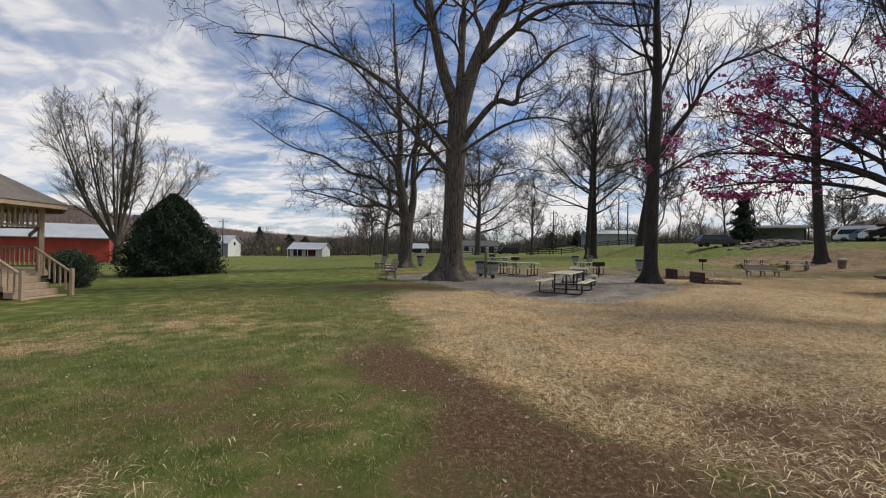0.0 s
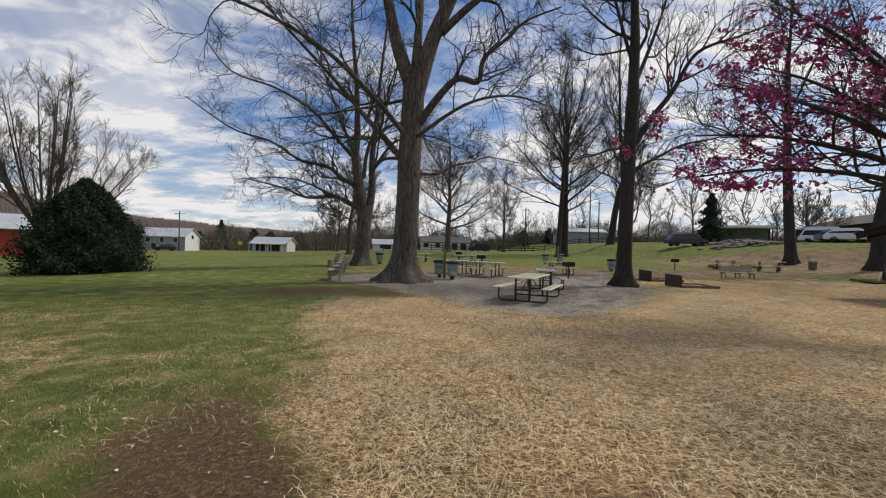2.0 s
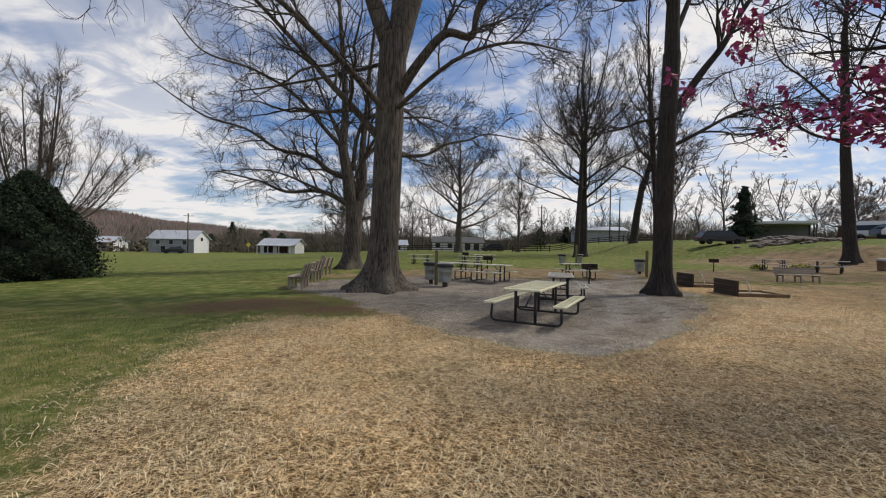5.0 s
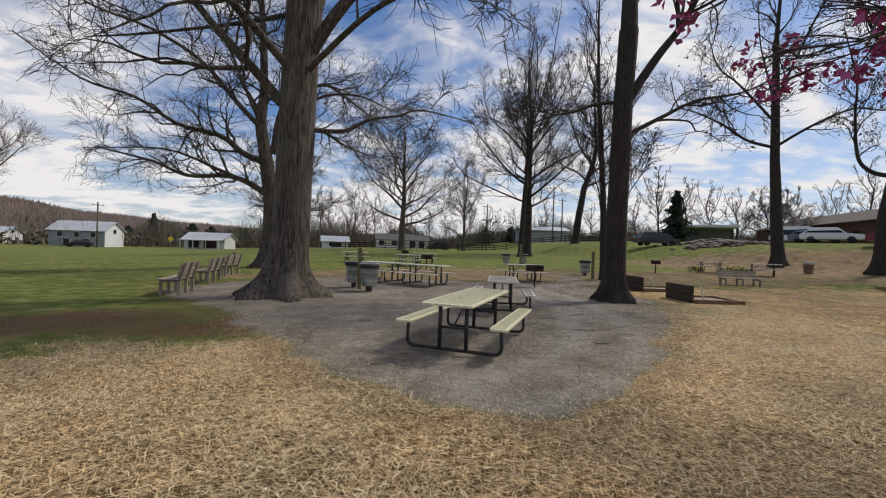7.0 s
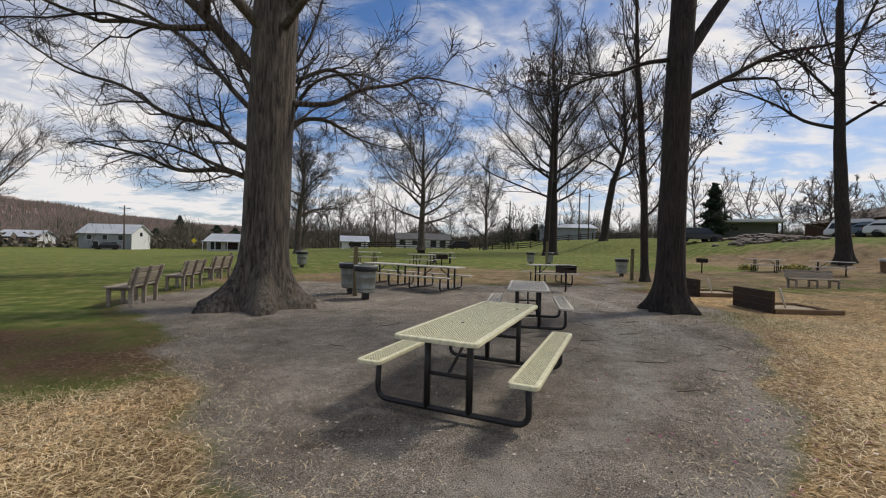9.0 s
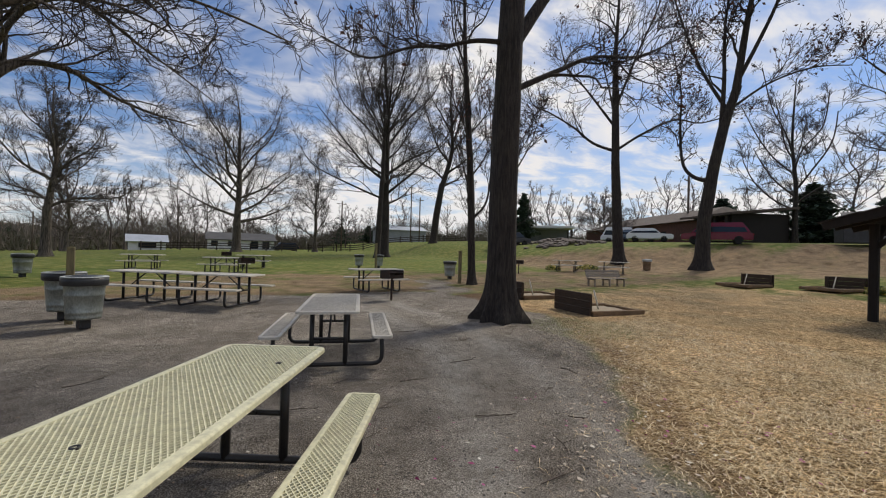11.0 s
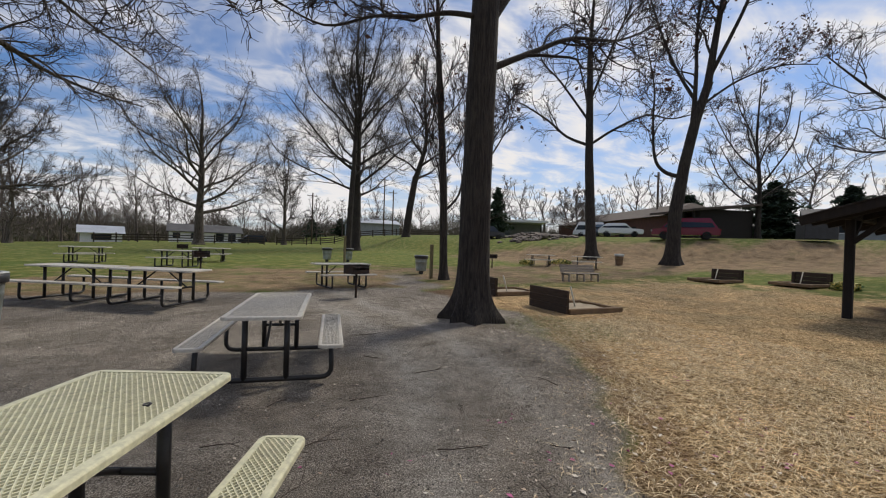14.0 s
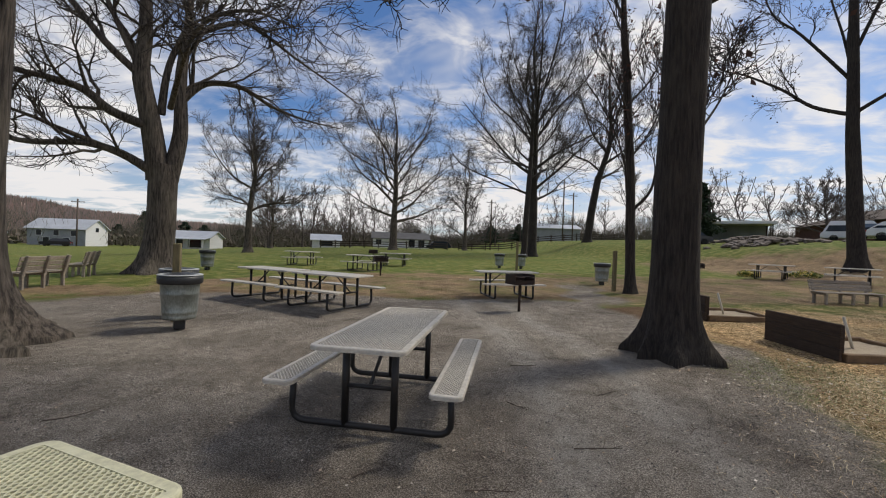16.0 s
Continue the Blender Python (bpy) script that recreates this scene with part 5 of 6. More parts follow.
    v = [bm.verts.new(p) for p in ((cx - a, cy - b, h0), (cx + a, cy - b, h0), (cx + a, cy + b, h0), (cx - a, cy + b, h0), (cx - 0.7, cy, h1), (cx + 0.7, cy, h1))]
    for f in ((0, 1, 5, 4), (1, 2, 5), (2, 3, 4, 5), (3, 0, 4), (3, 2, 1, 0)):
        bm.faces.new([v[i] for i in f])
    part("vent_roof", bm, M_SHINGLE, t)
    part("vent_fascia", box((2 * a, 2 * b, 0.16), (cx, cy, h0 - 0.09), 0.0), M_SHELTER, t)
    part("hearth_column", box((0.62, 0.7, zr - zb - 0.3), (17.7, 13.1, (zb + zr) / 2 - 0.25), 0.03), M_SHELTER, t)
    part("hearth_block", box((0.95, 0.42, 0.46), (16.9, 13.75, zb + 0.2), 0.015), M_TIMBER, t)
    k = Matrix.Diagonal((1.32, 1.32, 1.226, 1))
    t.matrix_basis = Matrix.Translation((5.3, 13.9, 0.04)) @ k @ Matrix.Translation((-5.3, -13.9, -zb))
    return t


shelter()


def tall_bin(at):
    t = thing("waste_bin", on(at[0], at[1], 0, 0.32), "blue-grey plastic bin with black bag loops on a low arm", "trash can")
    part("body", lathe([(0.0, 0.0), (0.22, 0.0), (0.25, 0.05), (0.29, 0.66), (0.30, 0.68), (0.0, 0.68)], 24), M_BIN, t)
    for k in range(4):
        a = k * math.pi / 2 + 0.4
        c, s = math.cos(a) * 0.2, math.sin(a) * 0.2
        part("bag_loop", pipe(bend([(c * 0.4, s * 0.4, 0.67), (c * 0.6, s * 0.6, 0.88), (c * 1.4, s * 1.4, 0.88), (c * 1.4, s * 1.4, 0.67)], 0.06), 0.022, 6), M_LID, t)
    part("arm", pipe(bend([(0, 0, 0.05), (0.1, -0.4, -0.06), (0.3, -1.2, -0.06), (0.3, -1.2, -0.4)], 0.08), 0.09, 10), M_BIN, t)
    return t


TB = tall_bin((27.61, 14.63))
TB.scale = (1.25, 1.25, 1.5)


# ---- gazebo ----


def gazebo():
    cx, cy = -17.2, 13.7
    z0 = gz(cx, cy)
    t = thing("gazebo", pose(cx, cy, z0), "octagonal tan wooden gazebo with shingled roof and railing", "gazebo")
    R, zf, ze = 3.2, 0.85, 3.2
    ang = [math.pi / 8 + k * math.pi / 4 for k in range(8)]
    P = [(R * math.cos(a), R * math.sin(a)) for a in ang]

    def octo(r, za, zb_):
        bm = bmesh.new()
        lo = [bm.verts.new((r * math.cos(a), r * math.sin(a), za)) for a in ang]
        hi = [bm.verts.new((r * math.cos(a), r * math.sin(a), zb_)) for a in ang]
        for k in range(8):
            bm.faces.new((lo[k], lo[(k + 1) % 8], hi[(k + 1) % 8], hi[k]))
        bm.faces.new(hi); bm.faces.new(lo[::-1])
        return bm
    part("base", octo(R + 0.1, -0.6, zf - 0.12), M_BRICK, t, "brown brick skirting")
    part("floor_deck", octo(R + 0.2, zf - 0.11, zf), M_GAZ, t)
    bm = bmesh.new()
    lo = [bm.verts.new(((R + 0.75) * math.cos(a), (R + 0.75) * math.sin(a), ze + 0.05)) for a in ang]
    mid = [bm.verts.new((1.1 * math.cos(a), 1.1 * math.sin(a), ze + 1.55)) for a in ang]
    top = bm.verts.new((0, 0, ze + 2.3))
    for k in range(8):
        bm.faces.new((lo[k], lo[(k + 1) % 8], mid[(k + 1) % 8], mid[k]))
        bm.faces.new((mid[k], mid[(k + 1) % 8], top))
    bm.faces.new(lo[::-1])
    part("roof", bm, M_GAZ_ROOF, t, "grey-brown shingled roof")
    for k in range(8):
        (xa, ya), (xb, yb) = P[k], P[(k + 1) % 8]
        a = math.degrees(math.atan2(yb - ya, xb - xa))
        L = math.hypot(xb - xa, yb - ya)
        mx, my = (xa + xb) / 2, (ya + yb) / 2
        part("post", box((0.14, 0.14, ze - zf), (xa, ya, (ze + zf) / 2), 0.012, (0, 0, a)), M_GAZ, t)
        part("fascia", box((L * 1.22, 0.05, 0.16), (mx * 1.215, my * 1.215, ze - 0.03), 0.0, (0, 0, a)), M_GAZ, t)
        part("frieze_rail", box((L - 0.12, 0.06, 0.07), (mx, my, ze - 0.10), 0.0, (0, 0, a)), M_GAZ, t)
        part("frieze_rail", box((L - 0.12, 0.06, 0.07), (mx, my, ze - 0.72), 0.0, (0, 0, a)), M_GAZ, t)
        for j in range(12):
            f = (j + 0.5) / 12
            part("frieze_slat", box((0.075, 0.03, 0.56), (xa + (xb - xa) * f, ya + (yb - ya) * f, ze - 0.41), 0.0, (0, 0, a)), M_GAZ, t)
        for e in (0, 1):
            f = 0.12 if e == 0 else 0.88
            part("bracket", box((0.42, 0.05, 0.09), (xa + (xb - xa) * f, ya + (yb - ya) * f, ze - 0.92), 0.01, (0, -42 if e else 42, a)), M_GAZ_DARK, t)
        if k == 7:
            for j in range(4):
                part("step", box((0.30, 1.5, 0.2), (R * 0.93 + 0.3 + 0.3 * j, 0, zf - 0.2 - 0.2 * j), 0.01), M_GAZ, t)
            for s in (-1, 1):
                part("stair_rail", pipe([(R * 0.93 + 0.1, s * 0.85, zf + 0.88), (R * 0.93 + 1.4, s * 0.85, zf + 0.05)], 0.04, 6), M_GAZ, t)
                part("newel_post", box((0.11, 0.11, 1.25), (R * 0.93 + 1.42, s * 0.85, zf - 0.45), 0.01), M_GAZ, t)
                for j in range(6):
                    part("baluster", box((0.05, 0.04, 0.72), (R * 0.93 + 0.25 + 0.19 * j, s * 0.85, zf + 0.42 - 0.125 * j)), M_GAZ, t)
            continue
        for h in (0.12, 0.86):
            part("rail", box((L - 0.12, 0.07, 0.06), (mx, my, zf + h), 0.0, (0, 0, a)), M_GAZ, t)
        for j in range(13):
            f = (j + 0.5) / 13
            part("baluster", box((0.06, 0.04, 0.70), (xa + (xb - xa) * f, ya + (yb - ya) * f, zf + 0.48), 0.0, (0, 0, a)), M_GAZ, t)
    return t


gazebo()


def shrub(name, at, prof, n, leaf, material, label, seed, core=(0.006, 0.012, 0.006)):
    """A dense evergreen: a near-black core for inner shade and a shell of many leaves within an uneven outline."""
    t = thing(name, on(at[0], at[1]), label, "bush")
    r = np.random.RandomState(seed)
    H = prof[-1][1]
    zz = r.uniform(0, 1, n) * H
    rad = np.interp(zz, [p[1] for p in prof], [p[0] for p in prof])
    w = r.uniform(0, 2 * math.pi, n)
    lump = 1 + 0.11 * np.sin(5 * w + 2.2 * zz) + 0.09 * np.sin(3 * w - 3.1 * zz + 1) + 0.10 * np.sin(11 * w + 5 * zz) + 0.06 * np.sin(17 * w - 9 * zz)
    deep = 1 + np.where(r.rand(n) < 0.16, np.abs(r.normal(0, 0.07, n)), -np.abs(r.normal(0, 0.13, n)))
    pts = np.stack([rad * lump * deep * np.cos(w), rad * lump * deep * np.sin(w), zz + r.normal(0, 0.05, n)], 1)
    tris("foliage", leaf_soup([tuple(p) for p in pts], leaf, seed, 1, 0.03), material, t, 4)
    # added solid filler, coloured near black as the shade between leaves
    inner = mat(name + "_shade_core", core, core, 4, 0.95)
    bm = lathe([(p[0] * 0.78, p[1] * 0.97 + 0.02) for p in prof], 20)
    part("shade_core", bm, inner, t)
    return t


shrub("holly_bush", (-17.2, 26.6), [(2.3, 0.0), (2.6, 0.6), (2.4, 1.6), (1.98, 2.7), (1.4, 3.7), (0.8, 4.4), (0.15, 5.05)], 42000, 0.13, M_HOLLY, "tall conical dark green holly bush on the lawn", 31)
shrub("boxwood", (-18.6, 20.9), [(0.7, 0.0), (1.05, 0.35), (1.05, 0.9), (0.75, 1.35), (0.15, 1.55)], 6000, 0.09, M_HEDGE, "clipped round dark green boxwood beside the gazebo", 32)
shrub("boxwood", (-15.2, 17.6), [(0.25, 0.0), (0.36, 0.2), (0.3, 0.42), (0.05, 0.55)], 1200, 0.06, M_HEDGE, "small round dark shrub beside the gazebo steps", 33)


# ---- magnolia in blossom ----


def magnolia():
    w = Wood(41, (0, 4, 4), 0.008, 0.6, 0.05, 0.02, zmin=3.0)
    w.trunk([(0, 0, 0), (0, 0.1, 1.2), (-0.1, 0.2, 2.4)], 0.2, 0.16, 0.5, 5)
    for e in ((-5.3, 2.2, 3.3), (-4.9, 2.7, 4.4), (-4.2, 3.1, 5.8), (-3.2, 4.1, 4.8), (-2.0, 4.5, 7.0), (-4.6, 1.0, 6.6), (-0.6, 4.2, 8.4), (0.8, 4.4, 5.8), (-3.0, 0.5, 8.6), (2.8, -1.4, 6.4), (-3.6, -2.0, 6.6), (-1.6, 3.2, 5.6)):
        e = Vector(e)
        s = Vector((-0.1, 0.2, 2.1))
        w.limb([s, s.lerp(e, 0.35) + Vector((0, 0, 0.6)), s.lerp(e, 0.7) + Vector((0, 0, 0.5)), e], 0.09, 0.015, 8, 1, 0.3, 2.2)
    t = w.build((12.4, 9.5), "magnolia with magenta blossom on bare branches", "tree", M_BARK_DARK, M_TWIG_DARK, name="magnolia")
    tips = [p for p in w.tips if noise.noise(p * 0.45) > 0.06]
    tagged(tris("blossom", leaf_soup(tips, 0.12, 42, 10, 0.055), M_BLOSSOM, t, 4), "magenta tulip-shaped blossom", kind="stuff")


magnolia()


# ---- far trees ----


def far_copies(src, spots, seed):
    r = random.Random(seed)
    for x, y, s in spots:
        m = on(x, y, r.uniform(0, 360))
        c = copy_thing(src, m)
        c.scale = (s, s, s * r.uniform(0.9, 1.1))


r = random.Random(77)
FAR_A = round_tree(51, 14, 4.6, 0.22, 2.4, 8, (0, 4, 4), 0.026, kids=5, segs=(4, 3, 3, 2)).build((-3, 108), "bare deciduous tree in the far tree line", "tree", M_TWIG_HAZED, M_TWIG_HAZED, "far tree line")
FAR_B = round_tree(52, 15, 4.0, 0.22, 4.0, 7, (0, 4, 4), 0.026, lift=0.1, kids=5, segs=(4, 3, 3, 2)).build((-12, 112), "bare deciduous tree in the far tree line", "tree", M_TWIG_HAZED, M_TWIG_HAZED, "far tree line")
FAR_C = round_tree(53, 12, 4.6, 0.2, 1.4, 8, (0, 4, 4), 0.026, kids=5, segs=(4, 3, 3, 2)).build((-19, 104), "bare deciduous tree in the far tree line", "tree", M_TWIG_HAZED, M_TWIG_HAZED, "far tree line")
spots = [[], [], []]
for k in range(30):                                  # behind the rail fence
    x = -24 + k * 2.55 + r.uniform(-1, 1)
    spots[k % 3].append((x, 112 + r.uniform(-6, 26) + max(0, x - 20) * 0.2, r.uniform(0.5, 1.0) * (0.75 if x > 18 else 1.0)))
for k in range(24):                                  # behind the brick hall and the canopy
    a = radians(28 + k * 2.8)
    d = r.uniform(72, 100)
    spots[k % 3].append((6 + d * math.sin(a), 14 + d * math.cos(a), r.uniform(0.65, 1.0)))
for src, sp in zip((FAR_A, FAR_B, FAR_C), spots):
    far_copies(src, sp, 5)
round_tree(54, 15, 7.5, 0.34, 2.6, 11, (0, 6, 6), 0.022, kids=7).build((-17.5, 100), "rounded bare tree behind the white shed", "tree", M_BARK, M_TWIG_HAZED)
round_tree(55, 7, 4.2, 0.18, 0.8, 14, (0, 6, 6), 0.018, lift=0.1, kids=6).build((53, 55), "broad bushy bare tree on the bank", "tree", M_TWIG_HAZED, M_TWIG_HAZED)
round_tree(56, 17, 6, 0.3, 3, 10, (0, 6, 6), 0.02, kids=7).build((54, 33), "bare tree behind the brick hall", "tree", M_BARK_DARK, M_TWIG_DARK)


def conifer(at, h, rad, seed, n=2600):
    t = thing("conifer", on(at[0], at[1]), "dark green conifer in the distance", "tree", "conifers")
    rr = random.Random(seed)
    part("trunk", lathe([(0.22, -0.3), (0.16, h * 0.5), (0.03, h)], 8), M_BARK_DARK, t)
    pts = []
    for k in range(n):
        z = h * (0.12 + 0.88 * rr.random() ** 1.2)
        f = (1 - z / h) ** 0.8
        layer = 0.65 + 0.35 * math.sin(z * 3.6)
        a = rr.random() * 2 * math.pi
        arm = 0.75 + 0.25 * math.sin(5 * a + int(z * 1.2))
        d = rad * f * layer * arm * rr.random() ** 0.5 + 0.1
        pts.append((d * math.cos(a), d * math.sin(a), z - 0.18 * d))
    tris("foliage", leaf_soup(pts, 0.55, seed, 1, 0.1), M_CONIFER, t, 4)
    return t


C1 = conifer((52, 72), 8.5, 4.6, 61, 3200)
C2 = conifer((-60, 135), 9, 4.6, 62, 3400)
for x, y, s in ((-52, 140, 1.0), (-46, 138, 0.9), (-68, 138, 0.8), (-38, 142, 0.8), (32, 122, 0.75), (40, 124, 0.7), (62, 44, 0.9), (66, 36, 1.1), (70, 30, 1.0), (64, 24, 0.9)):
    c = copy_thing(C2, on(x, y, s * 300))
    c.scale = (1.5 * s, 1.5 * s, 0.75 * s)


# ---- wooded ridge far to the left ----


def skyline(x):
    """Height of the ridge's crest along x."""
    return np.interp(x, (-560, -420, -341, -300, -250, -190, -120, 60), (52, 44, 33, 24, 17, 13, 11, 8))


def ridge():
    rng = np.random.RandomState(9)
    xs = np.linspace(-560, 60, 90)
    ds = np.linspace(0, 260, 26)
    X, D = np.meshgrid(xs, ds, indexing="ij")
    crest = skyline(X)
    Z = crest * step(D, -20, 190) * (1 + 0.10 * np.sin(X * 0.021) + 0.05 * np.sin(X * 0.07)) + 2.2 * rng.rand(*X.shape) * step(D, 5, 30) - 3
    Y = 250 + D - 0.25 * X * 0
    V = np.stack([X, Y, Z], -1).reshape(-1, 3)
    n = len(ds)
    F = [(i * n + j, (i + 1) * n + j, (i + 1) * n + j + 1, i * n + j + 1) for i in range(len(xs) - 1) for j in range(n - 1)]
    # slope colour lightened to stand in for distance haze
    m = mat("ridge_woods_hazed", (0.40, 0.31, 0.26), (0.26, 0.21, 0.175), 0.035, 0.95, bump=0.0, fine=0.35)
    tagged(raw("hillside", V, F, m, None, True), "wooded brown winter ridge in the distance, haze in its colour", "hill", kind="structure")
    # bare trees standing all over it
    k = 46000
    x, d = rng.uniform(-550, 50, k), rng.uniform(0, 225, k)
    c = skyline(x)
    z = c * step(d, -20, 190) * (1 + 0.10 * np.sin(x * 0.021) + 0.05 * np.sin(x * 0.07)) - 3.5
    L = rng.uniform(3.0, 7.5, k)
    base = np.stack([x, 250 + d, z], 1)
    tip = base + np.stack([rng.normal(0, 1.1, k), rng.normal(0, 0.6, k), L], 1)
    side = np.stack([rng.uniform(0.5, 1.3, k), np.zeros(k), np.zeros(k)], 1)
    # the trees carry the same haze in their pale colours
    m2 = island_mat("ridge_trees_hazed", [(0.38, 0.29, 0.25), (0.46, 0.35, 0.30), (0.42, 0.30, 0.24), (0.30, 0.25, 0.215), (0.17, 0.18, 0.12), (0.48, 0.39, 0.34)], 1.0)
    tagged(tris("ridge_woods_hazed", np.stack([base - side, base + side, tip], 1), m2, None, 3), "brown bare winter woods covering the ridge, paled for haze", "woods", kind="stuff")


ridge()


def hedge_line():
    """Brushy undergrowth that closes the view behind the fence and round the site."""
    rng = np.random.RandomState(19)
    k = 24000
    a = rng.uniform(0, 2 * math.pi, k)
    d = rng.uniform(126, 150, k)
    x, y = 6 + d * np.sin(a), 12 + d * np.cos(a)
    z = height(x, y) + rng.uniform(0, 1, k) ** 1.8 * 2.8
    m = island_mat("brush_twigs", [(0.12, 0.10, 0.082), (0.16, 0.132, 0.11), (0.095, 0.085, 0.062), (0.06, 0.07, 0.04)], 1.0)
    tagged(tris("brush", leaf_soup([tuple(p) for p in np.stack([x, y, z], 1)], 1.5, 20, 1, 0.3), m, None, 4), "grey-brown brush along the far edge of the field", "bushes", kind="stuff")
    # slender stems and boughs of the woods behind it
    k = 70000
    a = rng.uniform(-0.6, 2.2, k) + 0.10 * np.sin(rng.uniform(0, 60, k))
    d = rng.uniform(118, 160, k)
    x, y = 6 + d * np.sin(a), 12 + d * np.cos(a)
    clump = 0.72 + 0.28 * np.sin(a * 23 + 2 * np.sin(a * 13))
    h0 = rng.uniform(0, 1, k) ** 1.5 * 6.5 * clump
    L = rng.uniform(1.2, 3.6, k) * (0.6 + 0.5 * clump)
    lean = rng.normal(0, 0.38, (k, 2)) * L[:, None]
    base = np.stack([x, y, height(x, y) + h0], 1)
    tip = base + np.stack([lean[:, 0], lean[:, 1], L], 1)
    side = np.stack([np.cos(a), -np.sin(a), np.zeros(k)], 1) * rng.uniform(0.02, 0.055, k)[:, None]
    tagged(tris("far_woods", np.stack([base - side, base + side, tip], 1), m, None, 3), "bare grey winter woods beyond the field", "woods", kind="stuff")


hedge_line()


# ---- rail fence ----


def rail_fence(p0, p1, n, h=1.3):
    (xa, ya), (xb, yb) = p0, p1
    t = thing("rail_fence", pose(xa, ya, gz(xa, ya)), "dark three-rail wooden fence along the field", "fence")
    a = math.degrees(math.atan2(yb - ya, xb - xa))
    L = math.hypot(xb - xa, yb - ya) / n
    base = gz(xa, ya)
    for k in range(n + 1):
        f = k / n
        x, y = xa + (xb - xa) * f, ya + (yb - ya) * f
        z = gz(x, y) - base
        part("post", box((0.16, 0.16, h + 0.4), (x - xa, y - ya, z + h / 2 - 0.1), 0.01, (0, 0, a)), M_FENCE, t)
        if k < n:
            x2, y2 = xa + (xb - xa) * (f + 1 / n), ya + (yb - ya) * (f + 1 / n)
            z2 = gz(x2, y2) - base
            tilt = math.degrees(math.atan2(z2 - z, L))
            for r_ in (0.35, 0.75, 1.12):
                part("rail", box((L, 0.06, 0.15), ((x + x2) / 2 - xa, (y + y2) / 2 - ya, (z + z2) / 2 + r_), 0.0, (0, -tilt, a)), M_FENCE, t)
    return t


rail_fence((-6, 88), (16, 89), 9)
rail_fence((18.5, 92), (52, 92), 13)


# ---- far buildings ----


def house(at, rz, size, wall, roof, label, roof_h, windows=(), doors=(), gable=True, category="house", porch=False, pale_end=True):
    """Ridge along x; windows: (face, u, z, w, h) with face 'f' (-y) or 'e' (+x)."""
    L, W, H = size
    t = thing("house", on(at[0], at[1], rz), label, category)
    bm = box((L, W, H + 1.5), (0, 0, H / 2 - 0.75))
    if gable:
        for s in (-1, 1):
            v = [bm.verts.new(p) for p in ((s * L / 2, -W / 2, H), (s * L / 2, W / 2, H), (s * L / 2, 0, H + roof_h))]
            bm.faces.new(v if s > 0 else v[::-1])
    part("wall", bm, wall, t)
    for s in (-1, 1):
        sl = math.atan2(roof_h, W / 2)
        ln = (W / 2 + 0.5) / math.cos(sl)
        bm = box((L + 0.8, ln, 0.14), (0, s * ln / 2, 0.0))
        bmesh.ops.transform(bm, matrix=Matrix.Translation((0, 0, H + roof_h + 0.07)) @ Euler((-s * sl, 0, 0)).to_matrix().to_4x4(), verts=bm.verts)
        part("roof", bm, roof, t)
    if pale_end:
        bm = bmesh.new()
        v = [bm.verts.new((L / 2 + 0.03, y, z)) for y, z in ((-W / 2, -0.5), (W / 2, -0.5), (W / 2, H), (0, H + roof_h - 0.02), (-W / 2, H))]
        bm.faces.new(v)
        part("gable_wall", bm, M_WHITE, t, "white painted gable end")
    for face, u, z, w, h in windows:
        if face == "f":
            p, sz, fs = (u, -W / 2 - 0.02, z), (w, 0.05, h), (w + 0.16, 0.04, h + 0.16)
        else:
            p, sz, fs = (L / 2 + 0.02, u, z), (0.05, w, h), (0.04, w + 0.16, h + 0.16)
        win = part("window", box(fs, p), M_WHITE, t)
        part("pane", box(sz, (p[0] + (0.02 if face == "e" else 0), p[1] - (0.02 if face == "f" else 0), p[2])), M_GLASS, win)
    if porch:
        part("porch_roof", box((L, 2.2, 0.15), (0, -W / 2 - 1.1, H - 0.25), 0.0, (8, 0, 0)), roof, t)
        for k in range(4):
            part("porch_post", box((0.12, 0.12, H - 0.3), (-L / 2 + 0.3 + k * (L - 0.6) / 3, -W / 2 - 2.0, H / 2 - 0.15)), wall, t)
    return t


house((-34, 106), -6, (8.4, 5.0, 2.3), M_WHITE, M_METALROOF, "white open-fronted shed with pale metal roof", 1.2, [("f", -2.2, 1.1, 2.2, 1.7), ("f", 1.2, 1.1, 2.6, 1.7)], porch=True, category="shed")
house((-62, 112), -4, (11.5, 6.0, 3.6), M_SIDING_GREY, M_METALROOF, "grey two-storey house with pale metal roof and white gable", 1.9, [("f", -3.4, 2.6, 1.0, 1.1), ("f", 0, 2.6, 1.0, 1.1), ("f", 3.4, 2.6, 1.0, 1.1), ("f", -2, 1.0, 1.2, 1.3), ("f", 2, 1.0, 1.2, 1.3), ("e", 0, 3.4, 0.8, 0.9)])
house((-84, 116), -2, (9, 5, 2.4), M_BRICK, M_METALROOF, "low brick and white cottage with metal roof", 1.3, [("f", -2, 1.2, 1.2, 1.1), ("f", 2, 1.2, 1.2, 1.1)])
house((-97, 112), 20, (7, 5, 2.3), M_WHITE, M_METALROOF, "small white garage with metal roof", 1.2, [("f", 0, 1.1, 3.0, 1.9)], category="garage")
house((-58.0, 60.6), 35, (15, 9, 3.6), M_RED, M_METALROOF, "long red metal barn with white roof", 1.9, [], category="barn", pale_end=False)
house((-90, 96), -20, (12, 8, 3.2), M_WHITE, M_METALROOF, "white gabled farm building", 2.2, category="barn")
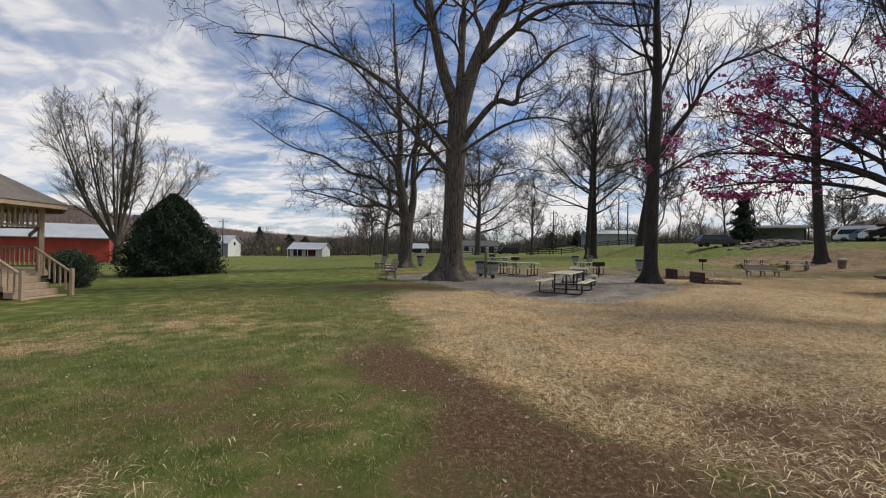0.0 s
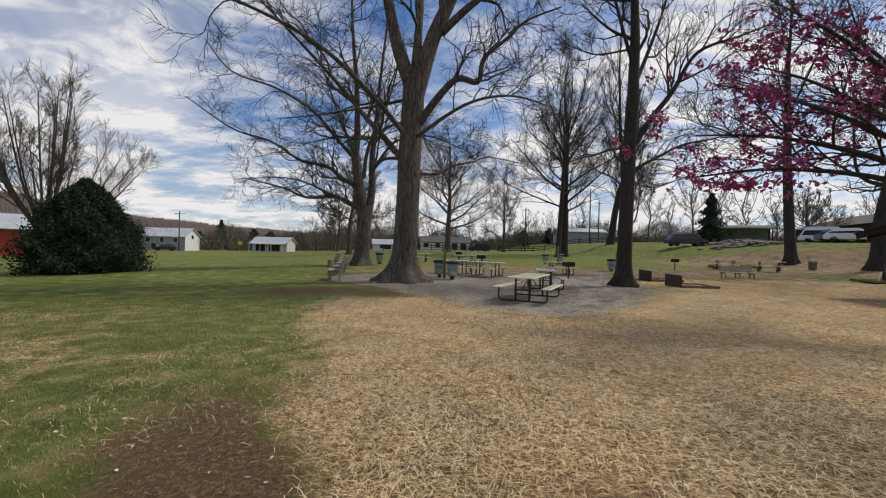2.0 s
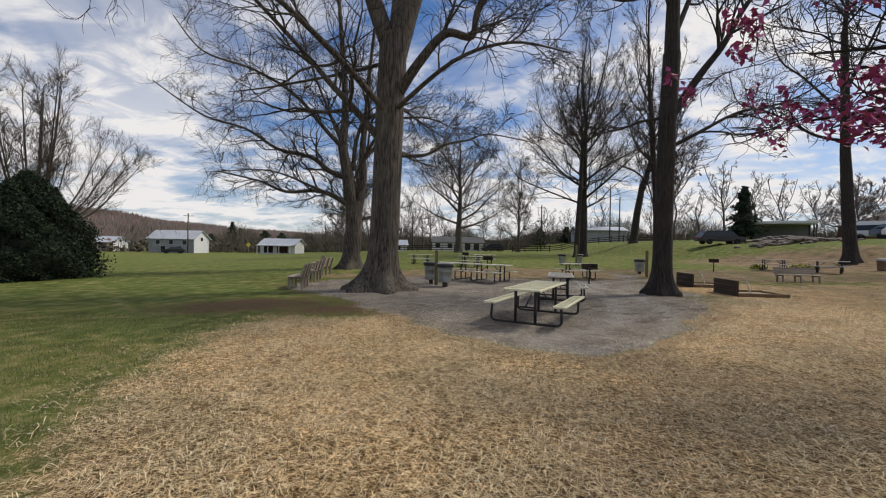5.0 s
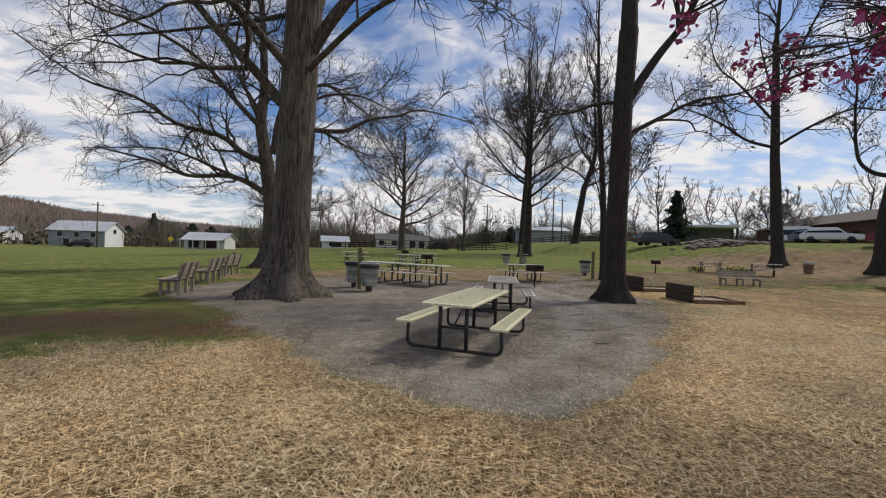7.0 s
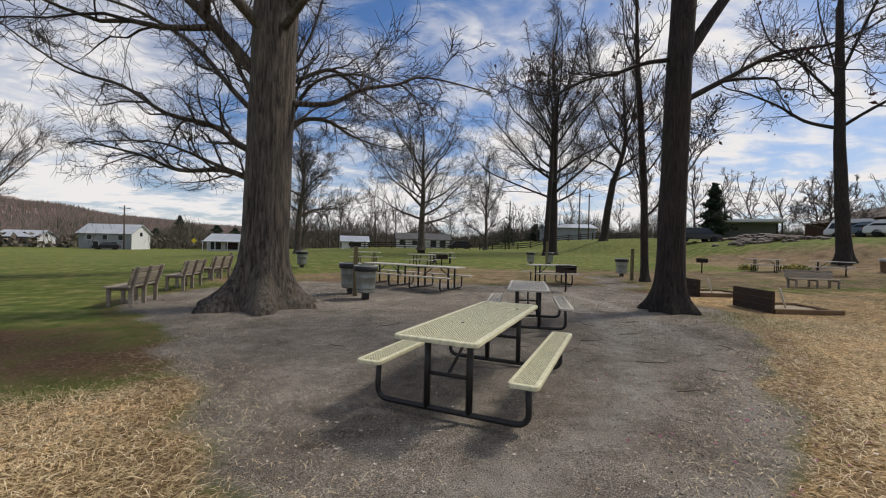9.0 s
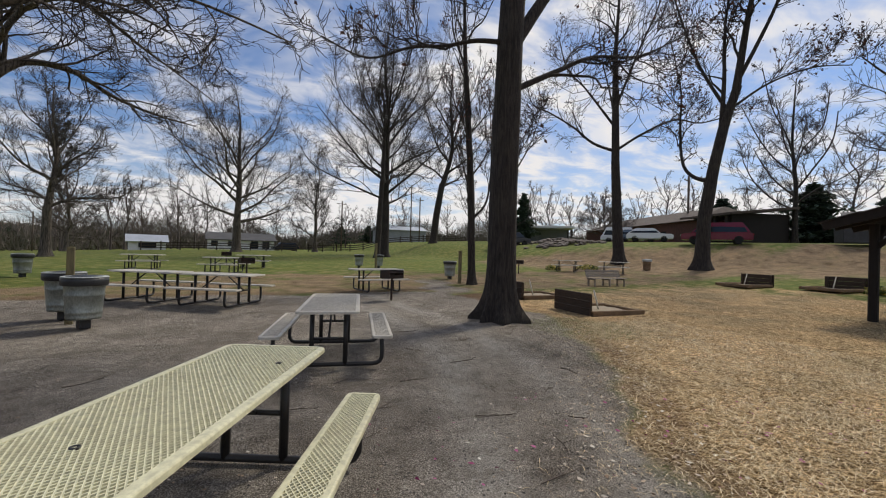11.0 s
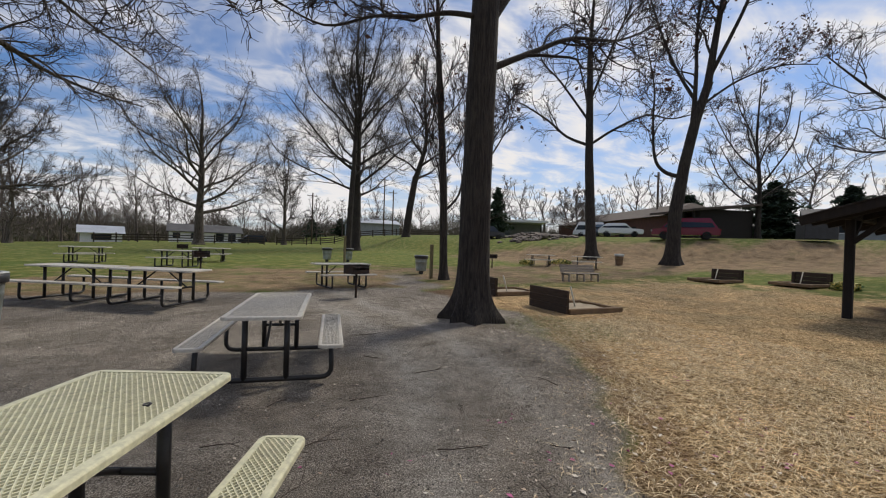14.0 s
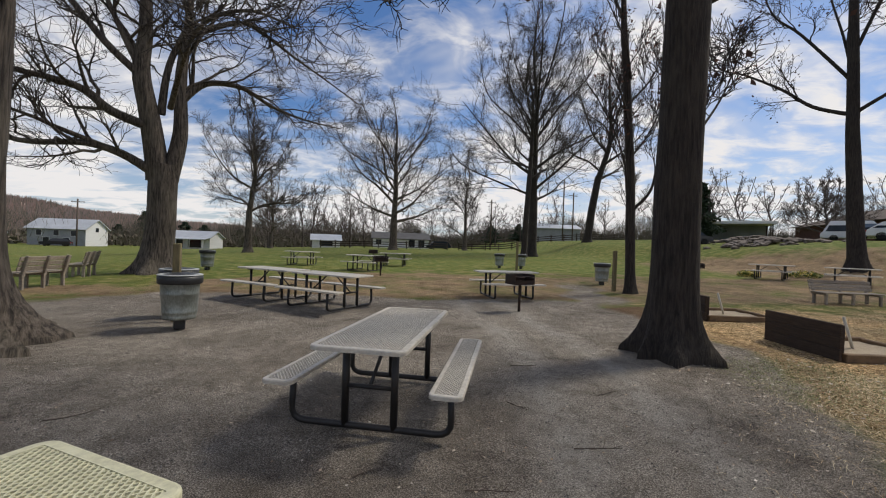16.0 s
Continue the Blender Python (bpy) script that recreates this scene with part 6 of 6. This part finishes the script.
house((8.0, 112), 2, (12.5, 6, 2.1), M_WHITE, M_DARKROOF, "long low white house with grey roof behind the fence", 1.3, [("f", -5, 1.2, 1.2, 1.1), ("f", -2, 1.2, 1.2, 1.1), ("f", 2.4, 1.1, 1.4, 1.5), ("f", 4.6, 1.1, 1.4, 1.5)])
house((45, 114), -6, (12, 8, 3.0), M_SIDING_GREY, M_METALROOF, "long pale grey shed beyond the fence", 1.0, category="shed")
house((62, 26), -70, (11, 6, 2.6), M_SIDING_GREY, M_DARKROOF, "dark grey trailer house beyond the lawn", 0.9, [("f", -3, 1.5, 1.4, 0.9), ("f", 1.5, 1.5, 1.4, 0.9)], pale_end=False)
house((-6.5, 97), 10, (5, 3.5, 1.5), M_WHITE, M_METALROOF, "small white pump house on the lawn", 0.9, [("f", 0, 0.8, 2.4, 0.8)], category="shed")


def brick_hall():
    zb = gz(44, 34)
    t = thing("brick_hall", pose(52.3, 41.3, zb, 0, 0, -113.5), "long brown brick hall with shingled roof and open timber porch", "building")
    H = 2.9
    part("wall", box((30, 9.0, H + 1.5), (-15, 4.5, H / 2 - 0.75)), M_BRICKBLD, t)
    bm = bmesh.new()
    x0, x1, y0, y1, h0, h1 = -30.7, 0.7, -0.7, 9.7, H, H + 1.9
    v = [bm.verts.new(p) for p in ((x0, y0, h0), (x1, y0, h0), (x1, y1, h0), (x0, y1, h0), (x0 + 5, 4.5, h1), (x1 - 2.5, 4.5, h1))]
    for f in ((0, 1, 5, 4), (1, 2, 5), (2, 3, 4, 5), (3, 0, 4), (3, 2, 1, 0)):
        bm.faces.new([v[i] for i in f])
    part("roof", bm, M_ROOFBR, t)
    part("porch_roof", box((7.6, 7.0, 0.22), (3.6, 1.4, H + 0.45), 0.0, (6, 0, 0)), M_ROOFBR, t)
    part("porch_back_wall", box((6.4, 0.2, H + 1.4), (3.3, 4.6, H / 2 - 0.5)), M_BRICKBLD, t)
    for x in (3.4, 4.6, 6.2):
        part("porch_post", box((0.34, 0.34, H + 1.3), (x, -1.5, H / 2 - 0.5), 0.01), M_SHELTER, t)
    part("porch_wall", box((0.2, 6.0, H + 1.4), (6.5, 1.6, H / 2 - 0.5)), M_SHELTER, t)
    for z in (0.4, 0.85):
        part("porch_rail", box((1.6, 0.08, 0.1), (5.4, -1.5, z)), M_SHELTER, t)
    win = part("window", box((1.2, 0.06, 1.0), (-6.5, -0.03, 1.4)), M_SHELTER, t)
    part("pane", box((0.95, 0.05, 0.75), (-6.5, -0.07, 1.4)), M_GLASS, win)


brick_hall()


def canopy():
    t = thing("flat_canopy", on(58, 72, -35), "flat white canopy on dark posts by the road", "carport")
    part("roof", box((8.5, 5, 0.45), (0, 0, 2.9), 0.03), M_WHITE, t)
    for x in (-3.8, 3.8):
        for y in (-2, 2):
            part("post", box((0.16, 0.16, 3.2), (x, y, 1.2)), M_FENCE, t)
    part("back_wall", box((8, 0.2, 3.0), (0, 2.3, 1.2)), M_SIDING_GREY, t)


canopy()


# ---- parked vehicles ----


def vehicle(at, rz, paint, label, L=4.6, W=1.8, H=1.5, van=False):
    t = thing("car", on(at[0], at[1], rz), label, "car", "parked cars")
    prof = [(-L / 2, 0.35), (-L / 2, 0.75), (-L * 0.47, 0.86), (-L * 0.22 if not van else -L * 0.34, 0.92), (L * 0.46, 0.95), (L / 2, 0.8), (L / 2, 0.35)]
    cab = [(-L * (0.25 if not van else 0.36), 0.90), (-L * (0.10 if not van else 0.20), H), (L * (0.36 if van else 0.30), H), (L * 0.47, 0.93)]

    def extrude(p, w, taper=1.0):
        bm = bmesh.new()
        a = [bm.verts.new((x, -w / 2 * (taper if z > 1 else 1), z)) for x, z in p]
        b = [bm.verts.new((x, w / 2 * (taper if z > 1 else 1), z)) for x, z in p]
        n = len(p)
        bm.faces.new(a); bm.faces.new(b[::-1])
        for i in range(n):
            j = (i + 1) % n
            bm.faces.new((a[j], a[i], b[i], b[j]))
        bmesh.ops.recalc_face_normals(bm, faces=bm.faces)
        bmesh.ops.bevel(bm, geom=bm.edges[:], offset=0.05, segments=2, affect="EDGES")
        return bm
    body = part("body", extrude(prof, W), paint, t)
    part("cabin", extrude(cab, W * 0.94, 0.82), paint, t)
    for s in (-1, 1):
        glass = [(cab[0][0] + 0.22, 0.98), (cab[1][0] + 0.04, H - 0.10), (cab[2][0] - 0.05, H - 0.10), (cab[3][0] - 0.22, 0.98)]
        bm = bmesh.new()
        v = [bm.verts.new((x, s * (W * 0.94 / 2 * (0.82 if z > 1.05 else 0.985) + 0.012), z)) for x, z in glass]
        bm.faces.new(v)
        part("side_window", bm, M_GLASS, t)
    for x in (-L * 0.31, L * 0.31):
        for s in (-1, 1):
            wheel = new("wheel"); wheel.parent = t; wheel.location = (x, s * (W / 2 - 0.10), 0.33); wheel.rotation_euler = (math.pi / 2, 0, 0)
            part("tyre", lathe([(0.20, -0.1), (0.32, -0.1), (0.33, -0.05), (0.33, 0.05), (0.32, 0.1), (0.20, 0.1)], 18), M_TYRE, wheel)
            part("rim", lathe([(0.0, -0.085), (0.205, -0.09), (0.205, 0.09), (0.0, 0.085)], 14), M_RIM, wheel)
    for s in (-1, 1):
        part("head_lamp", box((0.06, 0.34, 0.16), (-L / 2 - 0.005, s * W * 0.33, 0.70), 0.02), M_BAG, t)
        part("tail_lamp", box((0.06, 0.22, 0.2), (L / 2 + 0.005, s * W * 0.38, 0.75), 0.02), M_LAMP_R, t)
    return t


vehicle((40.6, 33.0), -60, M_CARRED, "maroon minivan parked at the brick hall", 4.9, 1.9, 1.75, True)
vehicle((46.2, 43.0), 125, M_CARWHITE, "white sedan parked at the top of the bank")
vehicle((48.2, 46.0), 125, M_CARBLUE, "blue-grey car parked behind a white sedan")
vehicle((50.5, 50.0), 130, M_CARWHITE, "white van parked at the top of the bank", 5.2, 1.95, 2.0, True)
vehicle((34.8, 53.0), 172, M_CARDARK, "dark estate car parked by the road", 4.7, 1.8, 1.55, True)
vehicle((16.0, 104.0), 5, M_CARDARK, "dark pickup parked beyond the fence", 5.2, 1.9, 1.7, True)
vehicle((-58.5, 104.0), 20, M_CARDARK, "dark car parked at the grey house", 4.6, 1.8, 1.5)


def dumpster(at, rz):
    t = thing("dumpster", on(at[0], at[1], rz), "black metal dumpster on the grass", "dumpster")
    part("body", box((2.0, 1.4, 1.15), (0, 0, 0.58), 0.04), M_LID, t)
    part("lid", box((2.06, 1.46, 0.08), (0, 0, 1.20), 0.02, (4, 0, 0)), M_BIN, t)


dumpster((44.5, 25.6), -50)


# ---- poles, sign, rubble, flowers ----


def utility_pole(at, h, label="wooden utility pole with crossarm", arm=True):
    t = thing("utility_pole", on(at[0], at[1], 15), label, "utility pole", "utility poles")
    part("pole", pipe([(0, 0, -0.5), (0, 0, h)], 0.14), M_POLE, t)
    if arm:
        part("crossarm", box((2.2, 0.1, 0.12), (0, 0.16, h - 0.6)), M_POLE, t)
        for k in (-1, 0, 1):
            part("insulator", lathe([(0.05, 0), (0.06, 0.08), (0.03, 0.14), (0, 0.15)], 8, (k * 0.95, 0.16, h - 0.53)), M_BAG, t)
    return t


utility_pole((-57, 107), 9.6)
utility_pole((-27, 118), 7.5, arm=False)
utility_pole((26.5, 100), 10.5)
utility_pole((40.5, 96), 12.5)
utility_pole((43.5, 98), 10.0)
utility_pole((58, 46), 9.0)


def road_sign(at):
    t = thing("road_sign", on(at[0], at[1], 25), "yellow diamond road sign on a post", "sign")
    part("post", pipe([(0, 0, -0.3), (0, 0, 2.5)], 0.04, 6), M_STEEL, t)
    part("plate", box((0.85, 0.03, 0.85), (0, -0.05, 2.2), 0.0, (0, 45, 0)), M_SIGN, t)


road_sign((-43, 108))


def rubble(cx, cy, n, seed):
    rr = random.Random(seed)
    V, F = [], []
    for k in range(n):
        x, y = cx + rr.gauss(0, 2.2), cy + rr.gauss(0, 1.1)
        s = rr.uniform(0.12, 0.42)
        bm = bmesh.new()
        bmesh.ops.create_icosphere(bm, subdivisions=1, radius=s)
        o = len(V)
        z = gz(x, y) + 0.45 * math.exp(-((x - cx) / 2.6) ** 2 - ((y - cy) / 1.6) ** 2)
        for v in bm.verts:
            j = 1 + 0.35 * noise.noise(v.co * 3 + Vector((k, 0, 0)))
            V.append((x + v.co.x * j * 1.3, y + v.co.y * j, z + v.co.z * j * 0.6))
        for f in bm.faces:
            F.append(tuple(o + v.index for v in f.verts))
        bm.free()
    return tagged(raw("rubble", V, F, M_ROCK), "heap of broken stone and earth on the bank", "rubble", kind="stuff")


rubble(37.5, 46.5, 120, 3)
rubble(40.5, 51.5, 90, 4)


def flower_clump(at, s, seed):
    t = thing("daffodil_clump", on(at[0], at[1]), "clump of yellow daffodils in the leaf litter", "flowers", "daffodil clumps")
    rr = np.random.RandomState(seed)
    k = 260
    a, d = rr.uniform(0, 6.28, k), np.sqrt(rr.rand(k)) * s
    z = rr.uniform(0.05, 0.38, k) * (1 - 0.5 * d / s)
    tris("flower", leaf_soup([tuple(p) for p in np.stack([d * np.cos(a), d * np.sin(a), z], 1)], 0.14, seed, 2, 0.03), M_DAFF, t, 4)


flower_clump((28.2, 35.0), 0.8, 3)
flower_clump((27.4, 19.6), 0.45, 4)
flower_clump((26.0, 36.2), 0.5, 5)


# ---- fine ground cover ----
nr = np.random.RandomState(123)


def surface(x, y):
    pad = zones(x, y)[0]
    near = step(40 - np.hypot(x - 6, y - 16), 0, 15)
    return height(x, y) + near * (0.018 * wobble(x, y, 0.8) + (0.012 * wobble(x, y, 4.1, 1.0)) * (1 - 0.7 * pad)) - 0.03 * pad


def blades(n, area, keep, lmin, lmax, width, tilt, material, name, label, bias=0.0):
    x = nr.uniform(area[0], area[1], n)
    y = nr.uniform(area[2], area[3], n)
    k = keep(x, y)
    x, y = x[k], y[k]
    n = len(x)
    z = surface(x, y)
    a = nr.uniform(0, 2 * math.pi, n)
    L = nr.uniform(lmin, lmax, n)
    el = np.radians(nr.uniform(tilt[0], tilt[1], n))
    d = np.stack([np.cos(a) * np.cos(el), np.sin(a) * np.cos(el), np.sin(el)], 1)
    s = np.stack([-np.sin(a), np.cos(a), np.zeros(n)], 1) * (width * nr.uniform(0.6, 1.2, n))[:, None]
    p = np.stack([x, y, z - 0.004], 1)
    mid = p + d * (L * 0.55)[:, None] + np.array([0, 0, 1.0]) * (L * 0.08)[:, None]
    tip = p + d * L[:, None]
    tip[:, 2] = np.maximum(tip[:, 2] - L * 0.12 * (el < 0.7), z + 0.002)
    quad = np.stack([p - s, mid - s * 0.8, tip, mid + s * 0.8], 1)
    return tagged(tris(name, quad, material, None, 4), label, "grass", kind="stuff")


def in_straw(x, y):
    p, s, d, l = zones(x, y)
    return nr.rand(len(x)) < s * (1 - 0.75 * d) * (1 - p) * (0.55 + 0.45 * wobble(x, y, 1.6, 2.0))


def stray(x, y):
    s = poly_inside(x, y, PAD) + 0.3 * wobble(x, y)
    return (nr.rand(len(x)) < 0.55 * np.exp(-((s - 0.1) / 0.55) ** 2)) & (y < 21)


def in_lawn(x, y):
    p, s, d, l = zones(x, y)
    return nr.rand(len(x)) < np.clip((1 - 0.8 * s) * (1 - 0.85 * d) * (1 - p), 0, 1) * (0.6 + 0.4 * wobble(x, y, 1.1, 3.0))


blades(400000, (-2.5, 14, 0.8, 20), in_straw, 0.07, 0.21, 0.0038, (1, 24), M_STRAW, "dry_straw", "matted pale dry straw grass")
blades(20000, (-2.5, 13, 1.5, 18), in_straw, 0.14, 0.30, 0.0036, (2, 16), M_STALK, "straw_stalks", "long pale loose straw stalks")
blades(46000, (0, 12.5, 12, 20), stray, 0.05, 0.17, 0.003, (2, 20), M_STRAW, "stray_straw", "loose straw scattered along the gravel edge")
blades(75000, (-8.5, 2, 1.0, 13), in_lawn, 0.03, 0.09, 0.003, (6, 40), M_THATCH, "lawn_thatch", "dead grass strands in the lawn")
blades(170000, (-9, 2, 1.0, 16), in_lawn, 0.03, 0.075, 0.0032, (35, 80), M_GRASS, "lawn_grass", "short green lawn grass")
blades(22000, (10.5, 13.2, 17.6, 21.4), lambda x, y: (nr.rand(len(x)) < step(1 - np.hypot((x - 11.6) / 1.4, (y - 19.7) / 1.6), 0, 0.5) * 0.7), 0.025, 0.07, 0.005, (8, 45), M_WEED, "weed_patch", "low green weeds beside the tree roots")


def flecks(n, area, keep, size, material, name, label, cat):
    x = nr.uniform(area[0], area[1], n)
    y = nr.uniform(area[2], area[3], n)
    k = keep(x, y)
    x, y = x[k], y[k]
    pts = np.stack([x, y, surface(x, y) + 0.008], 1)
    q = leaf_soup([tuple(p) for p in pts], size, 7, 1, 0.001)
    q[:, :, 2] = pts[:, None, 2] + (q[:, :, 2] - pts[:, None, 2]) * 0.22 + 0.003
    return tagged(tris(name, q, material, None, 4), label, cat, kind="stuff")


def on_pad(x, y):
    p = zones(x, y)[0]
    return nr.rand(len(x)) < p * (0.35 + 0.65 * step(0.9 - np.abs(poly_inside(x, y, PAD) - 0.7), 0, 0.6))


flecks(12000, (-3, 13, 12, 27), on_pad, 0.036, M_FLECK, "leaf_litter", "scattered dry leaf fragments on gravel", "leaves")
flecks(1500, (-8, 12, 1, 16), lambda x, y: zones(x, y)[0] < 0.3, 0.045, M_FLECK, "leaf_litter", "scattered pale leaves in the grass", "leaves")
flecks(900, (10.0, 13.5, 17.4, 21.4), lambda x, y: nr.rand(len(x)) < 0.6, 0.06, M_FLECK, "leaf_litter", "pale leaf fragments beside the tree roots", "leaves")
flecks(900, (7.0, 10.4, 13.6, 17.6), lambda x, y: np.abs(poly_inside(x, y, PAD)) < 0.6, 0.05, M_FLECK, "leaf_litter", "leaf fragments along the gravel edge", "leaves")
flecks(260, (5.5, 11, 12, 17), lambda x, y: x > 0, 0.055, M_BLOSSOM, "fallen_petals", "fallen magenta petals on the ground", "petals")
flecks(60, (-1, 5, 2.5, 10), lambda x, y: x > 0, 0.04, M_BLOSSOM, "fallen_petals", "fallen magenta petals in the straw", "petals")


def pebbles(n):
    x, y = nr.uniform(-3, 13, n), nr.uniform(12.4, 27, n)
    k = nr.rand(n) < zones(x, y)[0]
    x, y = x[k], y[k]
    z = surface(x, y)
    s = nr.uniform(0.004, 0.013, len(x))
    a = nr.uniform(0, 6.28, len(x))
    V, F = [], []
    base = np.array([(1, 0, 0), (-0.5, 0.87, 0), (-0.5, -0.87, 0), (0, 0, 0.8)])
    c, sn = np.cos(a), np.sin(a)
    P = np.stack([np.stack([x + s * (b[0] * c - b[1] * sn), y + s * (b[0] * sn + b[1] * c), z + s * b[2]], 1) for b in base], 1)
    T = np.concatenate([P[:, [0, 1, 3]], P[:, [1, 2, 3]], P[:, [2, 0, 3]]], 0)
    V = P.reshape(-1, 3)
    o = np.arange(len(P)) * 4
    F = np.concatenate([np.stack([o, o + 1, o + 3], 1), np.stack([o + 1, o + 2, o + 3], 1), np.stack([o + 2, o, o + 3], 1)], 0)
    tagged(raw("gravel_stones", V, [tuple(f) for f in F.tolist()], M_PEBBLE), "loose grey gravel stones on the pad", "gravel", kind="stuff")


pebbles(34000)


def fallen_stick(at, rz, seed, L=0.7):
    rr = random.Random(seed)
    V, F = [], []
    p = curve_pts(Vector((-L / 2, 0, 0.015)), Vector((1, 0, 0)), L, 7, rr, 0.14, 0.0)
    for q in p:
        q.z = 0.012 + abs(q.z - 0.012) * 0.2
    tube_into(V, F, p, [0.0052 - 0.0005 * i for i in range(8)], 6)
    for k in (2, 4, 5):
        q = curve_pts(p[k], Vector((0.7, rr.choice((-0.7, 0.7)), 0.1)), L * 0.28, 4, rr, 0.15, 0.0)
        tube_into(V, F, q, [0.0035 - 0.0005 * i for i in range(5)], 5)
    ob = raw("fallen_stick", V, F, M_POLE, None, True)
    x, y = at
    ob.matrix_basis = pose(x, y, float(surface(np.array([x]), np.array([y]))[0]), 0, 0, rz)
    tagged(ob, "thin dry fallen twig lying on the gravel", "stick", "fallen sticks")


for i, (x, y, rz, L) in enumerate(((6.2, 17.2, 15, 0.9), (7.2, 16.6, -30, 0.6), (6.7, 18.9, 60, 0.5), (7.9, 18.4, -10, 0.55), (8.6, 19.6, 30, 0.5), (5.6, 17.5, -20, 0.4), (7.4, 15.9, 40, 0.4), (3.6, 19.2, 10, 0.6), (9.0, 17.5, 80, 0.4), (2.8, 17.6, -45, 0.5), (6.9, 17.9, -15, 0.45), (7.6, 17.3, 65, 0.3), (8.2, 17.0, 20, 0.35), (6.1, 18.2, 35, 0.3), (7.0, 15.6, 10, 0.5), (8.0, 20.6, -25, 0.5), (8.9, 18.7, 50, 0.3), (7.5, 19.3, -60, 0.35), (5.9, 16.6, 25, 0.8), (7.9, 16.3, -70, 0.25))):
    fallen_stick((x, y), rz, 200 + i, L * 0.75)
